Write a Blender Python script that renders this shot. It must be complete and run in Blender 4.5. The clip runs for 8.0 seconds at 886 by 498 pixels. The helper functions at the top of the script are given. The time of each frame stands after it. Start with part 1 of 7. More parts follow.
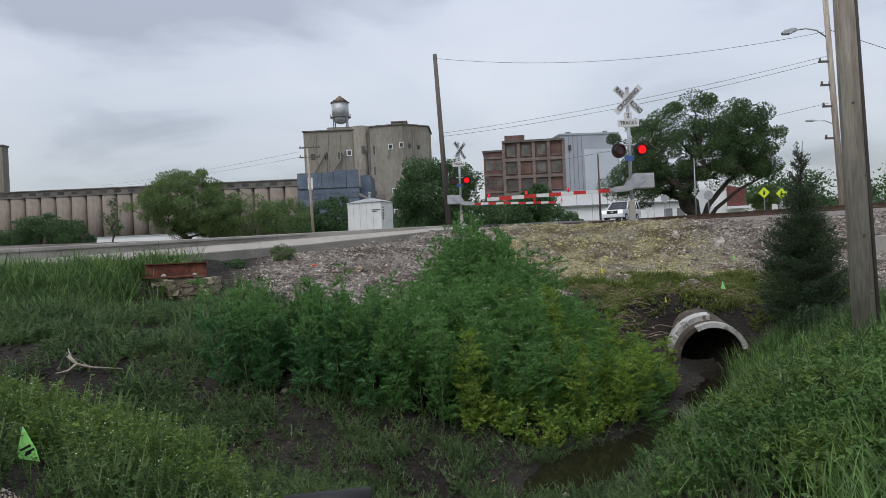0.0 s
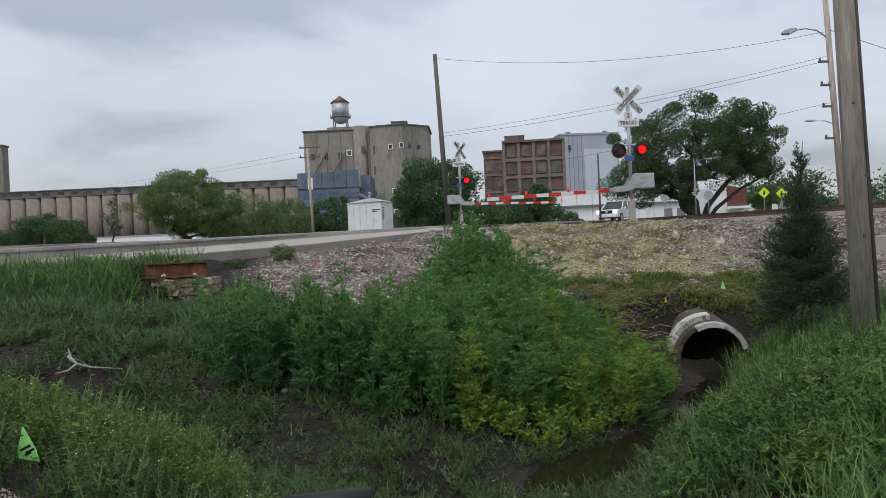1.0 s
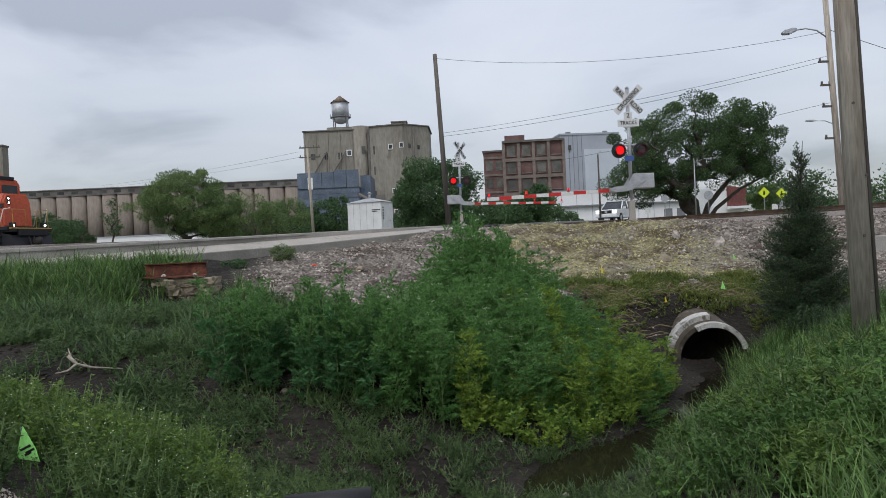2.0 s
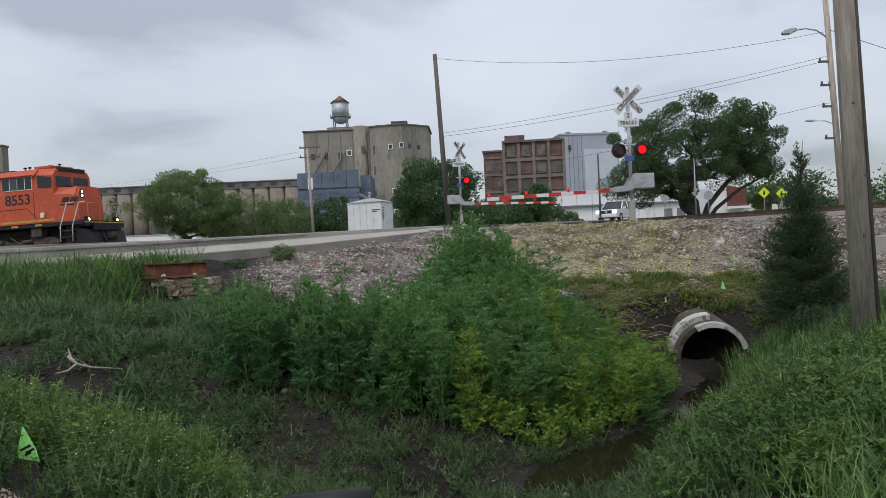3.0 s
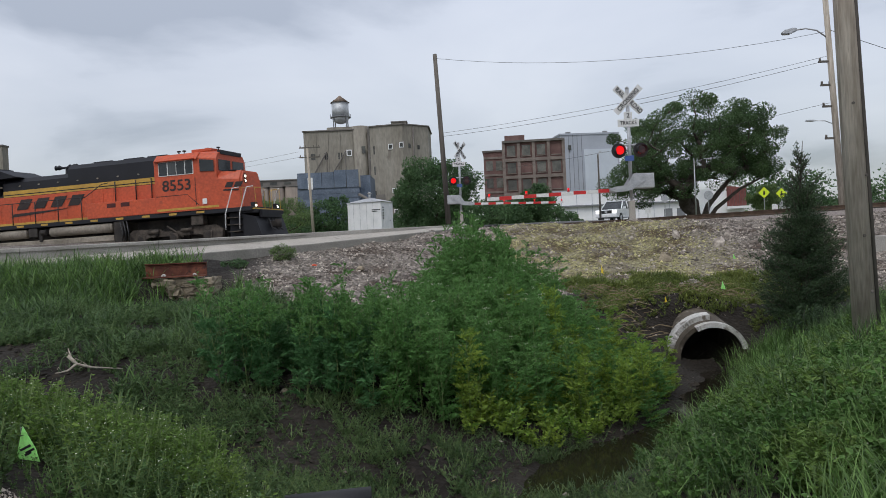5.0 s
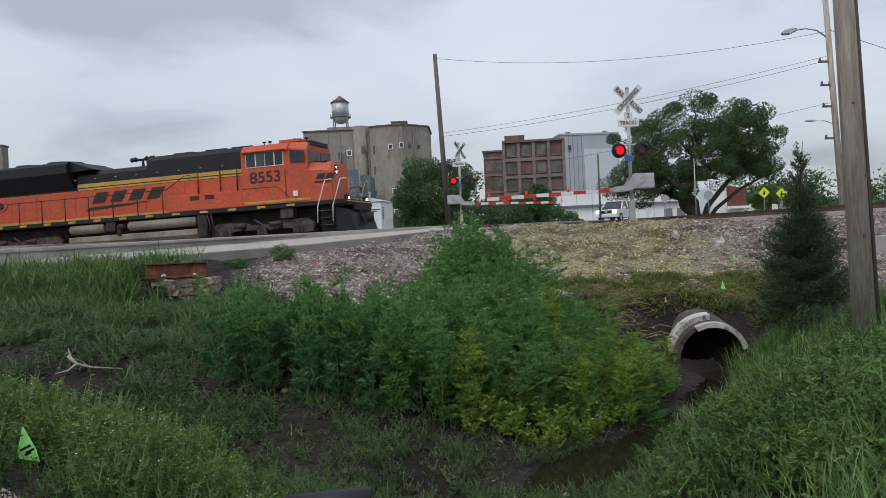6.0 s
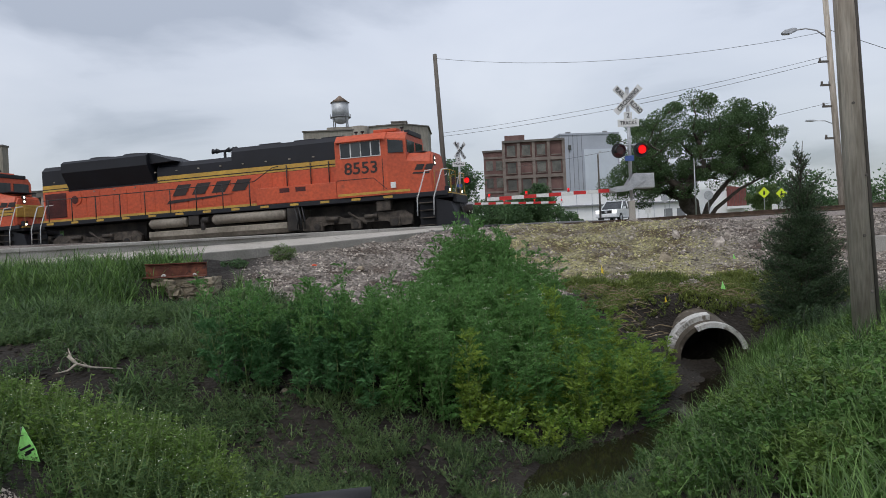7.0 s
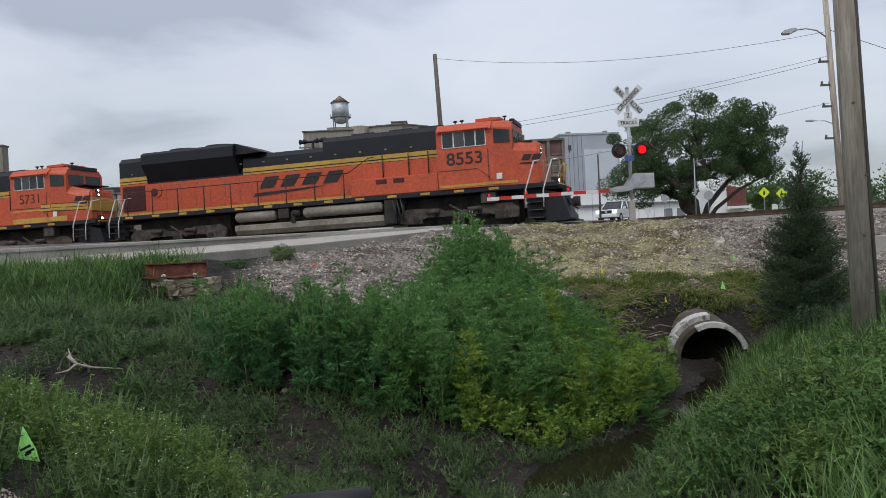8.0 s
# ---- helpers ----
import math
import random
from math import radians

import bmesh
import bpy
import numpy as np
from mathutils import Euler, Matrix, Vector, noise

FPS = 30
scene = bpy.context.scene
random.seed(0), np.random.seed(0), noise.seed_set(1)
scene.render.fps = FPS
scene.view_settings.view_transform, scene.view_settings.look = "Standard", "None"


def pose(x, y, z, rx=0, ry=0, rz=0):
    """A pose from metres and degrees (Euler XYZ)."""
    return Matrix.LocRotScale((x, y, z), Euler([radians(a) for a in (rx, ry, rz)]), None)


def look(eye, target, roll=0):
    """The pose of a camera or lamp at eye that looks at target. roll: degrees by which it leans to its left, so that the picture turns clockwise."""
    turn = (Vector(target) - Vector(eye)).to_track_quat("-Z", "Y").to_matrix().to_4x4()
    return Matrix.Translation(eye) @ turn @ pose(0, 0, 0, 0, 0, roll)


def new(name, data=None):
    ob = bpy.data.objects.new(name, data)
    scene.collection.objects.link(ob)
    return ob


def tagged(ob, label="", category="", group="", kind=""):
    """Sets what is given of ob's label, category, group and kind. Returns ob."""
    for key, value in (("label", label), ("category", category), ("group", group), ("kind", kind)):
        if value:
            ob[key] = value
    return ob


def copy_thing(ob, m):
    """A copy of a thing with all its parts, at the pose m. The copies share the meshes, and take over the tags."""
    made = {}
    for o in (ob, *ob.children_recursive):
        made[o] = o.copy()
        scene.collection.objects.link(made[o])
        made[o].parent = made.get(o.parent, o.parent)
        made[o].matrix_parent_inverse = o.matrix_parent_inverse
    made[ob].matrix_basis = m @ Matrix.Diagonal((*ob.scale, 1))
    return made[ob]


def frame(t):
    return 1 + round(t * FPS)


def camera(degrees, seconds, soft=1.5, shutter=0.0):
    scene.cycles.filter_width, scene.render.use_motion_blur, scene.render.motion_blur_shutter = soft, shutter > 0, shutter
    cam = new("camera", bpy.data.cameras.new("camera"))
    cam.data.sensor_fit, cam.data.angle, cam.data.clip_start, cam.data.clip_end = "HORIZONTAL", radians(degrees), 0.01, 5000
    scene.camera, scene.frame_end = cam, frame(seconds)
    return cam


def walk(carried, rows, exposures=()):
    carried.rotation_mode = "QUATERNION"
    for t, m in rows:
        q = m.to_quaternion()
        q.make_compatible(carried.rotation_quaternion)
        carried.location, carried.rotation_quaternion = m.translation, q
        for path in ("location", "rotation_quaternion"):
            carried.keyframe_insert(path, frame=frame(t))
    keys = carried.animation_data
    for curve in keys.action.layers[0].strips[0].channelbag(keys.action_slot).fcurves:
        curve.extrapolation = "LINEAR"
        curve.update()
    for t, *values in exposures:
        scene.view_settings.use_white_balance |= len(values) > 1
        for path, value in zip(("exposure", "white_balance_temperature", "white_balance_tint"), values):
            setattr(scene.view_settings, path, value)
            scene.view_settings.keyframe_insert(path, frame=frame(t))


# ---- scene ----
EYE = (0.0, 0.0, -0.73)
cam = camera(60.0, 8.0, soft=0.75, shutter=0.25)
STILL = look(EYE, (0.0, math.cos(radians(-0.3)), -0.73 + math.sin(radians(-0.3))), roll=-2.6)
walk(cam, [(0.0, STILL), (8.0, STILL)], exposures=[(0.0, 0.0), (8.0, 0.0)])

# the track: a straight line that rises gently, heights are above the rail at its nearest point
HEAD = -16.51
ALONG = Vector((math.cos(radians(HEAD)), math.sin(radians(HEAD)), 0.0))
ACROSS = Vector((-ALONG.y, ALONG.x, 0.0))
TRACK = 32.68
GRADE = 0.015
RNG = random.Random(7)


def on_track(a, off=0.0, z=0.0):
    p = ALONG * a + ACROSS * (TRACK + off)
    return Vector((p.x, p.y, GRADE * a + z))


# ---- world and sun: a closed grey sky ----
def make_world():
    w = bpy.data.worlds.new("overcast_sky")
    scene.world = w
    w.use_nodes = True
    nt = w.node_tree
    nt.nodes.clear()
    n, l = nt.nodes.new, nt.links.new
    out, bg = n("ShaderNodeOutputWorld"), n("ShaderNodeBackground")
    sky = n("ShaderNodeTexSky")
    sky.sky_type, sky.sun_disc = "NISHITA", False
    sky.sun_elevation, sky.sun_rotation = radians(55), radians(200)
    tc, sep = n("ShaderNodeTexCoord"), n("ShaderNodeSeparateXYZ")
    l(tc.outputs["Generated"], sep.inputs[0])
    up = n("ShaderNodeMath"); up.operation = "MAXIMUM"; up.inputs[1].default_value = 0.0
    l(sep.outputs["Z"], up.inputs[0])
    add = n("ShaderNodeMath"); add.operation = "ADD"; add.inputs[1].default_value = 0.22
    l(up.outputs[0], add.inputs[0])
    dx, dy = n("ShaderNodeMath"), n("ShaderNodeMath")
    dx.operation = dy.operation = "DIVIDE"
    l(sep.outputs["X"], dx.inputs[0]); l(add.outputs[0], dx.inputs[1])
    l(sep.outputs["Y"], dy.inputs[0]); l(add.outputs[0], dy.inputs[1])
    comb = n("ShaderNodeCombineXYZ")
    l(dx.outputs[0], comb.inputs[0]); l(dy.outputs[0], comb.inputs[1])
    shift = n("ShaderNodeVectorMath"); shift.operation = "ADD"; shift.inputs[1].default_value = (3.6, 1.3, 0.4)
    l(comb.outputs[0], shift.inputs[0])
    n1, n2 = n("ShaderNodeTexNoise"), n("ShaderNodeTexNoise")
    n1.inputs["Scale"].default_value, n1.inputs["Detail"].default_value, n1.inputs["Roughness"].default_value = 0.9, 7.0, 0.52
    n1.inputs["Distortion"].default_value = 0.35
    n2.inputs["Scale"].default_value, n2.inputs["Detail"].default_value = 0.45, 3.0
    l(shift.outputs[0], n1.inputs["Vector"]); l(shift.outputs[0], n2.inputs["Vector"])
    mixn = n("ShaderNodeMath"); mixn.operation = "MULTIPLY_ADD"; mixn.inputs[1].default_value = 0.55
    l(n1.outputs["Fac"], mixn.inputs[0])
    half = n("ShaderNodeMath"); half.operation = "MULTIPLY"; half.inputs[1].default_value = 0.45
    l(n2.outputs["Fac"], half.inputs[0]); l(half.outputs[0], mixn.inputs[2])
    ramp = n("ShaderNodeValToRGB")
    e = ramp.color_ramp.elements
    e[0].position, e[0].color = 0.405, (0.40, 0.415, 0.46, 1)
    e[1].position, e[1].color = 0.585, (0.75, 0.76, 0.805, 1)
    m = e.new(0.47); m.color = (0.64, 0.655, 0.71, 1)
    l(mixn.outputs[0], ramp.inputs[0])
    thin = n("ShaderNodeMix"); thin.data_type = "RGBA"; thin.blend_type = "ADD"
    thin.inputs["Factor"].default_value = 0.05
    l(ramp.outputs[0], thin.inputs[6]); l(sky.outputs[0], thin.inputs[7])
    # thicker, duller cloud low over the horizon
    low = n("ShaderNodeMapRange")
    low.inputs["From Min"].default_value, low.inputs["From Max"].default_value = 0.02, 0.34
    low.inputs["To Min"].default_value, low.inputs["To Max"].default_value = 0.57, 0.96
    l(sep.outputs["Z"], low.inputs["Value"])
    l(thin.outputs[2], bg.inputs["Color"])
    l(low.outputs[0], bg.inputs["Strength"])
    l(bg.outputs[0], out.inputs[0])


make_world()
sun = new("sun", bpy.data.lights.new("sun", "SUN"))
sun.data.energy, sun.data.angle, sun.data.color = 1.0, radians(25), (1.0, 0.97, 0.93)
sun.matrix_world = look((0, 0, 50), (14, 32, 0))


# ---- materials ----
def mat(name, c1, c2, scale=3.0, rough=0.8, bump=0.2, fine=40.0, metal=0.0, island=0.0, glow=0.0, leafy=0.0, stretch=(1, 1, 1), lo=0.35, hi=0.65, dist=0.02, rnd=0.0, spec=0.5, third=None, fv=1.0):
    m = bpy.data.materials.new(name)
    m.use_nodes = True
    nt = m.node_tree
    nt.nodes.clear()
    n, l = nt.nodes.new, nt.links.new
    out, b = n("ShaderNodeOutputMaterial"), n("ShaderNodeBsdfPrincipled")
    tc, mp = n("ShaderNodeTexCoord"), n("ShaderNodeMapping")
    mp.inputs["Scale"].default_value = stretch
    l(tc.outputs["Object"], mp.inputs[0])
    a, f = n("ShaderNodeTexNoise"), n("ShaderNodeTexNoise")
    a.inputs["Scale"].default_value, a.inputs["Detail"].default_value = scale, 5.0
    f.inputs["Scale"].default_value, f.inputs["Detail"].default_value = fine, 3.0
    l(mp.outputs[0], a.inputs["Vector"]); l(mp.outputs[0], f.inputs["Vector"])
    r = n("ShaderNodeMapRange")
    r.inputs["From Min"].default_value, r.inputs["From Max"].default_value = lo, hi
    l(a.outputs["Fac"], r.inputs["Value"])
    mix = n("ShaderNodeMix"); mix.data_type = "RGBA"
    mix.inputs[6].default_value, mix.inputs[7].default_value = (*c1, 1), (*c2, 1)
    l(r.outputs[0], mix.inputs["Factor"])
    col = mix.outputs[2]
    if third:
        t3 = n("ShaderNodeTexNoise"); t3.inputs["Scale"].default_value, t3.inputs["Detail"].default_value = third[1], 6.0
        l(mp.outputs[0], t3.inputs["Vector"])
        r3 = n("ShaderNodeMapRange"); r3.inputs["From Min"].default_value, r3.inputs["From Max"].default_value = third[2], third[2] + 0.1
        l(t3.outputs["Fac"], r3.inputs["Value"])
        m3 = n("ShaderNodeMix"); m3.data_type = "RGBA"
        l(r3.outputs[0], m3.inputs["Factor"]); l(col, m3.inputs[6]); m3.inputs[7].default_value = (*third[0], 1)
        col = m3.outputs[2]
    hsv = n("ShaderNodeHueSaturation")
    fr = n("ShaderNodeMapRange")
    fr.inputs["From Min"].default_value, fr.inputs["From Max"].default_value = 0.3, 0.7
    fr.inputs["To Min"].default_value, fr.inputs["To Max"].default_value = 1 - 0.18 * fv, 1 + 0.15 * fv
    l(f.outputs["Fac"], fr.inputs["Value"])
    val = fr.outputs[0]
    if island or rnd:
        g = n("ShaderNodeNewGeometry") if island else n("ShaderNodeObjectInfo")
        k = n("ShaderNodeMath"); k.operation = "MULTIPLY_ADD"
        amt = island or rnd
        k.inputs[1].default_value, k.inputs[2].default_value = 2 * amt, 1 - amt
        l(g.outputs["Random Per Island" if island else "Random"], k.inputs[0])
        mm = n("ShaderNodeMath"); mm.operation = "MULTIPLY"
        l(val, mm.inputs[0]); l(k.outputs[0], mm.inputs[1])
        val = mm.outputs[0]
    l(val, hsv.inputs["Value"]); l(col, hsv.inputs["Color"])
    l(hsv.outputs[0], b.inputs["Base Color"])
    b.inputs["Roughness"].default_value, b.inputs["Metallic"].default_value = rough, metal
    b.inputs["Specular IOR Level"].default_value = spec
    if bump:
        bp = n("ShaderNodeBump")
        bp.inputs["Strength"].default_value, bp.inputs["Distance"].default_value = bump, dist
        l(f.outputs["Fac"], bp.inputs["Height"]); l(bp.outputs[0], b.inputs["Normal"])
    if glow:
        b.inputs["Emission Color"].default_value, b.inputs["Emission Strength"].default_value = (*c1, 1), glow
    if leafy:
        tr, ms = n("ShaderNodeBsdfTranslucent"), n("ShaderNodeMixShader")
        l(hsv.outputs[0], tr.inputs["Color"])
        ms.inputs[0].default_value = leafy
        l(b.outputs[0], ms.inputs[1]); l(tr.outputs[0], ms.inputs[2]); l(ms.outputs[0], out.inputs[0])
    else:
        l(b.outputs[0], out.inputs[0])
    return m


M_CONC = mat("weathered_concrete", (0.27, 0.255, 0.23), (0.36, 0.345, 0.315), 1.3, 0.9, 0.3, 30)
M_CONC_PALE = mat("pale_concrete", (0.36, 0.335, 0.295), (0.44, 0.41, 0.365), 1.5, 0.9, 0.25, 30, third=((0.3, 0.28, 0.25), 4.0, 0.6))
M_CONC_DARK = mat("dark_concrete", (0.18, 0.175, 0.155), (0.27, 0.26, 0.235), 1.0, 0.95, 0.4, 25)
M_ASPHALT = mat("asphalt", (0.07, 0.07, 0.07), (0.11, 0.11, 0.108), 0.8, 0.9, 0.3, 60)
M_WOOD = mat("weathered_pole_wood", (0.37, 0.32, 0.26), (0.54, 0.485, 0.41), 11.0, 0.95, 0.8, 45, stretch=(1, 1, 0.10), third=((0.16, 0.13, 0.10), 22.0, 0.67), spec=0.2)
M_WOOD_DK = mat("dark_pole_wood", (0.085, 0.075, 0.065), (0.145, 0.13, 0.112), 4.0, 0.85, 0.4, 25, stretch=(1, 1, 0.08))
M_TIE = mat("tie_wood", (0.05, 0.042, 0.035), (0.10, 0.085, 0.07), 3.0, 0.95, 0.4, 20, rnd=0.2)
M_RAIL = mat("rusty_rail_steel", (0.07, 0.045, 0.03), (0.12, 0.08, 0.055), 4.0, 0.6, 0.2, 30, metal=0.5)
M_RUST = mat("rusted_steel", (0.075, 0.022, 0.013), (0.17, 0.055, 0.030), 4.0, 0.85, 0.4, 35, third=((0.05, 0.02, 0.015), 7.0, 0.6))
M_STONE = mat("pale_limestone", (0.38, 0.325, 0.235), (0.20, 0.165, 0.12), 5.0, 0.95, 0.8, 20, third=((0.09, 0.075, 0.055), 6.0, 0.56), dist=0.05)
M_GALV = mat("galvanised_steel", (0.38, 0.39, 0.40), (0.50, 0.51, 0.52), 5.0, 0.45, 0.1, 40, metal=0.6)
M_ALU = mat("aluminium_box", (0.40, 0.41, 0.42), (0.50, 0.51, 0.52), 5.0, 0.45, 0.05, 40, metal=0.3)
M_WHITE = mat("white_paint", (0.68, 0.69, 0.69), (0.78, 0.78, 0.78), 1.5, 0.5, 0.05, 20, fv=0.3)
M_SIGNWHITE = mat("sign_white", (0.66, 0.66, 0.64), (0.74, 0.74, 0.73), 4.0, 0.4, 0.0)
M_BLACK = mat("black_paint", (0.012, 0.012, 0.013), (0.022, 0.022, 0.022), 3.0, 0.5, 0.05)
M_RED = mat("red_reflective", (0.52, 0.02, 0.02), (0.62, 0.03, 0.025), 6.0, 0.35, 0.0)
M_REDLIT = mat("lit_red_lamp", (0.9, 0.012, 0.014), (0.9, 0.014, 0.016), 3.0, 0.7, 0.0, glow=0.95, spec=0.1)
M_REDDARK = mat("unlit_red_lens", (0.035, 0.006, 0.006), (0.06, 0.008, 0.008), 8.0, 0.12, 0.0)
M_LAMPLIT = mat("lit_headlight", (1.0, 0.93, 0.75), (1.0, 0.93, 0.75), 3.0, 0.3, 0.0, glow=4.0)
M_BLUE = mat("blue_plate", (0.05, 0.10, 0.32), (0.07, 0.13, 0.36), 5.0, 0.4, 0.0)
M_YELLOWSIGN = mat("fluorescent_yellow", (0.62, 0.78, 0.02), (0.7, 0.85, 0.03), 3.0, 0.4, 0.0)
M_FLAG = mat("lime_flag", (0.45, 0.95, 0.30), (0.52, 0.98, 0.36), 9.0, 0.6, 0.05, leafy=0.35)
M_YFLAG = mat("yellow_flag", (0.75, 0.55, 0.03), (0.82, 0.62, 0.05), 9.0, 0.6, 0.0)
M_ORANGESPRAY = mat("orange_marker", (0.8, 0.10, 0.03), (0.7, 0.08, 0.03), 9.0, 0.8, 0.1)
M_CABLE = mat("cable", (0.03, 0.03, 0.032), (0.05, 0.05, 0.05), 2.0, 0.6, 0.0)


# ---- mesh helpers ----
def part(name, bm, material, parent=None, label="", smooth=False):
    me = bpy.data.meshes.new(name)
    bmesh.ops.recalc_face_normals(bm, faces=bm.faces)
    bm.to_mesh(me)
    bm.free()
    for mt in (material if isinstance(material, (list, tuple)) else [material]):
        me.materials.append(mt)
    if smooth:
        me.shade_smooth()
    ob = new(name, me)
    if parent:
        ob.parent = parent
    if label:
        ob["label"] = label
    return ob


def thing(name, m, label, category, group="", kind=""):
    ob = new(name)
    ob.empty_display_size = 0.2
    ob.matrix_basis = m
    return tagged(ob, label, category, group, kind)


def box(bm, x0, x1, y0, y1, z0, z1, bevel=0.0, mi=0):
    vs = [bm.verts.new((x, y, z)) for x in (x0, x1) for y in (y0, y1) for z in (z0, z1)]
    fs = [bm.faces.new([vs[i] for i in q]) for q in ((0, 1, 3, 2), (4, 6, 7, 5), (0, 4, 5, 1), (2, 3, 7, 6), (0, 2, 6, 4), (1, 5, 7, 3))]
    for fc in fs:
        fc.material_index = mi
    if bevel:
        es = list({e for fc in fs for e in fc.edges})
        bmesh.ops.bevel(bm, geom=es, offset=bevel, segments=2, affect="EDGES", profile=0.6)


def rod(bm, p0, p1, r0, r1=None, seg=10, caps=True, mi=0):
    p0, p1 = Vector(p0), Vector(p1)
    r1 = r0 if r1 is None else r1
    q = (p1 - p0).to_track_quat("Z", "Y").to_matrix()
    ring = []
    for p, r in ((p0, r0), (p1, r1)):
        ring.append([bm.verts.new(p + q @ Vector((r * math.cos(2 * math.pi * i / seg), r * math.sin(2 * math.pi * i / seg), 0))) for i in range(seg)])
    for i in range(seg):
        f = bm.faces.new((ring[0][i], ring[0][(i + 1) % seg], ring[1][(i + 1) % seg], ring[1][i]))
        f.material_index = mi
        f.smooth = seg > 6
    if caps:
        bm.faces.new(ring[0][::-1]).material_index = mi
        bm.faces.new(ring[1]).material_index = mi


def tube(bm, pts, r, seg=6, taper=1.0):
    """One continuous bent round bar."""
    pts = [Vector(p) for p in pts]
    n = len(pts)
    prev, q = None, None
    for i, p in enumerate(pts):
        d = (pts[min(i + 1, n - 1)] - pts[max(i - 1, 0)]).normalized()
        if q is None:
            axis_x = (d.to_track_quat("Z", "Y") @ Vector((1, 0, 0)))
        axis_x = (axis_x - d * axis_x.dot(d)).normalized()
        axis_y = d.cross(axis_x)
        q = d.to_track_quat("Z", "Y")
        k = r * (1 + (taper - 1) * i / (n - 1))
        ring = [bm.verts.new(p + axis_x * (k * math.cos(2 * math.pi * j / seg)) + axis_y * (k * math.sin(2 * math.pi * j / seg))) for j in range(seg)]
        if prev:
            for j in range(seg):
                bm.faces.new((prev[j], prev[(j + 1) % seg], ring[(j + 1) % seg], ring[j])).smooth = True
        else:
            bm.faces.new(ring[::-1])
        prev = ring
    bm.faces.new(prev)


def prism(bm, pts, y0, y1, axis="y", mi=0):
    """Extrude an outline of (u, w) between two places on an axis."""
    def at(u, w, v):
        return (u, v, w) if axis == "y" else (v, u, w) if axis == "x" else (u, w, v)
    a = [bm.verts.new(at(u, w, y0)) for u, w in pts]
    b = [bm.verts.new(at(u, w, y1)) for u, w in pts]
    n = len(pts)
    for i in range(n):
        bm.faces.new((a[i], a[(i + 1) % n], b[(i + 1) % n], b[i])).material_index = mi
    bm.faces.new(a[::-1]).material_index = mi
    bm.faces.new(b).material_index = mi


def made(fn, *a, **k):
    bm = bmesh.new()
    fn(bm, *a, **k)
    return bm


def lettering(name, text, size, m, material, parent, squash=1.0, spacing=1.0, depth=0.004, bold=0.0):
    cu = bpy.data.curves.new(name, "FONT")
    cu.body, cu.size, cu.extrude, cu.offset = text, size, depth, bold
    cu.align_x, cu.align_y, cu.space_character = "CENTER", "CENTER", spacing
    tmp = bpy.data.objects.new(name, cu)
    scene.collection.objects.link(tmp)
    dg = bpy.context.evaluated_depsgraph_get()
    me = bpy.data.meshes.new_from_object(tmp.evaluated_get(dg))
    bpy.data.objects.remove(tmp)
    me.materials.clear()
    me.materials.append(material)
    ob = new(name, me)
    ob.parent = parent
    ob.matrix_basis = m @ Matrix.Diagonal((squash, 1, 1, 1))
    return ob


# ---- the ground: one sheet ----
DITCH = [(4.75, 13.7, -3.3), (3.5, 11.0, -3.3), (1.9, 8.8, -3.3), (0.0, 7.4, -3.15), (-2.5, 7.7, -2.85), (-6.0, 8.4, -2.5), (-14.0, 9.2, -2.2), (-40.0, 9.5, -2.0)]
CREST = [(-60, -9.5, -1.0), (-24.0, 11.9, -0.95), (-11.3, 19.3, -0.92), (-7.5, 21.5, -0.9), (-3.5, 23.9, -0.66), (0.5, 26.4, -0.2), (6.3, 25.6, -0.22), (10.5, 24.6, -0.36), (16.0, 22.6, -0.34), (32.0, 17.6, -0.1), (90.0, 0.0, 0.6)]
SHAPE_T = [0.0, 0.06, 0.15, 0.4, 0.56, 0.78, 0.93, 1.0]
SHAPE_Z = [0.0, 0.12, 0.34, 0.47, 0.53, 0.78, 0.95, 1.0]


def near_line(px, py, line):
    """Distance to a line of points, its height there, and the side (above 0: to the left of its way)."""
    best = np.full(px.shape, 1e9)
    z, side = np.zeros(px.shape), np.zeros(px.shape)
    for (ax, ay, az), (bx, by, bz) in zip(line[:-1], line[1:]):
        dx, dy = bx - ax, by - ay
        t = np.clip(((px - ax) * dx + (py - ay) * dy) / (dx * dx + dy * dy), 0, 1)
        d = np.hypot(px - ax - t * dx, py - ay - t * dy)
        hit = d < best
        best = np.where(hit, d, best)
        z = np.where(hit, az + t * (bz - az), z)
        side = np.where(hit, dx * (py - ay) - dy * (px - ax), side)
    return best, z, side


def smooth(a, b, x):
    t = np.clip((x - a) / (b - a), 0, 1)
    return t * t * (3 - 2 * t)


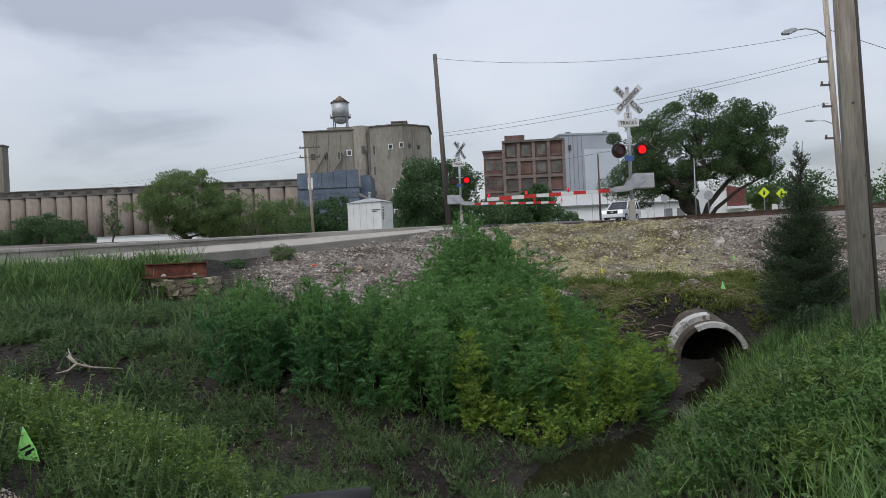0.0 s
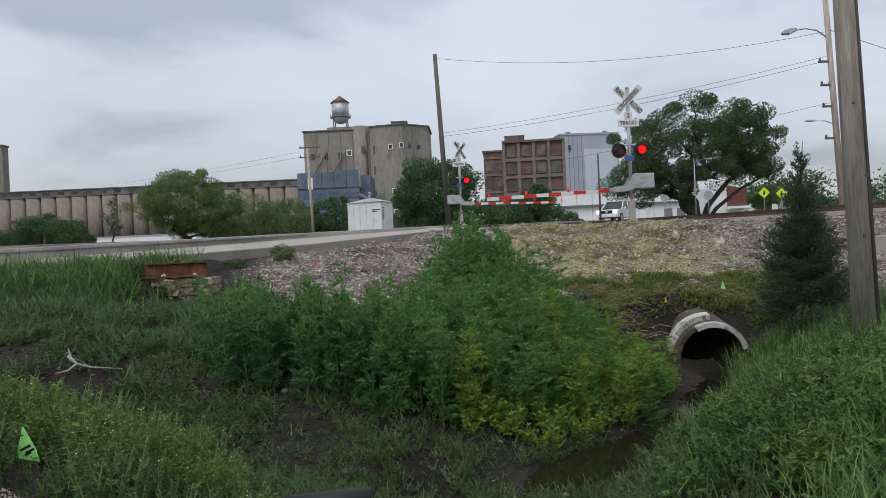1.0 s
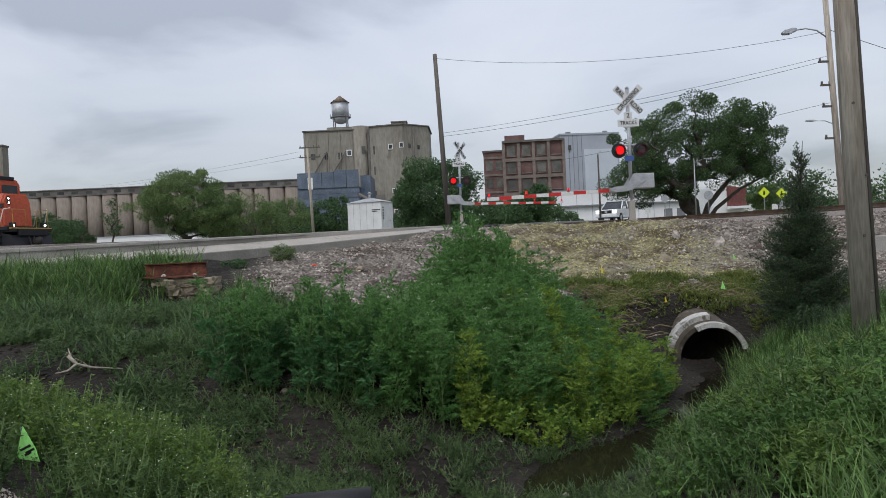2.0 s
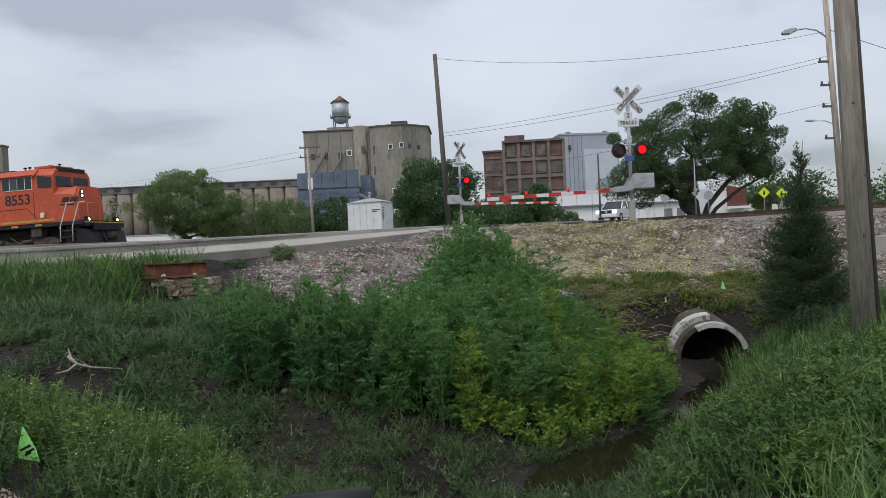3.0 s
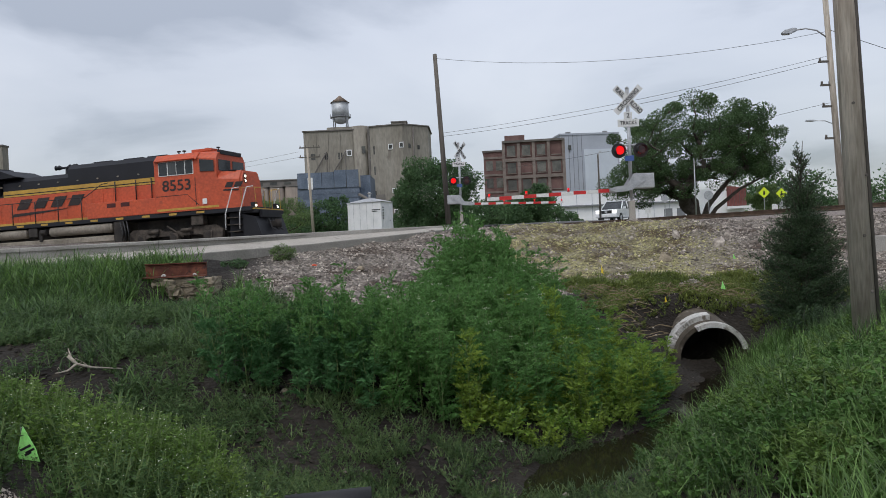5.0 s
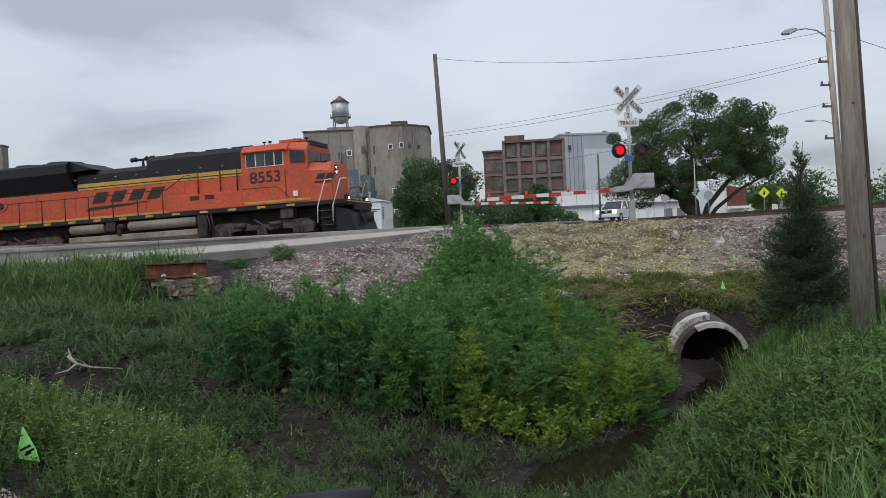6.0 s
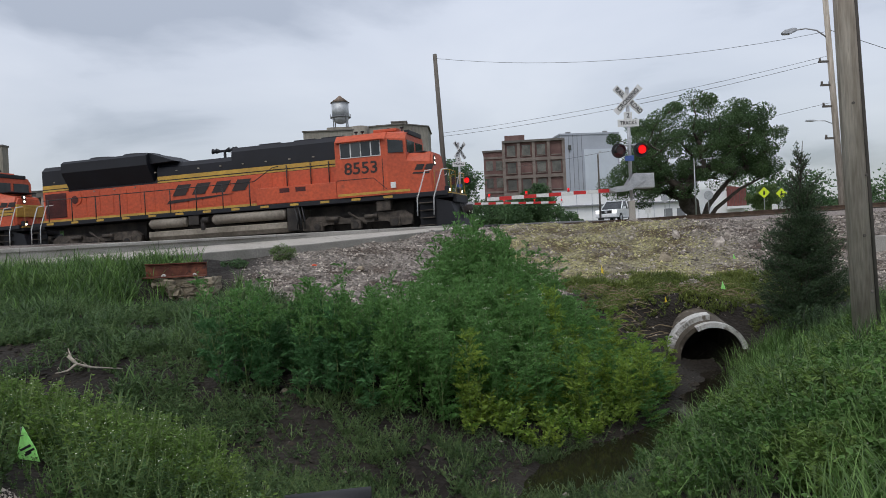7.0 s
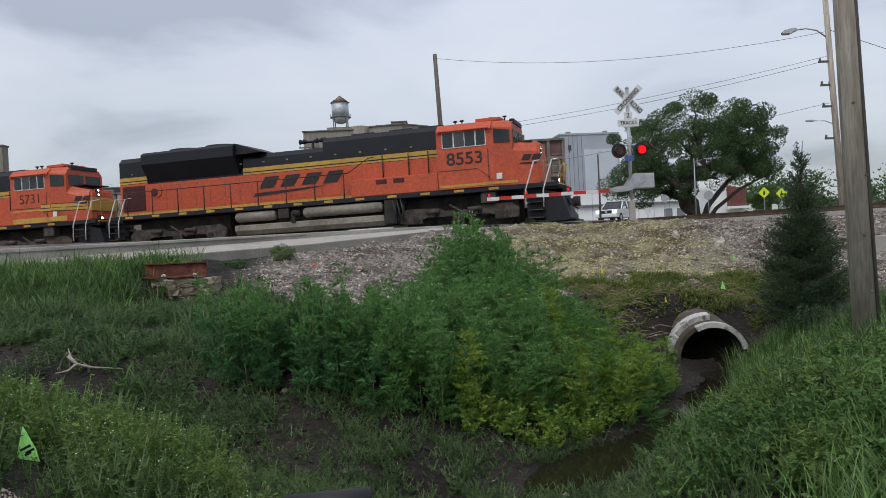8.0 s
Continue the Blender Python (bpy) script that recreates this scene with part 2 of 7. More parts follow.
def lie(px, py):
    """Height of the bare ground."""
    px, py = np.asarray(px, float), np.asarray(py, float)
    dd, zb, sd = near_line(px, py, DITCH)
    dk, zc, sk = near_line(px, py, CREST)
    t = dd / (dd + dk + 1e-6)
    far = zb + (zc - zb) * np.interp(t, SHAPE_T, SHAPE_Z)
    top = -1.85 - 0.25 * smooth(4.5, 1.5, px) * smooth(9, 5, py) + 0.8 * smooth(-1.3, -4.6, px)
    top = top - 1.0 * np.exp(-(((px - 0.45) / 1.55) ** 2)) * smooth(9.0, 7.0, py) * smooth(2.5, 4.8, py)
    near = zb + (top - zb) * (1 - np.exp(-(np.maximum(dd - 0.45, 0) / 1.35) ** 1.25))
    # the ditch's far side lies to the right of its way as the points are listed
    w = np.where(sd < 0, 1.0, smooth(12.6, 15.5, py))
    z = near + (far - near) * w
    z = z - 0.16 * np.exp(-((px - 1.5) ** 2 + (py - 8.2) ** 2) / 0.9)
    z = z - 0.95 * np.exp(-((px + 5.75) ** 2 / 1.3 + (py - 16.9) ** 2 / 2.2))
    z = z + 0.42 * np.exp(-((px - 4.7) ** 2 / 1.2 + (py - 15.35) ** 2 / 0.4))
    back = 0.15 + 0.012 * np.clip(py - 40, 0, 35) + 0.0182 * np.clip(py - 75, 0, 205)
    plateau = zc + (back - zc) * smooth(1.0, 14.0, dk) - 0.1 * smooth(0, 1, dk)
    return np.where(sk > 0, plateau, z)


def height(x, y):
    return float(lie(np.array([x]), np.array([y]))[0])


def rise(x, y):
    return height(x, y) + bumps(x, y)


def bumps(x, y):
    v = Vector((x, y, 3.7))
    heap = min(1.0, max(0.0, (y - 17.0) / 2.0)) * min(1.0, max(0.0, (x + 4.0) / 2.0))
    return 0.09 * noise.noise(v * 0.8) + (0.05 + 0.04 * heap) * noise.noise(v * 1.7) + (0.02 + 0.012 * heap) * noise.noise(v * 4.6)


def ground_material():
    m = bpy.data.materials.new("soil_and_gravel")
    m.use_nodes = True
    nt = m.node_tree
    b = nt.nodes["Principled BSDF"]
    n, l = nt.nodes.new, nt.links.new
    tc = n("ShaderNodeTexCoord")
    zone = n("ShaderNodeVertexColor"); zone.layer_name = "zone"
    sep = n("ShaderNodeSeparateColor"); l(zone.outputs["Color"], sep.inputs[0])

    def noise_tex(s, d=5.0):
        t = n("ShaderNodeTexNoise"); t.inputs["Scale"].default_value, t.inputs["Detail"].default_value = s, d
        l(tc.outputs["Object"], t.inputs["Vector"])
        return t

    def mixc(f, a, c):
        k = n("ShaderNodeMix"); k.data_type = "RGBA"
        l(f, k.inputs["Factor"])
        for i, v in ((6, a), (7, c)):
            if isinstance(v, tuple):
                k.inputs[i].default_value = (*v, 1)
            else:
                l(v, k.inputs[i])
        return k.outputs[2]
    crumb = n("ShaderNodeMapRange")
    crumb.inputs["From Min"].default_value, crumb.inputs["From Max"].default_value = 0.35, 0.68
    l(noise_tex(19.0, 9.0).outputs["Fac"], crumb.inputs["Value"])
    soil = mixc(crumb.outputs[0], mixc(noise_tex(2.2).outputs["Fac"], (0.010, 0.0085, 0.006), (0.026, 0.021, 0.015)), mixc(noise_tex(5.0).outputs["Fac"], (0.017, 0.014, 0.010), (0.044, 0.036, 0.027)))
    vor = n("ShaderNodeTexVoronoi"); vor.inputs["Scale"].default_value = 16.0
    l(tc.outputs["Object"], vor.inputs["Vector"])
    bw = n("ShaderNodeSeparateColor"); l(vor.outputs["Color"], bw.inputs[0])
    gravel = mixc(bw.outputs[0], (0.06, 0.05, 0.042), (0.30, 0.265, 0.23))
    tan = mixc(bw.outputs[1], (0.11, 0.098, 0.055), (0.37, 0.34, 0.195))
    wet = n("ShaderNodeMapRange")
    wet.inputs["From Min"].default_value, wet.inputs["From Max"].default_value = 0.38, 0.56
    l(noise_tex(0.75, 8.0).outputs["Fac"], wet.inputs["Value"])
    dirt = mixc(wet.outputs[0], (0.42, 0.35, 0.30), (1.0, 1.0, 1.0))
    fars = mixc(noise_tex(0.3).outputs["Fac"], (0.06, 0.08, 0.03), (0.11, 0.12, 0.05))
    c = mixc(sep.outputs[0], soil, gravel)
    c = mixc(sep.outputs[1], c, tan)
    mul = n("ShaderNodeMix"); mul.data_type = "RGBA"; mul.blend_type = "MULTIPLY"
    mul.inputs["Factor"].default_value = 1.0
    l(c, mul.inputs[6]); l(dirt, mul.inputs[7])
    c = mixc(sep.outputs[2], mul.outputs[2], fars)
    l(c, b.inputs["Base Color"])
    b.inputs["Roughness"].default_value = 0.95
    bp = n("ShaderNodeBump"); bp.inputs["Strength"].default_value, bp.inputs["Distance"].default_value = 0.7, 0.04
    l(vor.outputs["Distance"], bp.inputs["Height"]); l(bp.outputs[0], b.inputs["Normal"])
    return m


def gravel_zone(px, py):
    """How much loose grey stone, and how much tan stone, lies on a spot."""
    dk, _, sk = near_line(px, py, CREST)
    dd, _, _ = near_line(px, py, DITCH)
    left = smooth(-5.6, -4.2, px)
    slope = smooth(10.5, 8.0, dk) * left * smooth(3.0, 4.5, dd)
    slope = np.maximum(slope * smooth(14.5, 16.0, py), np.where(sk > 0, 1.0, 0.0))
    tan = smooth(1.2, 3.0, px + 0.35 * (26 - py)) * smooth(9.5, 7.5, px - 0.3 * (26 - py)) * smooth(7.2, 5.6, dk) * np.where(sk > 0, 0.0, 1.0)
    patch = 0.5 + 0.5 * np.sin(1.9 * px + 1.3 * py + 1.4 * np.sin(0.9 * py)) * np.sin(1.1 * px - 2.3 * py)
    return slope, tan * (0.55 + 0.45 * smooth(0.2, 0.6, patch)) * smooth(9.0, 6.4, px)


PIPE, PIPE_TURN, PIPE_RISE = (4.80, 13.9, -2.99), -3.0, 8.0


def build_ground():
    def axis(dense0, dense1, step, lo, hi):
        out, s, v = [], step, dense1
        mid = list(np.arange(dense0, dense1, step))
        while v < hi:
            out.append(v); v += s; s *= 1.35
        low, s, v = [], step, dense0 - step
        while v > lo:
            low.append(v); s *= 1.35; v -= s
        return np.array([lo] + low[::-1] + mid + out + [hi])
    xs, ys = axis(-13.0, 15.0, 0.12, -4000, 4000), axis(2.0, 28.0, 0.12, -300, 4500)
    gx, gy = np.meshgrid(xs, ys)
    px, py = gx.ravel(), gy.ravel()
    z = lie(px, py)
    grey, tan = gravel_zone(px, py)
    far = smooth(44, 60, py)
    close = (px > -15) & (px < 17) & (py > 0) & (py < 30)
    for i in np.nonzero(close)[0]:
        z[i] += bumps(px[i], py[i])
    nx, ny = len(xs), len(ys)
    ids = np.arange(nx * ny).reshape(ny, nx)
    quads = np.stack([ids[:-1, :-1], ids[:-1, 1:], ids[1:, 1:], ids[1:, :-1]], -1).reshape(-1, 4)
    # the sheet is open inside the culvert
    mid = np.stack([px, py, z], 1)[quads].mean(1) - np.array(PIPE)
    way = np.array([-math.sin(radians(PIPE_TURN)), math.cos(radians(PIPE_TURN)), 0.0]) * math.cos(radians(PIPE_RISE)) + np.array([0.0, 0.0, math.sin(radians(PIPE_RISE))])
    s = mid @ way
    off = np.linalg.norm(mid - s[:, None] * way, axis=1)
    quads = quads[~((s > 0.15) & (s < 2.2) & (off < 0.58))]
    me = bpy.data.meshes.new("ground")
    me.from_pydata(np.stack([px, py, z], 1).tolist(), [], quads.tolist())
    ca = me.color_attributes.new("zone", "FLOAT_COLOR", "POINT")
    ca.data.foreach_set("color", np.stack([grey, tan, far, np.ones_like(far)], 1).ravel().astype(np.float32))
    me.materials.append(ground_material())
    me.shade_smooth()
    return tagged(new("ground", me), "dark muddy ditch banks rising to a gravelled railway embankment", "ground", kind="structure")


build_ground()


# ---- road, kerb wall and apron beside it ----
def build_road():
    ax, ay, bx, by = -26.0, 11.2, 0.9, 27.15
    ux, uy = bx - ax, by - ay
    ln = math.hypot(ux, uy)
    ux, uy = ux / ln, uy / ln
    nx, ny = -uy, ux

    def strip(name, lo, hi, material, n, label="", parent=None):
        """A run of slabs, each a closed solid; lo and hi give the section's outline."""
        for i in range(n):
            bm = bmesh.new()
            s0, s1 = ln * i / n, ln * (i + 1) / n - 0.012
            rings = []
            for s in (s0, s1):
                x = ax + ux * s
                rings.append([bm.verts.new((x + nx * o, ay + uy * s + ny * o, z)) for o, z in lo(x)])
            k = len(rings[0])
            for j in range(k):
                bm.faces.new((rings[0][j], rings[0][(j + 1) % k], rings[1][(j + 1) % k], rings[1][j]))
            bm.faces.new(rings[0][::-1]); bm.faces.new(rings[1])
            part(name, bm, material, parent, label)

    def top(x):
        return -0.31 + 0.0225 * (x + 11.3)

    def foot(x):
        return top(x) - max(0.05, 0.33 - 0.0235 * (x + 11.3))

    def wall(x):
        return [(0, foot(x) - 0.1), (0.015, top(x) - 0.02), (0.035, top(x)), (0.22, top(x)), (0.22, foot(x) - 0.1)]

    def apron(x):
        low = foot(x) - 0.19 if x < -1 else foot(x) - 0.19 * max(0.2, (0.9 - x) / 1.9)
        return [(-0.75, low - 0.3), (-0.75, low - 0.03), (-0.72, low), (-0.004, foot(x)), (-0.004, foot(x) - 0.5)]
    kerb = thing("kerb_wall", Matrix(), "low weathered concrete kerb wall along the road", "kerb", kind="structure")
    strip("wall_segment", wall, None, M_CONC, 9, parent=kerb)
    walk_way = thing("apron", Matrix(), "pale sloping concrete apron at the road's edge", "pavement", kind="structure")
    strip("slab", apron, None, [M_CONC_PALE], 9, parent=walk_way)
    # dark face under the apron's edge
    edge = thing("apron_edge", Matrix(), "dark concrete edge beam under the apron", "edge beam", kind="structure")

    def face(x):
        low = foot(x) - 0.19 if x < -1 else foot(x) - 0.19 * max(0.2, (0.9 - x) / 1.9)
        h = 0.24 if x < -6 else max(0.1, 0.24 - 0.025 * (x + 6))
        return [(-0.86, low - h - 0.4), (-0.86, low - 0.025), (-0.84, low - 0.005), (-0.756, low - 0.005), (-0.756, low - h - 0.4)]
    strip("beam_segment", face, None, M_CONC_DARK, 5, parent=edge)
    # the carriageway behind the wall, turning across the track
    bm = bmesh.new()
    line = [(-30, 13.5, -0.75), (-18, 20.5, -0.5), (-8, 26.3, -0.22), (-2, 30.2, -0.05), (2.5, 35.0, 0.03), (5.5, 41.0, 0.2), (9, 52, 0.36), (16.5, 78, 0.70), (24, 104, 1.14), (40, 170, 2.25)]
    prev = None
    for i, (x, y, z) in enumerate(line):
        a, b = line[max(i - 1, 0)], line[min(i + 1, len(line) - 1)]
        d = Vector((b[0] - a[0], b[1] - a[1])).normalized()
        w = 3.9
        cur = [bm.verts.new((x - d.y * w * s, y + d.x * w * s, z + e)) for s, e in ((1, -0.05), (0.5, 0.02), (0, 0.05), (-0.5, 0.02), (-1, -0.05))]
        if prev:
            for j in range(4):
                bm.faces.new((prev[j], prev[j + 1], cur[j + 1], cur[j]))
        prev = cur
    part("road", bm, M_ASPHALT)
    tagged(bpy.data.objects["road"], "worn grey asphalt road over the level crossing", "road", kind="structure")


build_road()


def build_track(off, name, label):
    tr = thing(name, Matrix.Translation(on_track(0, off)) @ pose(0, 0, 0, 0, 0, HEAD) @ pose(0, 0, 0, 0, -math.degrees(math.atan(GRADE))), label, "railway track", "railway tracks", "structure")
    a0, a1 = -120.0, 75.0
    for y in (-0.755, 0.755):
        bm = bmesh.new()
        prism(bm, [(y - 0.07, -0.17), (y - 0.07, -0.155), (y - 0.012, -0.13), (y - 0.012, -0.04), (y - 0.037, -0.035), (y - 0.037, 0), (y + 0.037, 0), (y + 0.037, -0.035), (y + 0.012, -0.04), (y + 0.012, -0.13), (y + 0.07, -0.155), (y + 0.07, -0.17)], a0, a1, "x")
        part("rail", bm, M_RAIL, tr)
    bm = bmesh.new()
    prism(bm, [(-3.2, -0.75), (-1.7, -0.22), (1.7, -0.22), (3.2, -0.75)], a0, a1, "x")
    part("ballast_bed", bm, M_BALLAST, tr, "grey crushed-stone ballast bed")
    tie = made(box, -0.115, 0.115, -1.3, 1.3, -0.33, -0.172, 0.012)
    first = part("tie", tie, M_TIE, tr)
    first.location.x = -58.0
    for i in range(1, 190):
        o = first.copy()
        scene.collection.objects.link(o)
        o.location.x = -58.0 + 0.55 * i


M_BALLAST = mat("ballast", (0.16, 0.135, 0.12), (0.30, 0.26, 0.235), 20.0, 0.95, 0.9, 22.0, dist=0.05)
build_track(0.0, "track_near", "rusty rails on dark ties over crushed stone")
build_track(4.4, "track_far", "second rusty track behind the first")


# ---- crossing signals ----
def make_signal(name, m, arm_side, arm_len, label, cross_turn=0.0):
    s = thing(name, m, label, "crossing signal", "crossing signals")
    part("mast", made(rod, (0, 0, 0.35), (0, 0, 4.5), 0.062, seg=14), M_GALV, s)
    bm = bmesh.new(); rod(bm, (0, 0, 4.5), (0, 0, 4.56), 0.075, 0.03, 14)
    part("mast_cap", bm, M_GALV, s)
    bm = bmesh.new()
    box(bm, -0.17, 0.17, -0.17, 0.17, -0.25, 0.06, 0.02)
    box(bm, -0.095, 0.095, -0.095, 0.095, 0.06, 0.7, 0.02)
    part("mast_base", bm, M_CONC_PALE, s, "pale junction base on a concrete footing")
    for sgn in (1, -1):
        bl = part("crossbuck_blade", made(box, -0.61, 0.61, -0.008, 0.008, -0.115, 0.115, 0.004), M_SIGNWHITE, s, "white crossbuck blade with black lettering")
        tilt = 45 * sgn
        bl.matrix_basis = pose(0, 0, 4.1, 0, 0, cross_turn) @ pose(0, -0.085 - 0.018 * (sgn < 0), 0, 0, tilt, 0)
        txt = [("RAIL", -0.37), ("ROAD", 0.37)] if sgn > 0 else [("CROSSING", 0.0)]
        for word, x in txt:
            lettering("letters", word, 0.215, pose(x, -0.012, 0.0, 90, 0, 0), M_BLACK, bl, 0.82 if sgn > 0 else 0.9, 1.05, 0.003, 0.006)
    pl = part("track_count_plate", made(box, -0.36, 0.36, -0.008, 0.008, -0.125, 0.125, 0.004), M_SIGNWHITE, s)
    pl.matrix_basis = pose(-0.02, -0.08, 3.32)
    lettering("letters", "TRACKS", 0.17, pose(0, -0.012, 0, 90, 0, 0), M_BLACK, pl, 0.85, 1.05, 0.003, 0.003)
    pl = part("digit_plate", made(box, -0.14, 0.14, -0.008, 0.008, -0.12, 0.12, 0.004), M_SIGNWHITE, s)
    pl.matrix_basis = pose(-0.02, -0.076, 3.57)
    lettering("letters", "2", 0.22, pose(0, -0.012, 0, 90, 0, 0), M_BLACK, pl, 1, 1, 0.003, 0.003)
    bm = bmesh.new()
    rod(bm, (-0.42, 0, 2.58), (0.42, 0, 2.58), 0.03, seg=8)
    rod(bm, (-0.37, 0, 2.58), (-0.37, 0, 2.42), 0.025, seg=8)
    rod(bm, (0.37, 0, 2.58), (0.37, 0, 2.42), 0.025, seg=8)
    part("lamp_crossarm", bm, M_GALV, s)
    discs = []
    for x in (-0.37, 0.37):
        unit = part("lamp_backplate", made(rod, (0, -0.05, 0), (0, -0.03, 0), 0.25, seg=28), M_BLACK, s)
        unit.matrix_basis = pose(x, 0, 2.4)
        bm = bmesh.new()
        rod(bm, (0, -0.03, 0), (0, 0.16, 0), 0.16, 0.11, 18)
        part("lamp_housing", bm, M_BLACK, unit)
        bm = bmesh.new()
        n = 18
        for r, k in ((0.165, 1), (0.155, -1)):
            for i in range(n):
                a0, a1 = [math.pi * (-0.18 + 1.36 * j / n) for j in (i, i + 1)]
                q = [(r * math.cos(a0), -0.05, r * math.sin(a0)), (r * math.cos(a1), -0.05, r * math.sin(a1)), (r * math.cos(a1), -0.34, r * math.sin(a1)), (r * math.cos(a0), -0.34, r * math.sin(a0))]
                bm.faces.new([bm.verts.new(v) for v in q[::k]])
        part("lamp_hood", bm, M_BLACK, unit)
        # a turning two-faced lens: one face lit, the other dark
        bm = bmesh.new()
        rod(bm, (0, -0.012, 0), (0, -0.002, 0), 0.142, seg=24, mi=0)
        rod(bm, (0, 0.002, 0), (0, 0.012, 0), 0.142, seg=24, mi=1)
        dsc = part("lens_disc", bm, [M_REDLIT, M_REDDARK], s, "red lens of the flashing lamp")
        dsc.matrix_basis = pose(x, -0.20, 2.4)
        discs.append((dsc, x))
    bm = bmesh.new()
    box(bm, -0.19, 0.12, -0.09, -0.075, 2.04, 2.22, 0.004)
    part("blue_notice", bm, M_BLUE, s, "blue notice plate")
    # gate machine and arm
    k = arm_side
    bm = bmesh.new()
    box(bm, 0.1 if k < 0 else -0.75, 0.75 if k < 0 else -0.1, -0.2, 0.2, 1.1, 1.6, 0.03)
    part("gate_machine", bm, M_ALU, s, "dented aluminium gate machine box")
    bm = bmesh.new()
    for yy in (-0.24, 0.24):
        prism(bm, [(-0.05 * k, 1.6), (-0.45 * k, 1.6), (-0.45 * k, 1.38), (0.02 * k, 1.05), (0.6 * k, 1.0), (0.6 * k, 1.18), (0.2 * k, 1.22)], yy - 0.012, yy + 0.012)
    part("arm_bracket", bm, M_GALV, s)
    arm = part("gate_arm_root", made(box, min(0.5 * k, 0.75 * k), max(0.5 * k, 0.75 * k), -0.24, 0.24, 1.02, 1.14, 0.01), M_GALV, s)
    n = int(arm_len / 0.42)
    for i in range(n):
        x0, x1 = k * (0.7 + i * 0.42), k * (0.7 + (i + 1) * 0.42 - 0.004)
        droop = -0.028 * (i + 0.5) * 0.42
        seg = part("arm_stripe", made(box, min(x0, x1), max(x0, x1), -0.02, 0.02, 1.02 + droop, 1.14 + droop, 0.006), M_RED if i % 2 == 0 else M_SIGNWHITE, arm)
    for j, fr in enumerate((0.34, 0.68, 0.98)):
        x = k * (0.7 + fr * n * 0.42)
        z = 1.14 - 0.028 * fr * n * 0.42
        lamp = part("arm_lamp", made(box, x - 0.04, x + 0.04, -0.05, 0.05, z, z + 0.05, 0.008), M_RED, arm)
        bm = bmesh.new(); rod(bm, (x, -0.05, z + 0.09), (x, 0.05, z + 0.09), 0.032, seg=14)
        part("arm_lamp_lens", bm, M_REDLIT, lamp, "lit red lamp on the gate arm")
    return s, discs


SIG1, DISC1 = make_signal("crossing_signal", pose(6.46, 26.0, -0.22, 0, 0, 0), -1, 4.3, "railroad crossing mast with lowered striped gate arm")
SIG2, DISC2 = make_signal("crossing_signal", pose(1.12, 43.0, 0.42, 0, 0, 0), 1, 5.4, "crossing mast beyond the tracks with lowered gate arm", 48.0)


# ---- poles and wires ----
def make_pole(name, base, top, r0, r1, material, label, seg=16):
    p = thing(name, Matrix.Translation(base), label, "utility pole", "utility poles")
    d = Vector(top) - Vector(base)
    bm = bmesh.new()
    rod(bm, Vector((0, 0, -0.4)), d, r0, r1, seg)
    part("pole_shaft", bm, material, p)
    return p


NEARPOLE = make_pole("utility_pole", (5.30, 9.7, -2.0), (5.10, 9.72, 7.6), 0.148, 0.118, M_WOOD, "thick weathered grey wooden utility pole in the grass", 24)
bm = bmesh.new()
rod(bm, (0.108, -0.118, -0.1), (-0.115, -0.095, 7.5), 0.024, seg=8)
part("ground_conduit", bm, M_WOOD_DK, NEARPOLE, "dark conduit strip down the pole")
for z, dx in ((0.45, 0.02), (1.15, -0.03), (1.9, 0.05), (2.8, -0.05)):
    bm = bmesh.new(); rod(bm, (dx - 0.03 * z, -0.165, z), (dx - 0.03 * z, -0.185, z), 0.018, seg=8)
    part("bolt", bm, M_WOOD_DK, NEARPOLE)
make_pole("utility_pole", (0.43, 46.0, 0.2), (0.03, 46.0, 10.7), 0.17, 0.12, M_WOOD_DK, "tall leaning wooden pole beyond the tracks")
FARPOLE = make_pole("utility_pole", (-12.05, 72.0, 0.6), (-12.3, 72.0, 8.9), 0.15, 0.1, M_WOOD, "wooden line pole with crossarms and insulators")
bm = bmesh.new()
for z in (7.4, 8.3):
    box(bm, -1.0, 0.95, -0.05, 0.05, z, z + 0.11)
    for x in (-0.9, -0.4, 0.35, 0.85):
        rod(bm, (x, 0, z + 0.11), (x, 0, z + 0.28), 0.04, seg=6)
part("crossarm", bm, M_WOOD_DK, FARPOLE)
LAMPPOLE = make_pole("street_lamp_pole", (18.85, 36.0, -0.2), (18.35, 36.0, 11.6), 0.155, 0.115, M_WOOD, "tall wooden pole with cobra-head street lamp and pipe")
bm = bmesh.new()
arc = [(-0.4, 0, 8.35), (-0.9, 0, 8.72), (-1.4, 0, 8.83), (-1.9, 0, 8.78)]
tube(bm, arc, 0.035, 8)
part("lamp_arm", bm, M_GALV, LAMPPOLE)
bm = bmesh.new()
prism(bm, [(-1.85, 8.85), (-2.0, 8.88), (-2.45, 8.78), (-2.55, 8.66), (-2.5, 8.58), (-2.2, 8.58), (-1.85, 8.72)], -0.13, 0.13)
bmesh.ops.bevel(bm, geom=bm.edges[:], offset=0.03, segments=2, affect="EDGES")
part("lamp_head", bm, M_GALV, LAMPPOLE, "grey cobra-head lamp")
bm = bmesh.new(); rod(bm, (0.22, -0.2, 0.0), (-0.13, -0.2, 9.0), 0.045, seg=8)
part("riser_pipe", bm, M_GALV, LAMPPOLE)
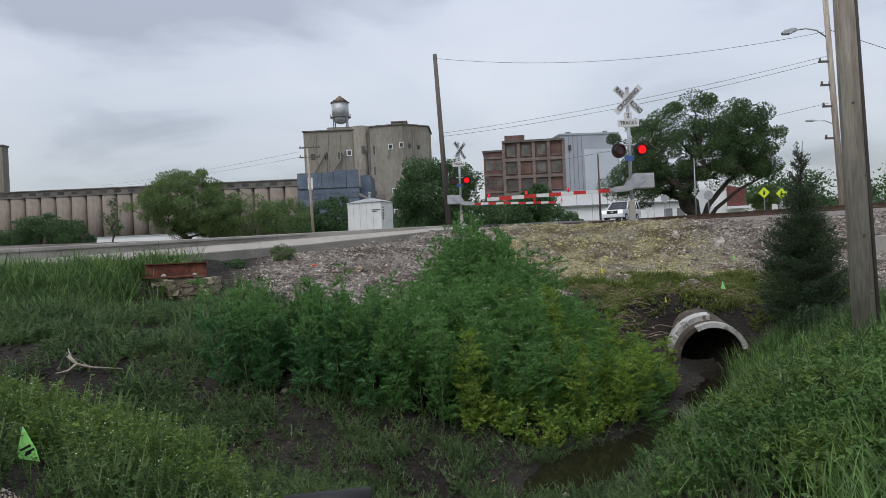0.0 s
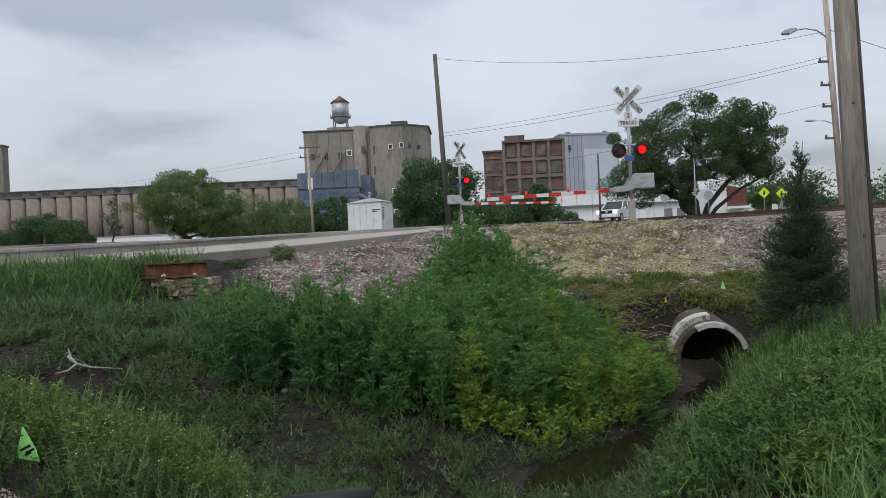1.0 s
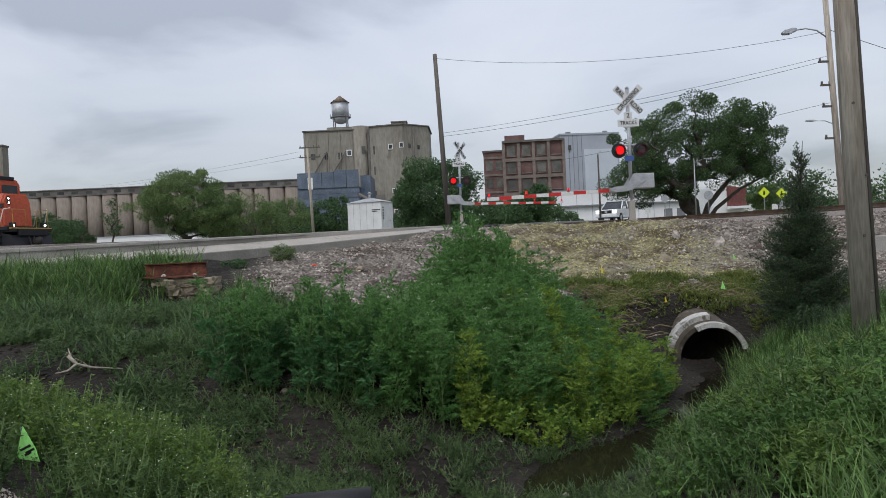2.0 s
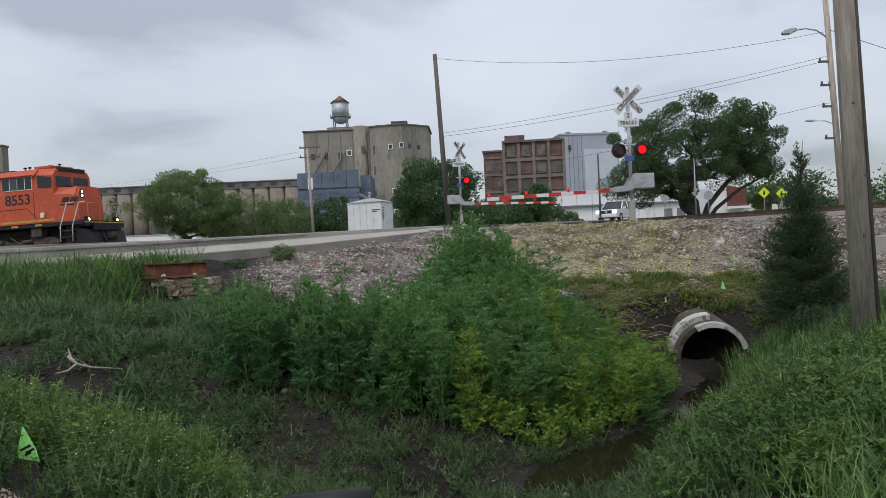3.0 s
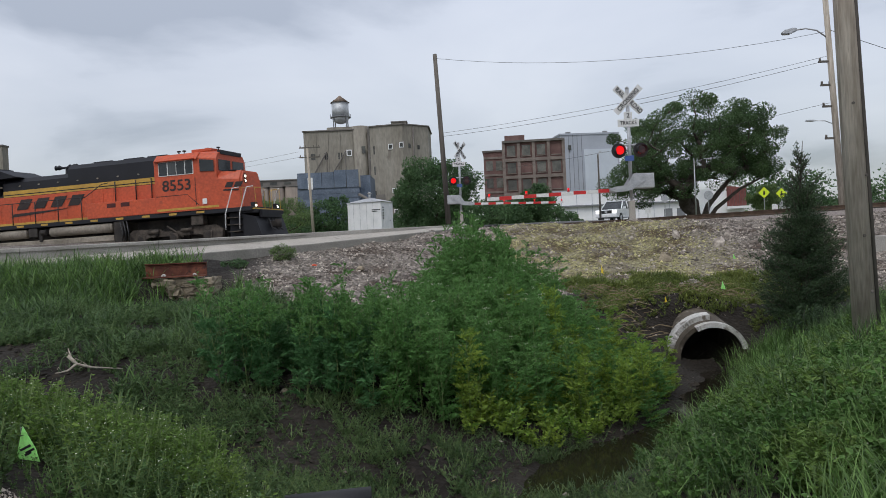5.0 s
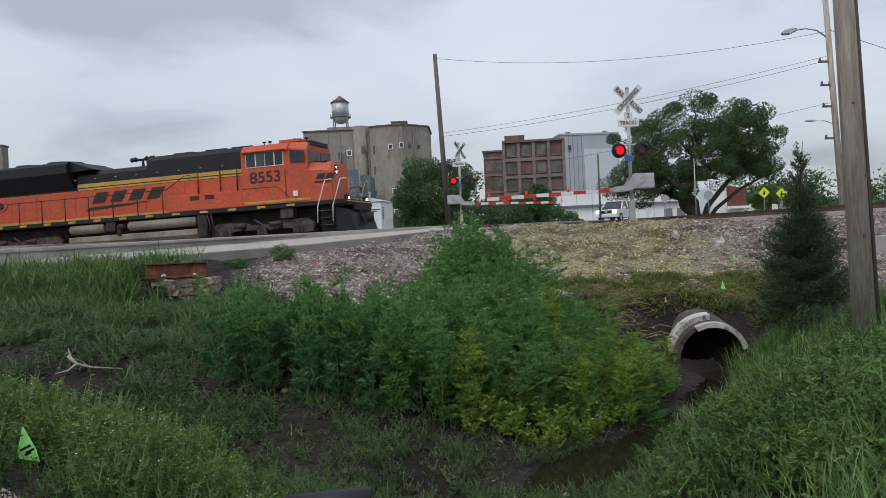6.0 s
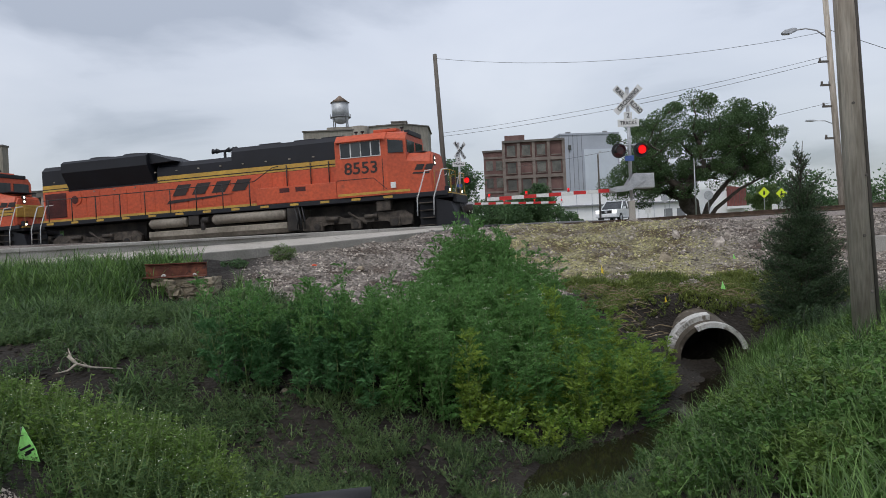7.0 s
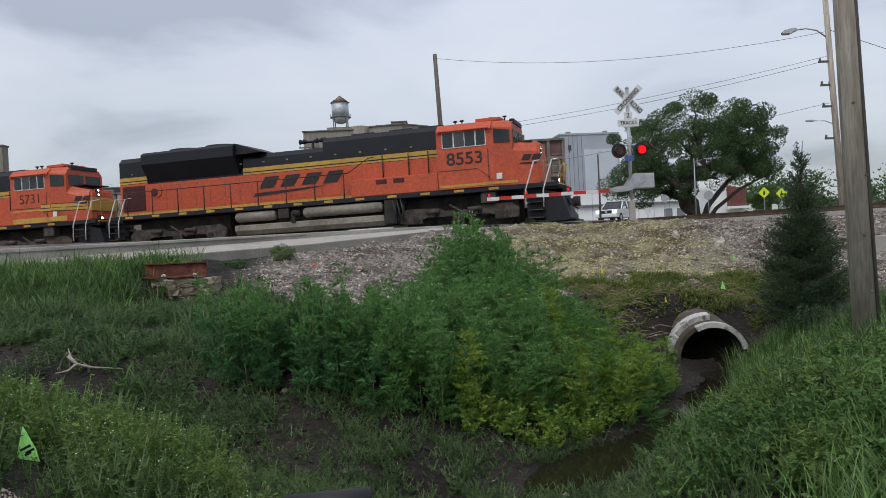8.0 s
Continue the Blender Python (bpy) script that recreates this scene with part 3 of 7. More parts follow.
for z in (3.6, 5.1, 6.1, 7.2):
    bm = bmesh.new()
    box(bm, -0.55 - 0.043 * z, 0.1 - 0.043 * z, -0.06, 0.06, z, z + 0.09)
    rod(bm, (-0.5 - 0.043 * z, 0, z + 0.09), (-0.5 - 0.043 * z, 0, z + 0.22), 0.05, seg=8)
    part("insulator_bracket", bm, M_WOOD_DK, LAMPPOLE)


def small_lamp(x, y, z0, z1, material, reach, label):
    p = thing("street_lamp", pose(x, y, z0), label, "street lamp", "street lamps")
    part("post", made(rod, (0, 0, -0.2), (0, 0, z1 - z0), 0.09, 0.06, 8), material, p)
    bm = bmesh.new()
    tube(bm, [(0, 0, z1 - z0 - 0.3), (reach * 0.5, 0, z1 - z0 + 0.1), (reach, 0, z1 - z0 + 0.15)], 0.04, 6)
    part("arm", bm, M_GALV, p)
    part("lamp_head", made(box, min(reach, reach * 1.35), max(reach, reach * 1.35), -0.15, 0.15, z1 - z0 + 0.08, z1 - z0 + 0.24, 0.03), M_GALV, p)


small_lamp(28.2, 85, 0.9, 7.4, M_GALV, 2.2, "slender grey street lamp beside the big tree")
small_lamp(36.3, 70, 0.6, 8.9, M_WOOD_DK, -2.0, "wooden post with street lamp beyond the tracks")
small_lamp(60.0, 110, 1.2, 9.2, M_WOOD_DK, -2.2, "distant wooden post with street lamp")
small_lamp(12.42, 60, 0.4, 5.8, M_WOOD_DK, 0.15, "thin dark post beside the far road")


def wire(name, pts, sag, r, label):
    bm = bmesh.new()
    for a, b in zip(pts[:-1], pts[1:]):
        a, b = Vector(a), Vector(b)
        n = 14
        line = [a.lerp(b, i / n) - Vector((0, 0, sag * 4 * (i / n) * (1 - i / n))) for i in range(n + 1)]
        tube(bm, line, r, 5)
    tagged(part(name, bm, M_CABLE), label, "cable", "overhead wires")


wire("overhead_wire", [(0.03, 46, 10.45), (18.45, 36, 8.45)], 0.75, 0.010, "black overhead wire from the leaning pole")
wire("overhead_wire", [(0.1, 46, 5.95), (18.4, 36, 7.3)], 0.3, 0.009, "black service wire above the crossing")
wire("overhead_wire", [(0.1, 46, 5.75), (18.4, 36, 7.1)], 0.35, 0.010, "black service wire above the crossing")
wire("overhead_wire", [(-13.1, 72, 8.6), (-70.46, 160, 14.9)], 0.35, 0.011, "thin line wire above the silos")
wire("overhead_wire", [(-13.0, 72, 8.1), (-70.46, 160, 14.5)], 0.35, 0.011, "thin line wire above the silos")
wire("overhead_wire", [(18.4, 36, 6.1), (36.3, 70, 9.0)], 0.4, 0.009, "thin wire towards the next pole")
wire("overhead_wire", [(18.4, 36, 5.1), (-2, 75, 6.0)], 0.6, 0.009, "thin wire past the big tree")
wire("overhead_wire", [(18.35, 36, 11.0), (14.0, 20.0, 12.0)], 0.1, 0.014, "guy wire up from the lamp pole")
wire("overhead_wire", [(18.35, 36, 8.6), (40.0, 42.0, 4.0)], 0.3, 0.014, "thin wire sloping beyond the pole")


# ---- signal hut ----
def make_hut():
    h = thing("signal_hut", pose(-5.6, 62.5, 0.35, 0, 0, -24), "small white metal signal hut with roof vent", "hut")
    bm = bmesh.new()
    box(bm, -1.75, 1.35, -1.0, 1.0, 0, 2.62, 0.03)
    part("wall", bm, M_WHITE, h)
    for x in (-1.2, -0.6, 0.0, 0.6):
        part("panel_seam", made(box, x, x + 0.025, -1.012, -1.003, 0.05, 2.58), M_ALU, h)
    bm = bmesh.new()
    v = [bm.verts.new(c) for c in ((-1.85, -1.1, 2.62), (1.45, -1.1, 2.62), (1.45, 1.1, 2.62), (-1.85, 1.1, 2.62), (-0.5, -0.1, 2.98), (0.1, -0.1, 2.98), (0.1, 0.1, 2.98), (-0.5, 0.1, 2.98))]
    for q in ((0, 1, 5, 4), (1, 2, 6, 5), (2, 3, 7, 6), (3, 0, 4, 7), (4, 5, 6, 7), (3, 2, 1, 0)):
        bm.faces.new([v[i] for i in q])
    part("roof", bm, M_ALU, h, "pale hipped metal roof")
    bm = bmesh.new()
    rod(bm, (-0.2, 0, 2.95), (-0.2, 0, 3.35), 0.1, seg=14)
    rod(bm, (-0.2, 0, 3.35), (-0.2, 0, 3.5), 0.2, 0.05, 14)
    part("roof_vent", bm, M_ALU, h)
    d = part("door", made(box, 1.352, 1.39, -0.55, 0.55, 0.15, 2.25, 0.01), M_WHITE, h)
    part("door_handle", made(box, 1.39, 1.43, 0.3, 0.42, 1.1, 1.16, 0.01), M_BLACK, d)
    for i, (z, w) in enumerate(((1.95, 0.75), (1.83, 0.5))):
        part("notice_bar", made(box, 0.5, 0.5 + w, -1.02, -1.006, z, z + 0.06), M_BLACK, h)
    for i in range(5):
        part("notice_bar", made(box, 1.392, 1.396, -0.85, -0.65, 2.1 - 0.22 * i, 2.2 - 0.22 * i), M_BLACK, h)


make_hut()

# ---- distant buildings ----
M_ELEV = mat("grain_elevator_concrete", (0.225, 0.205, 0.17), (0.315, 0.295, 0.25), 0.11, 0.95, 0.1, 1.5, stretch=(1, 1, 0.3), third=((0.20, 0.18, 0.15), 0.4, 0.62))
M_SILO = mat("silo_concrete", (0.22, 0.18, 0.15), (0.31, 0.265, 0.225), 0.12, 0.95, 0.1, 1.2, stretch=(1, 1, 0.3), rnd=0.08)
M_SILOTOP = mat("dark_gallery", (0.12, 0.11, 0.10), (0.19, 0.175, 0.16), 0.3, 0.9, 0.0)
M_BLUESIDE = mat("blue_grey_sheeting", (0.085, 0.115, 0.165), (0.15, 0.185, 0.245), 0.25, 0.6, 0.0, 2.0, rnd=0.15)
M_BRICK = mat("red_brown_brick", (0.125, 0.070, 0.064), (0.19, 0.115, 0.102), 0.3, 0.9, 0.1, 6.0)
M_FRAME = mat("concrete_frame", (0.165, 0.135, 0.118), (0.24, 0.20, 0.175), 0.3, 0.9, 0.0, 4.0)
M_WINDOW = mat("old_window_glass", (0.022, 0.025, 0.025), (0.075, 0.078, 0.07), 0.5, 0.5, 0.0, 3.0, rnd=0.4)
M_MILLPANE = mat("dusty_mill_panes", (0.065, 0.068, 0.060), (0.14, 0.135, 0.118), 0.5, 0.5, 0.0, 3.0, rnd=0.35)
M_PALEBAY = mat("pale_blue_cladding", (0.52, 0.57, 0.63), (0.56, 0.61, 0.67), 0.15, 0.6, 0.0, 1.0, fv=0.15)
M_PANEL = mat("pale_metal_cladding", (0.36, 0.39, 0.445), (0.42, 0.45, 0.505), 0.15, 0.6, 0.0, 2.0, fv=0.2)
M_WHITEBLD = mat("white_warehouse_paint", (0.78, 0.79, 0.80), (0.86, 0.86, 0.86), 0.2, 0.7, 0.0, 2.0, fv=0.2)
M_GREYTRIM = mat("grey_trim", (0.16, 0.17, 0.18), (0.22, 0.23, 0.24), 0.6, 0.7, 0.0)
M_TANK = mat("tank_steel", (0.42, 0.44, 0.46), (0.56, 0.58, 0.60), 0.4, 0.5, 0.0, 3.0, metal=0.3)
M_TANKROOF = mat("rusty_tank_roof", (0.16, 0.115, 0.085), (0.25, 0.19, 0.15), 0.5, 0.8, 0.0, 3.0)
M_REDSHED = mat("red_brown_siding", (0.17, 0.055, 0.05), (0.22, 0.075, 0.065), 0.5, 0.8, 0.0, 4.0)


def hole_window(parent, x0, x1, y, z0, z1, frame_w=0.0, material=None):
    w = part("window", made(box, x0, x1, y - 0.12, y - 0.02, z0, z1), material or M_WINDOW, parent)
    if frame_w:
        bm = bmesh.new()
        for a in ((x0 - frame_w, x1 + frame_w, z1, z1 + frame_w), (x0 - frame_w, x1 + frame_w, z0 - frame_w, z0), (x0 - frame_w, x0, z0, z1), (x1, x1 + frame_w, z0, z1)):
            box(bm, a[0], a[1], y - 0.25, y - 0.02, a[2], a[3])
        part("window_frame", bm, M_WHITEBLD, w, "white surround")


def make_elevator():
    e = thing("grain_elevator", pose(-26, 280, 4.0), "tall weathered concrete grain elevator with a rooftop tank", "grain elevator")
    bm = bmesh.new(); box(bm, -23.0, -4.6, 0, 26, 0, 38.6)
    part("bin_block", bm, M_ELEV, e)
    for x in (-18.6, -14.2, -9.8, -5.2):
        part("pilaster", made(box, x - 0.18, x + 0.18, -0.35, -0.01, 0, 38.2), M_ELEV, e)
    bm = bmesh.new()
    rod(bm, (-2.6, 2.0, 0), (-2.6, 2.0, 40.0), 3.1, seg=20)
    part("stair_tower", bm, M_ELEV, e)
    bm = bmesh.new()
    pts = [(1.2, -1.0), (13.2, -4.0), (22.4, 4.0), (23.2, 24), (1.2, 24)]
    prism(bm, pts, 0, 39.2, "z")
    part("head_house", bm, M_ELEV, e)
    bm = bmesh.new()
    prism(bm, [(0.9, -1.4), (13.2, -4.5), (22.9, 3.9), (23.7, 24), (0.9, 24)], 39.2, 39.6, "z")
    part("roof_edge", bm, M_SILOTOP, e)
    part("roof_edge", made(box, -23.4, -4.4, -0.5, 26.2, 38.6, 39.0), M_SILOTOP, e)
    part("penthouse", made(box, 9.0, 14.5, 6, 12, 39.6, 41.7), M_ELEV, e)
    part("penthouse_roof", made(box, 8.7, 14.8, 5.7, 12.3, 41.7, 42.1), M_SILOTOP, e)
    part("penthouse", made(box, -15.5, -4.0, 8, 18, 39.0, 41.2), M_ELEV, e)
    part("shaft_gap", made(box, 0.42, 1.16, -1.2, -0.6, 0, 38.9), M_SILOTOP, e, "dark joint between the blocks")
    for x in (-20.5, -15.6, -10.6):
        hole_window(e, x, x + 1.5, 0, 28.3, 30.6)
    hole_window(e, -1.9, -0.5, -1.2, 30.0, 32.4)
    hole_window(e, -7.2, -5.9, 0, 29.5, 31.2, 0.3)
    def on_front(x):
        return -1.0 - 3.0 * (x - 1.2) / 12.0
    for z in (29.2, 21.8, 13.0, 4.5):
        hole_window(e, 2.4, 4.0, on_front(2.4), z, z + 3.0)
    for x, z in ((8.2, 30.8), (12.2, 31.2)):
        hole_window(e, x, x + 1.1, on_front(x + 1.1), z, z + 1.5, 0.24)
    for x, z in ((9.0, 15.0), (12.4, 15.2), (9.4, 7.4)):
        hole_window(e, x, x + 1.0, on_front(x + 1.0), z, z + 1.3, 0.24)
    # side face windows follow the slanted wall
    for k, z in ((0.25, 31.0), (0.6, 30.6)):
        x, y = 13.2 + 9.2 * k, -4.0 + 8.0 * k
        w = part("window", made(box, -0.5, 0.5, -0.15, -0.02, z, z + 1.5), M_WINDOW, e)
        w.matrix_basis = pose(x, y, 0, 0, 0, 41)
    bm = bmesh.new(); rod(bm, (17.0, -1.2, 2), (17.0, -1.2, 38.5), 0.28, seg=8)
    part("downpipe", bm, M_SILOTOP, e)
    for x in (-16.3, -9.4):
        bm = bmesh.new()
        rod(bm, (x - 4.4, -1.2, 21.0), (x + 1.6, -0.6, 31.0), 0.22, seg=8)
        rod(bm, (x + 1.5, -0.6, 20.0), (x + 1.5, -0.6, 31.0), 0.12, seg=6)
        part("spout", bm, M_SILOTOP, e, "dark slanting grain spout")
    # tank on the roof
    t = part("tank_body", made(rod, (-10.4, 10, 45.0), (-10.4, 10, 50.6), 3.2, seg=28), M_TANK, e, "silver cylindrical water tank")
    bm = bmesh.new()
    for i in range(5):
        a0, a1 = i / 5 * math.pi / 2, (i + 1) / 5 * math.pi / 2
        rod(bm, (-10.4, 10, 45.0 - 2.4 * math.sin(a0)), (-10.4, 10, 45.0 - 2.4 * math.sin(a1)), 3.2 * math.cos(a0), max(0.05, 3.2 * math.cos(a1)), 24, caps=False)
    part("tank_bowl", bm, M_TANK, t)
    part("tank_roof", made(rod, (-10.4, 10, 50.6), (-10.4, 10, 53.3), 3.6, 0.15, 24), M_TANKROOF, t, "brown conical roof")
    bm = bmesh.new(); rod(bm, (-10.4, 10, 44.9), (-10.4, 10, 45.2), 3.9, seg=24)
    part("tank_walkway", bm, M_GREYTRIM, t)
    bm = bmesh.new()
    for i in range(16):
        a = 2 * math.pi * i / 16
        c, s_ = 3.85 * math.cos(a), 3.85 * math.sin(a)
        rod(bm, (-10.4 + c, 10 + s_, 45.2), (-10.4 + c, 10 + s_, 46.2), 0.06, seg=4)
    part("tank_railing", bm, M_GREYTRIM, t)
    for dx, dy in ((-2.4, -2.4), (2.4, -2.4), (-2.4, 2.4), (2.4, 2.4)):
        part("tank_leg", made(rod, (-10.4 + dx, 10 + dy, 41.0), (-10.4 + dx, 10 + dy, 45.0), 0.22, seg=6), M_GREYTRIM, t)
    # blue-grey annex in front
    a = thing("annex", pose(-46.5, 250, 4.0), "blue-grey sheet-clad annex before the grain elevator", "warehouse")
    part("wall", made(box, 0, 20.2, 0, 22, 0, 15.5), M_BLUESIDE, a)
    for i in range(9):
        part("cladding_sheet", made(box, 0.05, 20.15, -0.25, -0.02, 1.2 + 1.55 * i, 2.6 + 1.55 * i), M_BLUESIDE, a)
    for i in range(5):
        part("roof_panel", made(box, 0.2 + 4.0 * i, 4.05 + 4.0 * i, -0.5, 0.5, 15.5, 20.6 + 0.5 * (i > 2)), M_BLUESIDE, a)
    part("pale_panel", made(box, 3.6, 5.2, -0.7, -0.52, 15.2, 19.0), M_WHITEBLD, a)
    part("side_wall", made(box, 20.25, 23.5, 4, 22, 0, 19.5), M_BLUESIDE, a)
    bm = bmesh.new(); rod(bm, (20.0, -1.0, 13.0), (26.5, -1.0, 9.0), 0.5, seg=8); box(bm, 25.5, 28.5, -1.5, 0.5, 6.0, 12.5)
    part("conveyor", bm, M_SILOTOP, a, "dark conveyor leg")


make_elevator()


def make_silos():
    """A row of round silos with a gallery on top, each silo a thing of its own."""
    proto = thing("silo", pose(-54.5, 280, 4.0), "round buff concrete grain silo in a long row", "silo", "silo row")
    part("drum", made(rod, (0, 3, 0), (0, 3, 19.0), 2.80, seg=24), M_SILO, proto)
    part("rim", made(rod, (0, 3, 19.0), (0, 3, 19.35), 2.9, seg=24), M_SILOTOP, proto)
    for i in range(1, 24):
        copy_thing(proto, pose(-54.5 - 5.60 * i, 280, 4.0))
    g = thing("silo_gallery", pose(-178, 280, 23.35), "long dark conveyor gallery along the silo tops", "gallery")
    part("gallery_wall", made(box, 0, 126, 1.0, 5.0, 0, 2.2), M_SILOTOP, g)
    part("gallery_roof", made(box, -0.3, 126.2, 0.6, 5.4, 2.2, 2.5), M_SILOTOP, g)
    for i in range(24):
        part("window", made(box, 1.5 + 5.2 * i, 4.0 + 5.2 * i, 0.9, 0.98, 0.6, 1.6), M_WINDOW, g)
    t = thing("silo_tower", pose(-172, 280, 4.0), "square concrete elevator tower rising behind the silos", "tower")
    part("wall", made(box, -14, 10.2, 5, 9, 0, 39.3), M_ELEV, t)
    part("roof_edge", made(box, -14.3, 10.5, 4.7, 9.3, 39.3, 39.9), M_SILOTOP, t)
    part("window", made(box, 6.4, 7.6, 4.85, 4.97, 29, 31), M_WINDOW, t)


make_silos()


def make_mill():
    b = thing("brick_mill", pose(18.6, 220, 3.0, 0, 0, -5), "old red-brick mill with concrete frame and many windows", "mill building")
    part("core", made(box, 0, 17.0, 0.5, 20, 0, 24.6), M_BRICK, b)
    part("roof", made(box, -0.4, 17.4, -0.4, 20.4, 24.6, 25.2), M_SILOTOP, b)
    part("penthouse", made(box, 0.4, 6.2, 4, 9, 25.2, 27.2), M_BRICK, b)
    n, floors = 4, 5
    for i in range(n + 1):
        x = 17.0 * i / n
        part("pier", made(box, x - 0.42, x + 0.42, -0.1, 0.5, 0, 24.6), M_FRAME, b)
    for j in range(floors):
        z = 4.9 * j
        part("spandrel", made(box, 0, 17.0, 0.0, 0.5, z - 0.4 if j else 0, z + 0.5), M_FRAME, b)
        for i in range(n):
            x0 = 17.0 * i / n + 0.45
            if (i + 2 * j) % 4 != 3:
                hole_window(b, x0 + 0.5, x0 + 2.9, 0.5, z + 1.3, z + 4.2, material=M_MILLPANE)
            part("sill", made(box, x0 + 0.3, x0 + 3.1, 0.2, 0.5, z + 0.95, z + 1.2), M_FRAME, b)
    # side bays
    for j in range(floors):
        for i in range(3):
            part("window", made(box, 17.02, 17.12, 2.0 + 5.5 * i, 5.0 + 5.5 * i, 4.9 * j + 1.3, 4.9 * j + 4.2), M_MILLPANE, b)
    w = thing("mill_wing", pose(13.0, 224, 3.0, 0, 0, -5), "narrower wing of the brick mill", "mill building")
    part("core", made(box, 0, 6.2, 0, 14, 0, 22.6), M_BRICK, w)
    part("roof", made(box, -0.3, 6.2, -0.3, 14, 22.6, 23.1), M_SILOTOP, w)
    for j in range(4):
        for i in range(2):
            hole_window(w, 0.7 + 2.8 * i, 2.6 + 2.8 * i, 0, 5.0 * j + 2.2, 5.0 * j + 5.0, material=M_MILLPANE)
        part("spandrel", made(box, 0, 6.0, -0.2, 0.0, 5.0 * j + 5.6, 5.0 * j + 6.2), M_FRAME, w)
    c = thing("clad_tower", pose(41.2, 260, 3.5, 0, 0, 6), "pale grey metal-clad mill tower behind the brick mill", "mill building")
    part("wall", made(box, 0, 20.5, 0, 20, 0, 31.0), M_PANEL, c)
    part("parapet", made(box, -0.2, 20.7, -0.25, 20.2, 31.0, 31.6), M_PANEL, c)
    part("pale_bay", made(box, 8.2, 19.8, -0.4, -0.02, 2.0, 26.0), M_PALEBAY, c)
    for i in range(5):
        part("cladding_seam", made(box, 1.4 + 1.5 * i, 1.52 + 1.5 * i, -0.12, -0.02, 0, 31), M_GREYTRIM, c)
    for x, z in ((2.6, 26.0), (11.0, 9.0)):
        hole_window(c, x, x + 1.0, -0.4, z, z + 1.6)
    for x in (4.0, 17.0):
        part("roof_fan", made(rod, (x, 4, 31.6), (x, 4, 32.6), 0.9, seg=12), M_GREYTRIM, c)
    wh = thing("white_warehouse", pose(22.0, 150, 1.6), "long white industrial shed behind the far road", "warehouse")
    part("wall", made(box, 0, 28.0, 0, 20, 0, 6.9), M_WHITEBLD, wh)
    part("roof_edge", made(box, -0.2, 28.2, -0.25, 20.2, 6.9, 7.15), M_PANEL, wh)
    part("canopy", made(box, 0.0, 28.0, -0.7, -0.02, 3.9, 4.2), M_GREYTRIM, wh)
    for x in (21.5, 24.0):
        part("dock_door", made(box, x, x + 1.6, -0.12, -0.02, 0.2, 2.8), M_GREYTRIM, wh)
    for i in range(9):
        part("panel_seam", made(box, 1.5 + 3 * i, 1.58 + 3 * i, -0.08, -0.02, 0, 6.9), M_PANEL, wh)
    rs = thing("red_shed", pose(41.8, 120, 1.4), "white shed with red-brown sided upper wall", "shed")
    part("wall", made(box, 0.6, 5.6, 0, 10, 0, 4.9), M_WHITEBLD, rs)
    bm = bmesh.new(); prism(bm, [(2.9, 1.9), (2.9, 5.1), (5.8, 4.6), (5.8, 1.9)], -0.35, 9.8)
    part("upper_siding", bm, M_REDSHED, rs)
    part("roof_edge", made(box, 2.6, 6.1, -1.2, -0.36, 1.5, 1.85), M_WHITEBLD, rs)
    for i in range(7):
        part("siding_batten", made(box, 3.1 + 0.4 * i, 3.16 + 0.4 * i, -0.43, -0.36, 1.95, 4.55), M_BRICK, rs)
    bl = thing("white_store", pose(-118, 262, 4.0), "white low shed before the silos", "shed")
    part("wall", made(box, 0, 36, 0, 8, 0, 3.0), M_WHITEBLD, bl)
    part("roof", made(box, -0.3, 36.3, -0.3, 8.3, 3.0, 3.3), M_PANEL, bl)


make_mill()


# ---- road signs beyond the track ----
def make_sign(x, y, z, kind, h, label):
    s = thing("road_sign", pose(x, y, z), label, "road sign", "road signs")
    part("post", made(rod, (0, 0.05, -0.3), (0, 0.05, h), 0.04, seg=6), M_GALV, s)
    if kind == "warning":
        b = part("board", made(box, -0.42, 0.42, -0.01, 0.01, -0.42, 0.42, 0.008), M_YELLOWSIGN, s)
        b.matrix_basis = pose(0, 0, h, 0, 45, 0)
        bm = bmesh.new(); box(bm, -0.1, 0.1, -0.03, -0.015, -0.22, 0.05); rod(bm, (0, -0.03, 0.14), (0, -0.015, 0.14), 0.08, seg=10)
        p = part("symbol", bm, M_BLACK, s); p.location.z = h
    elif kind == "grey":
        b = part("board", made(box, -0.35, 0.35, -0.01, 0.01, -0.35, 0.35, 0.008), M_GALV, s, "grey back of a sign")
        b.matrix_basis = pose(0, 0, h, 0, 45, 0)
    elif kind == "round":
        b = part("board", made(rod, (0, -0.01, h), (0, 0.01, h), 0.5, seg=24), M_GALV, s, "grey back of a round sign")
    else:
        part("board", made(box, -0.3, 0.3, -0.01, 0.01, h - 0.4, h + 0.2, 0.008), M_SIGNWHITE, s)


make_sign(33.7, 80, 0.8, "warning", 2.4, "fluorescent yellow diamond warning sign")
make_sign(36.4, 82, 0.8, "warning", 2.35, "second fluorescent yellow diamond warning sign")
make_sign(35.2, 81, 0.8, "plain", 1.0, "small white notice by the warning signs")
make_sign(24.5, 84, 0.9, "grey", 2.3, "grey diamond sign seen from behind")
make_sign(29.3, 84, 0.9, "round", 2.5, "round sign seen from behind")
make_sign(22.6, 84, 0.9, "plain", 1.2, "small pale sign on a post")
make_sign(40.0, 90, 1.0, "grey", 1.2, "low grey diamond marker")


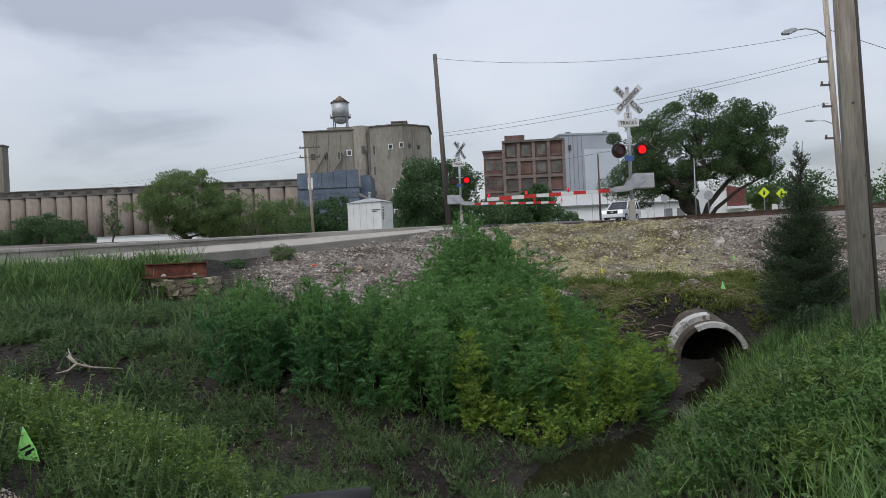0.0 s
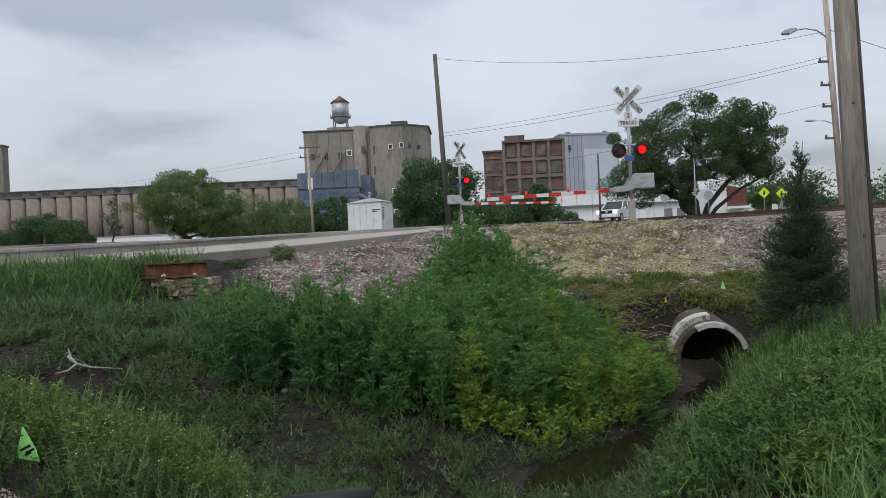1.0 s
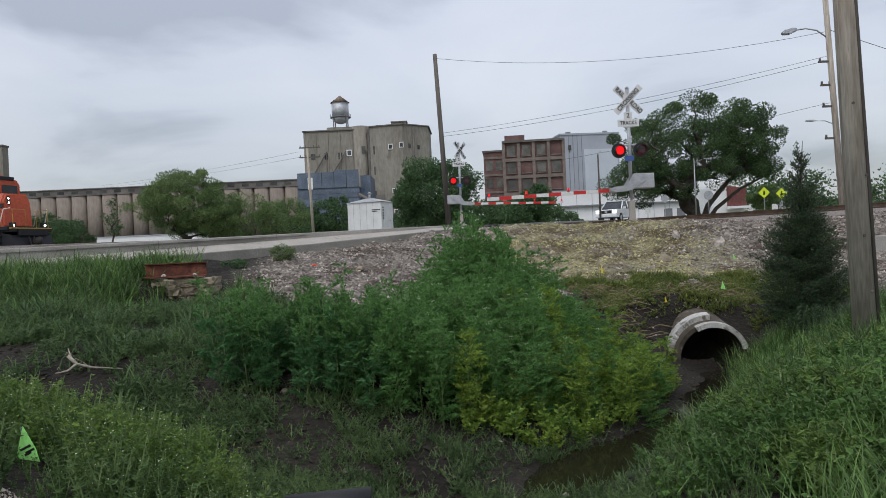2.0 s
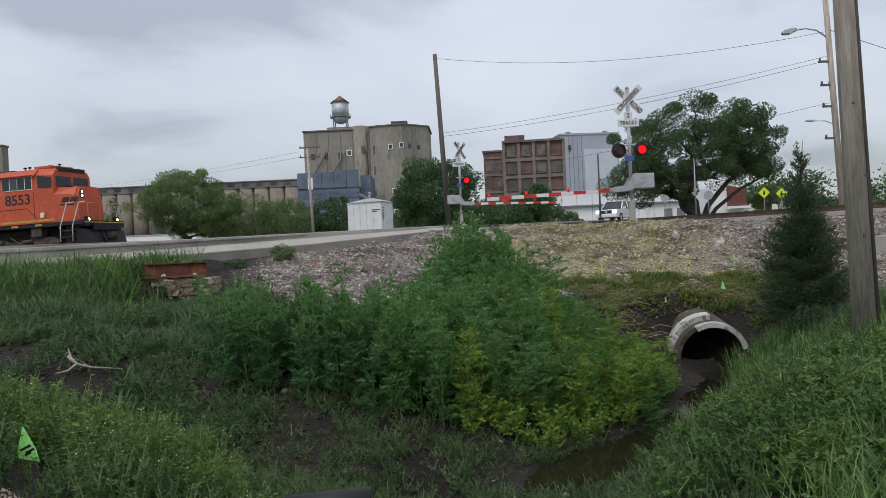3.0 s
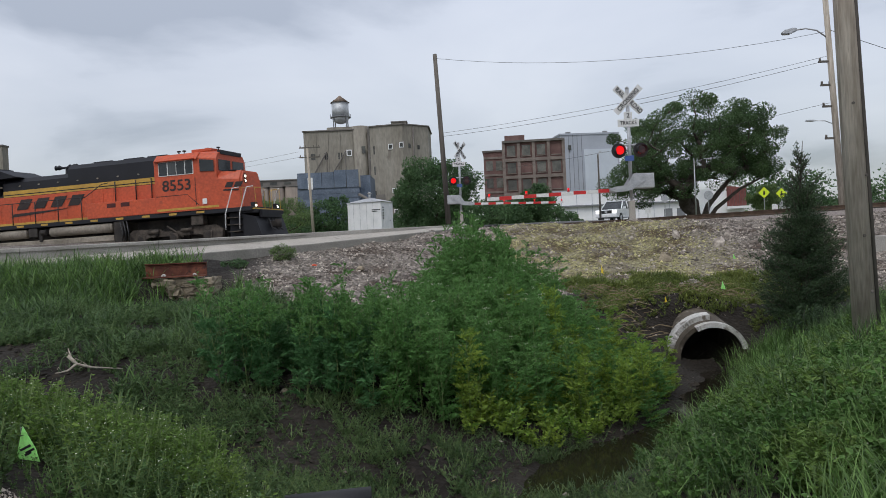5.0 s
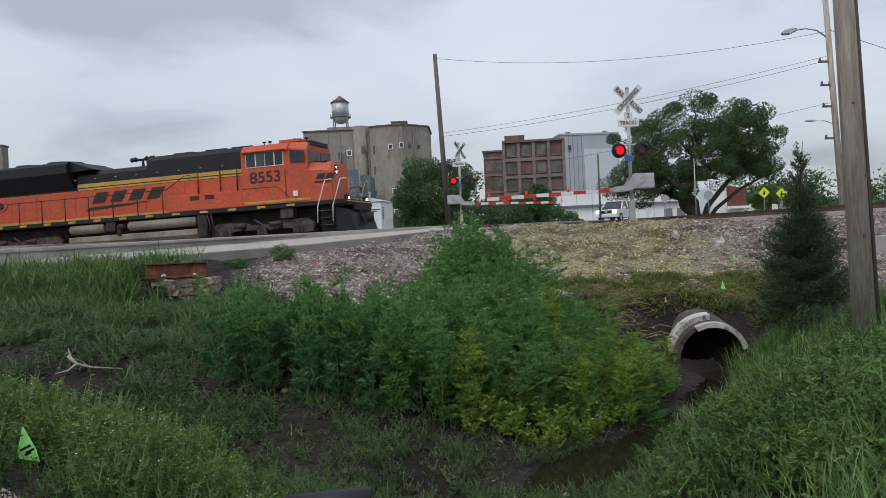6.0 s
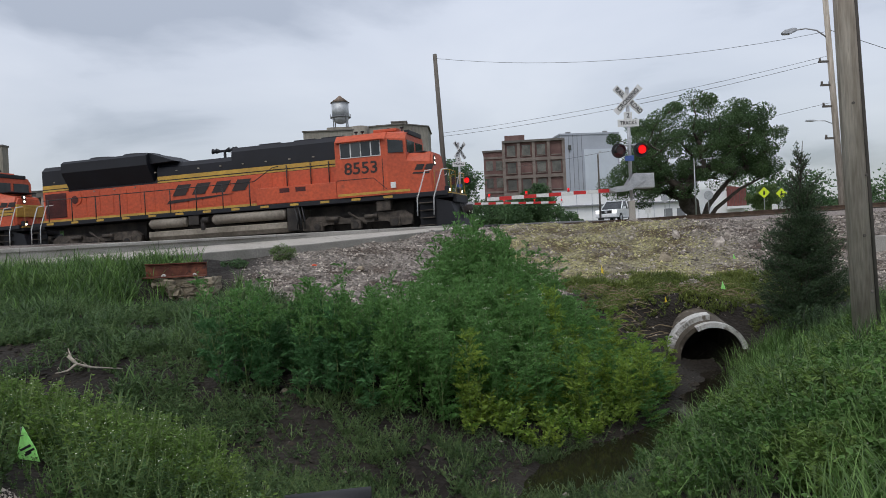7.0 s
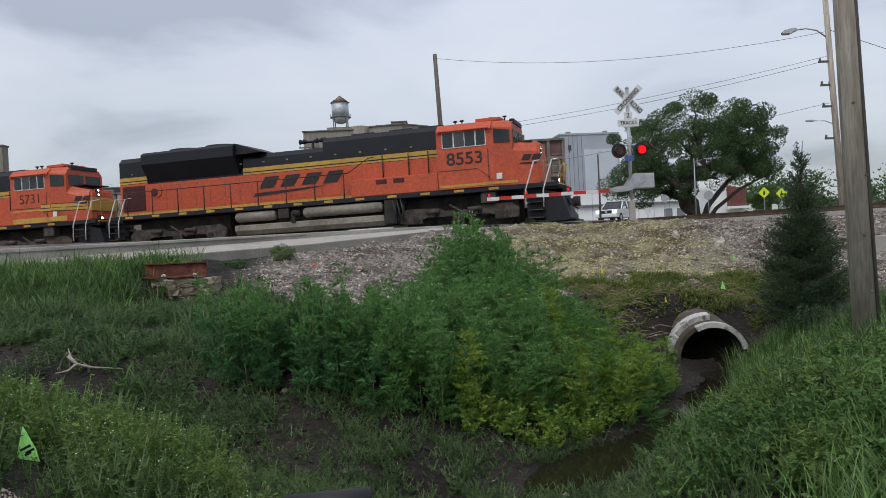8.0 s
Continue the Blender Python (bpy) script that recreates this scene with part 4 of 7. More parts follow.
# ---- locomotives ----
M_ORANGE = mat("faded_orange_paint", (0.56, 0.090, 0.030), (0.48, 0.080, 0.031), 0.8, 0.5, 0.06, 8.0, third=((0.34, 0.068, 0.032), 2.2, 0.64))
M_YELLOW = mat("dull_yellow_stripe", (0.55, 0.34, 0.05), (0.44, 0.27, 0.05), 1.5, 0.5, 0.0, 10.0)
M_HOOD = mat("sooty_black_hood", (0.0025, 0.003, 0.006), (0.006, 0.007, 0.012), 0.8, 0.6, 0.05, 8.0)
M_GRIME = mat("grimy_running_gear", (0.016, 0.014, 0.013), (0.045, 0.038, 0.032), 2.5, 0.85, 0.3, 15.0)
M_DUST = mat("dusty_steel", (0.032, 0.026, 0.021), (0.095, 0.078, 0.062), 3.5, 0.85, 0.3, 15.0)
M_TANKGREY = mat("grey_fuel_tank", (0.19, 0.165, 0.13), (0.30, 0.265, 0.215), 1.0, 0.7, 0.1, 8.0)
M_RAILWHITE = mat("white_handrail", (0.68, 0.68, 0.66), (0.78, 0.78, 0.76), 3.0, 0.5, 0.0)
M_DARKGLASS = mat("dark_cab_glass", (0.012, 0.016, 0.018), (0.03, 0.036, 0.04), 1.5, 0.08, 0.0, spec=0.4)
M_DARKRED = mat("dark_red_grille", (0.09, 0.015, 0.012), (0.05, 0.010, 0.009), 3.0, 0.7, 0.1, 20)
M_LOGO = mat("dark_brown_marking", (0.020, 0.014, 0.013), (0.028, 0.018, 0.016), 2.0, 0.5, 0.0)
M_PALEPANE = mat("pale_side_window", (0.03, 0.034, 0.035), (0.07, 0.078, 0.08), 1.0, 0.1, 0.0, spec=0.5)


def loco_truck(L, x0, flip):
    """Three-axle truck: frames, boxes, springs; wheelsets are parts that turn."""
    for s in (-1, 1):
        y = 1.16 * s
        bm = bmesh.new()
        prism(bm, [(x0 - 2.65, 0.78), (x0 - 2.3, 1.02), (x0 - 0.9, 1.0), (x0 - 0.6, 0.86), (x0 + 0.6, 0.86), (x0 + 0.9, 1.0), (x0 + 2.3, 1.02), (x0 + 2.65, 0.78), (x0 + 2.6, 0.42), (x0 + 2.2, 0.38), (x0 + 1.4, 0.62), (x0 - 1.4, 0.62), (x0 - 2.2, 0.38), (x0 - 2.6, 0.42)], y - 0.09, y + 0.09)
        part("truck_side_frame", bm, M_DUST, L, "dusty cast truck side frame")
        for k in (-1.85, 0.0, 1.85):
            b = part("axle_box", made(box, x0 + k - 0.24, x0 + k + 0.24, y - 0.15 if s < 0 else y - 0.06, y + 0.06 if s < 0 else y + 0.15, 0.36, 0.76, 0.04), M_DUST, L)
            bm = bmesh.new(); rod(bm, (x0 + k, y + 0.12 * s, 0.53), (x0 + k, y + 0.2 * s, 0.53), 0.15, seg=14)
            part("axle_cap", bm, M_GRIME, b)
        for k in (-0.95, 0.95):
            bm = bmesh.new(); rod(bm, (x0 + k, y + 0.06 * s, 0.66), (x0 + k, y + 0.06 * s, 1.0), 0.11, seg=12)
            part("spring", bm, M_GRIME, L)
        for k in (-1.4, 0.45):
            bm = bmesh.new(); rod(bm, (x0 + k, y + 0.14 * s, 0.86), (x0 + k + 0.6, y + 0.14 * s, 0.86), 0.09, seg=12)
            part("brake_cylinder", bm, M_DUST, L)
        bm = bmesh.new(); rod(bm, (x0 - 0.35, y + 0.12 * s, 1.1), (x0 + 0.5, y + 0.12 * s, 0.55), 0.045, seg=8)
        part("damper", bm, M_DUST, L)
    # bolster box enlarged as an added dark fill that closes gaps between wheels
    part("bolster_dark_fill", made(box, x0 - 2.5, x0 + 2.5, -0.64, 0.64, 0.2, 1.45), M_GRIME, L)
    sets = []
    for k in (-1.85, 0.0, 1.85):
        bm = bmesh.new()
        for s in (-1, 1):
            rod(bm, (0, 0.69 * s, 0), (0, 0.82 * s, 0), 0.53, seg=28)
            rod(bm, (0, 0.66 * s, 0), (0, 0.69 * s, 0), 0.565, seg=28)
            for j in range(3):
                a = 2 * math.pi * j / 3
                rod(bm, (0.3 * math.cos(a), 0.80 * s, 0.3 * math.sin(a)), (0.3 * math.cos(a), 0.835 * s, 0.3 * math.sin(a)), 0.07, seg=8)
        rod(bm, (0, -0.8, 0), (0, 0.8, 0), 0.1, seg=12)
        w = part("wheelset", bm, M_GRIME, L, "dark steel wheels on one axle")
        w.matrix_basis = pose(x0 + k, 0, 0.53)
        sets.append((w, x0 + k))
    return sets


def step_rails(L, xs, y, z0, z1, lean):
    for x in xs:
        bm = bmesh.new()
        pts = [(x, y, z0), (x + 0.03 * lean, y, 1.45), (x + 0.42 * lean, y + 0.06 * (1 if y < 0 else -1), z1), (x + 0.62 * lean, y + 0.3 * (1 if y < 0 else -1), z1 + 0.05)]
        tube(bm, pts, 0.024, 8)
        part("step_handrail", bm, M_RAILWHITE, L, "white corner handrail")


def emblem(L, x0, z0, w, h, y, hold, slant=0.45):
    """The railroad's mark, drawn as four slanted blocks and a swoosh."""
    cw, sh = w / 4.35, slant * h
    for i in range(4):
        x = x0 + i * cw * 1.1
        part("emblem_block", made(prism, [(x, z0), (x + 0.72 * cw, z0), (x + 0.86 * cw + sh, z0 + h), (x + 0.1 * cw + sh, z0 + h)], y - 0.006, y), M_LOGO, hold, "dark slanted block of the company mark")
    bm = bmesh.new()
    prism(bm, [(x0 - 0.35, z0 - 0.36), (x0 + w * 0.55, z0 - 0.20), (x0 + w * 0.8, z0 - 0.10), (x0 + w * 0.55, z0 - 0.12), (x0 - 0.2, z0 - 0.19)], y - 0.006, y)
    part("swoosh", bm, M_LOGO, hold)


def make_loco(name, m, number, style, label):
    L = thing(name, m, label, "locomotive", "locomotives")
    lead = style == "lead"
    # frame and walkway
    bm = bmesh.new()
    box(bm, -21.9, -0.12, -1.5, 1.5, 1.52, 1.72, 0.02)
    part("underframe", bm, M_HOOD, L)
    for s in (-1, 1):
        part("walkway_stripe", made(box, -21.8, -1.75, 1.02 * s if s > 0 else -1.06, 1.06 if s > 0 else -1.02, 1.74, 1.86), M_YELLOW, L, "yellow stripe along the walkway")
        for i in range(13):
            x = -21.0 + 1.5 * i
            part("sill_reflector", made(box, x, x + 0.42, 1.505 * s if s > 0 else -1.515, 1.515 if s > 0 else -1.505, 1.58, 1.68), M_YELLOW, L)
    # long hood: orange lower, stripes, black upper
    def hood_run(x0, x1, top, yw, orange_top, stripe=True):
        bm = bmesh.new(); box(bm, x0, x1, -yw, yw, 1.73, orange_top, 0.0)
        h = part("hood_side", bm, M_ORANGE, L)
        if stripe:
            for s in (-1, 1):
                for za, zb in ((orange_top + 0.02, orange_top + 0.10), (orange_top + 0.15, orange_top + 0.33)):
                    part("hood_stripe", made(box, x0, x1, -yw - 0.012 if s < 0 else yw, -yw if s < 0 else yw + 0.012, za, zb), M_YELLOW, h, "dull yellow stripe")
        bm = bmesh.new()
        prism(bm, [(-yw, orange_top), (-yw, top - 0.22), (-yw + 0.22, top), (yw - 0.22, top), (yw, top - 0.22), (yw, orange_top)], x0, x1, "x")
        part("hood_top", bm, M_HOOD, L, "black hood top")
        return h
    mid = hood_run(-14.75, -10.65, 4.16, 1.0, 3.2)
    fwd = hood_run(-10.65, -5.15, 4.56, 1.0, 3.2)
    rear_rad = hood_run(-20.0, -14.75, 3.5, 1.0, 3.22, False)
    tail = hood_run(-21.58, -20.0, 4.56, 1.02, 3.28)
    # flared radiators
    bm = bmesh.new()
    prism(bm, [(-1.0, 3.3), (-1.5, 4.1), (-1.5, 4.55), (-1.3, 4.68), (1.3, 4.68), (1.5, 4.55), (1.5, 4.1), (1.0, 3.3)], -19.95, -14.95, "x")
    part("radiator_flare", bm, M_HOOD, L, "black flared radiator section")
    bm = bmesh.new()
    prism(bm, [(-14.95, 4.15), (-14.95, 4.68), (-13.6, 4.2)], -1.25, 1.25)
    part("flare_ramp", bm, M_HOOD, L)
    for x in (-18.3, -16.3):
        bm = bmesh.new(); rod(bm, (x, 0, 4.66), (x, 0, 4.82), 0.95, 0.9, 24)
        part("roof_fan", bm, M_HOOD, L)
    for x in (-9.4, -7.6, -6.2):
        part("roof_hatch", made(box, x, x + 1.1, -0.6, 0.6, 4.56, 4.64, 0.02), M_HOOD, L)
    # doors and grilles along the hood
    for s in (-1, 1):
        y0, y1 = (-1.016, -1.001) if s < 0 else (1.001, 1.016)
        for i in range(6):
            x = -19.7 + 0.8 * i
            part("hood_door", made(box, x, x + 0.74, y0, y1, 1.95, 3.12, 0.006), M_ORANGE, rear_rad)
        for i in range(5):
            x = -14.6 + 0.78 * i
            part("hood_door", made(box, x, x + 0.7, y0, y1, 1.95, 3.14, 0.006), M_ORANGE, mid)
        for i in range(4):
            x = -10.4 + 0.62 * i
            part("hood_door", made(box, x, x + 0.57, y0, y1, 1.95, 3.14, 0.006), M_ORANGE, fwd)
        g0, g1 = (-1.04, -1.022) if s < 0 else (1.022, 1.04)
        for i in range(13):
            x = -20.9 + 1.2 * i
            zz = 3.72 if not -19.9 < x < -15.0 else 3.1
            part("lifting_lug", made(box, x, x + 0.1, y0 - 0.03 * (s < 0), y1 + 0.03 * (s > 0), zz, zz + 0.06, 0.01), M_TANKGREY, L)
        gr = part("rear_grille", made(box, -21.45, -20.15, g0, g1, 1.95, 3.18, 0.01), M_DARKRED, tail, "dark red louvred grille")
        for i in range(8):
            part("louvre", made(box, -21.4, -20.2, g0 - 0.02 * (s < 0), g1 + 0.02 * (s > 0), 2.0 + 0.145 * i, 2.07 + 0.145 * i), M_DARKRED, gr)
        bm = bmesh.new()
        rod(bm, (-19.55, 1.0 * s, 2.85), (-19.55, 1.07 * s, 2.85), 0.34, seg=22)
        cap = part("blower_port", bm, M_ORANGE, rear_rad, "round orange port")
        bm = bmesh.new(); rod(bm, (-19.6, 1.07 * s, 2.78), (-19.6, 1.085 * s, 2.78), 0.2, seg=18)
        part("port_mesh", bm, M_DARKRED, cap)
        # battery and equipment box at the foot of the cab, on the walkway
        part("equipment_box", made(box, -9.2, -5.2, 1.02 if s > 0 else -1.48, 1.48 if s > 0 else -1.02, 1.73, 2.48, 0.03), M_ORANGE, L)
        for k in (-8.0, -7.2):
            part("notice_bar", made(box, k, k + 0.5, 1.482 if s > 0 else -1.487, 1.487 if s > 0 else -1.482, 2.2, 2.4), M_DARKRED, L)
        # walkway handrail
        rail = part("handrail", made(rod, (-21.2, 1.44 * s, 2.82), (-9.3, 1.44 * s, 2.82), 0.02, seg=8), M_BLACK, L, "thin dark walkway handrail")
        for i in range(9):
            x = -20.9 + 1.42 * i
            part("stanchion", made(rod, (x, 1.44 * s, 1.7), (x, 1.44 * s, 2.83), 0.026, seg=8), M_BLACK, L)
        bm = bmesh.new(); tube(bm, [(-9.3, 1.44 * s, 2.82), (-8.4, 1.3 * s, 3.4), (-8.2, 1.1 * s, 3.46)], 0.02, 6)
        part("handrail_end", bm, M_BLACK, L)
        for x in (-7.8, -6.6, -5.7):
            part("grab_post", made(rod, (x, 1.08 * s, 2.5), (x, 1.08 * s, 3.5), 0.026, seg=8), M_BLACK, L)
    if lead:
        emblem(L, -13.95, 2.52, 4.25, 0.52, -1.03, mid)
    # cab
    cw = 1.55
    bm = bmesh.new()
    prism(bm, [(-cw, 1.73), (-cw, 4.18), (-1.32, 4.42), (-0.7, 4.56), (0.7, 4.56), (1.32, 4.42), (cw, 4.18), (cw, 1.73)], -5.15, -2.75, "x")
    cab = part("cab_body", bm, M_ORANGE, L)
    bm = bmesh.new()
    # front of the cab narrows towards the windshield
    ra = [(-cw, 1.73), (-cw, 4.18), (-1.32, 4.42), (-0.7, 4.56), (0.7, 4.56), (1.32, 4.42), (cw, 4.18), (cw, 1.73)]
    rb = [(-1.28, 1.73), (-1.28, 4.1), (-1.1, 4.36), (-0.6, 4.5), (0.6, 4.5), (1.1, 4.36), (1.28, 4.1), (1.28, 1.73)]
    va = [bm.verts.new((-2.75, y, z)) for y, z in ra]
    vb = [bm.verts.new((-1.95, y, z)) for y, z in rb]
    for i in range(8):
        bm.faces.new((va[i], va[(i + 1) % 8], vb[(i + 1) % 8], vb[i]))
    bm.faces.new(va[::-1]); bm.faces.new(vb)
    part("cab_front", bm, M_ORANGE, L)
    bm = bmesh.new()
    prism(bm, [(-cw - 0.12, 4.10), (-cw - 0.10, 4.17), (-1.36, 4.46), (-1.32, 4.43)], -5.1, -2.75, "x")
    part("drip_eave", bm, M_ORANGE, cab)
    # side windows
    for s in (-1, 1):
        y0, y1 = (-cw - 0.012, -cw - 0.002) if s < 0 else (cw + 0.002, cw + 0.012)
        fr = part("window_frame", made(box, -4.9, -3.0, y0 - 0.015 * (s < 0), y1 + 0.015 * (s > 0), 3.44, 4.12, 0.006), M_RAILWHITE, L, "pale window frame")
        for a, b, mt in ((-4.87, -4.42, M_DARKGLASS), (-4.37, -3.93, M_PALEPANE), (-3.90, -3.47, M_DARKGLASS), (-3.42, -3.03, M_DARKGLASS)):
            part("pane", made(box, a, b, y0 - 0.022 * (s < 0), y1 + 0.022 * (s > 0), 3.475, 4.09), mt, fr)
        # walkway stripes on the cab
        for za, zb in (((1.80, 1.9),) if lead else ((1.76, 2.0), (2.35, 2.42))):
            part("cab_stripe", made(box, -5.1, -1.75, y0, y1, za, zb), M_YELLOW, L)
        part("sun_visor", made(box, -5.05, -2.85, -1.72 if s < 0 else 1.56, -1.56 if s < 0 else 1.72, 4.13, 4.17, 0.01), M_ORANGE, L)
        part("door_seam", made(box, -2.96, -2.93, y0, y1, 1.95, 3.3), M_LOGO, L)
        bm = bmesh.new()
        box(bm, -5.12, -3.4, y0, y1, 2.49, 2.515)
        prism(bm, [(-3.4, 2.49), (-3.4, 2.515), (-2.78, 1.97), (-2.8, 1.95)], y0, y1)
        part("panel_line", bm, M_LOGO, L)
        part("notice_plate", made(box, -2.65, -2.4, (y0 if s < 0 else y1 - 0.012) + 0.05 * (1 if s < 0 else -1), (y0 + 0.012 if s < 0 else y1) + 0.05 * (1 if s < 0 else -1), 2.0, 2.25), M_RAILWHITE, L)
    lettering("road_number", number, 0.72 if lead else 0.66, pose(-3.95, -cw - 0.012, 2.95, 90, 0, 0), M_LOGO, L, 1.12 if lead else 1.05, 1.0, 0.004, 0.012 if lead else 0.0)
    # windshield: two panes on the angled corners and two in front
    for s in (-1, 1):
        bm = bmesh.new()
        pts = [(-2.68, cw * s - 0.02 * s, 3.52), (-2.05, 1.33 * s, 3.52), (-2.05, 1.33 * s, 4.02), (-2.68, cw * s - 0.02 * s, 4.10)]
        out = 0.03 * s
        a = [bm.verts.new((x + 0.015, y + out, z)) for x, y, z in pts]
        b = [bm.verts.new((x - 0.02, y - 0.05 * s, z)) for x, y, z in pts]
        for i in range(4):
            bm.faces.new((a[i], a[(i + 1) % 4], b[(i + 1) % 4], b[i]))
        bm.faces.new(a); bm.faces.new(b[::-1])
        part("corner_windshield", bm, M_DARKGLASS, L)
        part("front_windshield", made(box, -1.96, -1.93, 0.1 * s if s > 0 else -1.1, 1.1 if s > 0 else -0.1, 3.55, 4.08), M_DARKGLASS, L)
    part("number_board", made(box, -2.1, -1.9, -0.9, 0.9, 4.34, 4.54, 0.02), M_HOOD, L)
    part("roof_unit", made(box, -3.6, -2.5, -0.75, 0.75, 4.56, 4.7, 0.03), M_ORANGE, L)
    for x in (-4.6, -4.3, -3.0, -2.4):
        bm = bmesh.new(); rod(bm, (x, -0.3, 4.56), (x, -0.3, 4.78), 0.03, seg=6); rod(bm, (x, -0.3, 4.72), (x, -0.3, 4.78), 0.09, seg=8)
        part("antenna", bm, M_HOOD, L)
    # nose
    bm = bmesh.new()
    top_f, top_r = (3.52, 3.5) if lead else (3.25, 3.5)
    ra = [(-1.28, 1.73), (-1.28, top_r - 0.35), (-0.95, top_r), (0.95, top_r), (1.28, top_r - 0.35), (1.28, 1.73)]
    rb = [(-0.95, 1.73), (-0.92, top_f - 0.45), (-0.7, top_f), (0.7, top_f), (0.92, top_f - 0.45), (0.95, 1.73)]
    va = [bm.verts.new((-1.95, y, z)) for y, z in ra]
    vb = [bm.verts.new((-0.92 if 0 < i < 5 else -0.85, y, z)) for i, (y, z) in enumerate(rb)]
    for i in range(6):
        bm.faces.new((va[i], va[(i + 1) % 6], vb[(i + 1) % 6], vb[i]))
    bm.faces.new(va[::-1]); bm.faces.new(vb)
    bmesh.ops.bevel(bm, geom=[e for e in bm.edges if all(v.co.x > -1.5 for v in e.verts)], offset=0.08, segments=3, affect="EDGES")
    nose = part("nose", bm, M_ORANGE, L)
    part("nose_top_panel", made(box, -1.9, -1.2, -0.88, 0.88, 3.5, 3.56, 0.02), M_HOOD, nose, "black anti-glare panel")
    bm = bmesh.new()
    for i, w in enumerate((0.34, 0.34)):
        x = -1.62 + 0.42 * i
        prism(bm, [(x, 2.72), (x + w, 2.72), (x + w + 0.12, 2.96), (x + 0.12, 2.96)], 0, 0.012)
    prism(bm, [(-1.72, 2.56), (-0.98, 2.56), (-0.95, 2.63), (-1.66, 2.63)], 0, 0.012)
    e = part("nose_emblem", bm, M_LOGO, nose, "dark company mark on the nose")
    e.matrix_basis = pose(0.0, -0.80 - 0.06, 0) @ Matrix.Translation((-1.95, -0.42, 0)) @ pose(0, 0, 0, 0, 0, 17) @ Matrix.Translation((1.95, 0, 0))
    if not lead:
        band = Matrix.Translation((-2.75, -1.55, 0)) @ pose(0, 0, 0, 0, 0, 18.7)
        for name_, za, zb, off, mt in (("nose_band_edge", 2.26, 2.66, 0.010, M_LOGO), ("nose_band", 2.30, 2.42, 0.016, M_YELLOW), ("nose_band", 2.46, 2.62, 0.016, M_YELLOW)):
            part(name_, made(box, 0.05, 1.88, -off, -off + 0.008, za, zb), mt, nose).matrix_basis = band
            part(name_, made(box, -3.3, -2.75, -cw - off, -cw - off + 0.008, za, zb), mt, nose)
        part("nose_panel", made(box, -0.92, -0.8, -0.9, 0.9, 2.2, 2.85, 0.03), M_YELLOW, nose, "yellow panel across the nose")
    for z in (3.02, 3.24):
        bm = bmesh.new(); rod(bm, (-0.95, -0.55 if lead else -0.3, z), (-0.878, -0.55 if lead else -0.3, z), 0.055, seg=18)
        part("headlight", bm, M_LAMPLIT, L, "lit round headlight")
        bm = bmesh.new(); rod(bm, (-0.97, -0.55 if lead else -0.3, z), (-0.88, -0.55 if lead else -0.3, z), 0.12, seg=18)
        part("headlight_rim", bm, M_BLACK, L)
    # front platform, lights, rails, steps, plow, coupler
    part("front_platform", made(box, -0.75, 0.0, -1.35, 1.35, 1.42, 1.6, 0.03), M_HOOD, L, "dark front platform")
    part("platform_edge", made(box, -0.74, -0.01, -1.36, 1.36, 1.602, 1.65), M_YELLOW, L, "thin yellow platform edge")
    part("anticlimber", made(box, -0.05, 0.12, -0.95, 0.95, 1.22, 1.58, 0.03), M_HOOD, L)
    for s in (-1, 1):
        bm = bmesh.new(); rod(bm, (-0.25, 1.02 * s, 1.78), (-0.125, 1.02 * s, 1.78), 0.065, seg=16)
        part("ditch_light", bm, M_LAMPLIT, L, "lit ditch light")
        part("ditch_light_box", made(box, -0.34, -0.14, 1.02 * s - 0.14, 1.02 * s + 0.14, 1.6, 1.93, 0.02), M_HOOD, L)
        step_rails(L, (-1.50, -0.76), 1.5 * s, 0.72, 2.62, 1)
        step_rails(L, (-21.45, -22.0), 1.5 * s, 0.72, 2.55, 1)
        for i in range(4):
            z = 0.28 + 0.32 * i
            part("step", made(box, -1.42, -0.8, 1.12 * s if s > 0 else -1.5, 1.5 if s > 0 else -1.12, z, z + 0.04, 0.006), M_DUST, L)
            part("step", made(box, -22.0, -21.45, 1.12 * s if s > 0 else -1.5, 1.5 if s > 0 else -1.12, z, z + 0.04, 0.006), M_DUST, L)
        part("step_well", made(box, -1.5, -0.72, 1.06 * s if s > 0 else -1.11, 1.11 if s > 0 else -1.06, 0.25, 1.5), M_HOOD, L)
        part("step_well", made(box, -22.0, -21.4, 1.06 * s if s > 0 else -1.11, 1.11 if s > 0 else -1.06, 0.25, 1.5), M_HOOD, L)
        bm = bmesh.new()
        tube(bm, [(-0.72, 1.3 * s, 1.6), (-0.70, 1.3 * s, 2.62), (-0.08, 1.15 * s, 2.62), (-0.05, 1.15 * s, 1.6)], 0.014, 8)
        part("platform_rail", bm, M_YELLOW, L, "yellow platform railing")
        bm = bmesh.new()
        tube(bm, [(-0.05, 1.15 * s, 2.6), (-0.05, 0.35 * s, 2.6), (-0.05, 0.35 * s, 1.6)], 0.014, 8)
        part("platform_rail", bm, M_YELLOW, L)
    bm = bmesh.new()
    prism(bm, [(-0.7, 0.12), (0.15, 0.12), (0.3, 0.2), (-0.05, 1.25), (-0.7, 1.42)], -1.3, 1.3)
    part("plow", bm, M_HOOD, L, "black snow plow")
    bm = bmesh.new(); box(bm, 0.0, 0.45, -0.13, 0.13, 0.78, 1.05, 0.04); rod(bm, (0.42, 0, 0.72), (0.42, 0, 1.12), 0.16, seg=12)
    part("coupler", bm, M_GRIME, L)
    bm = bmesh.new(); box(bm, -22.45, -21.9, -0.13, 0.13, 0.78, 1.05, 0.04)
    part("coupler", bm, M_GRIME, L)
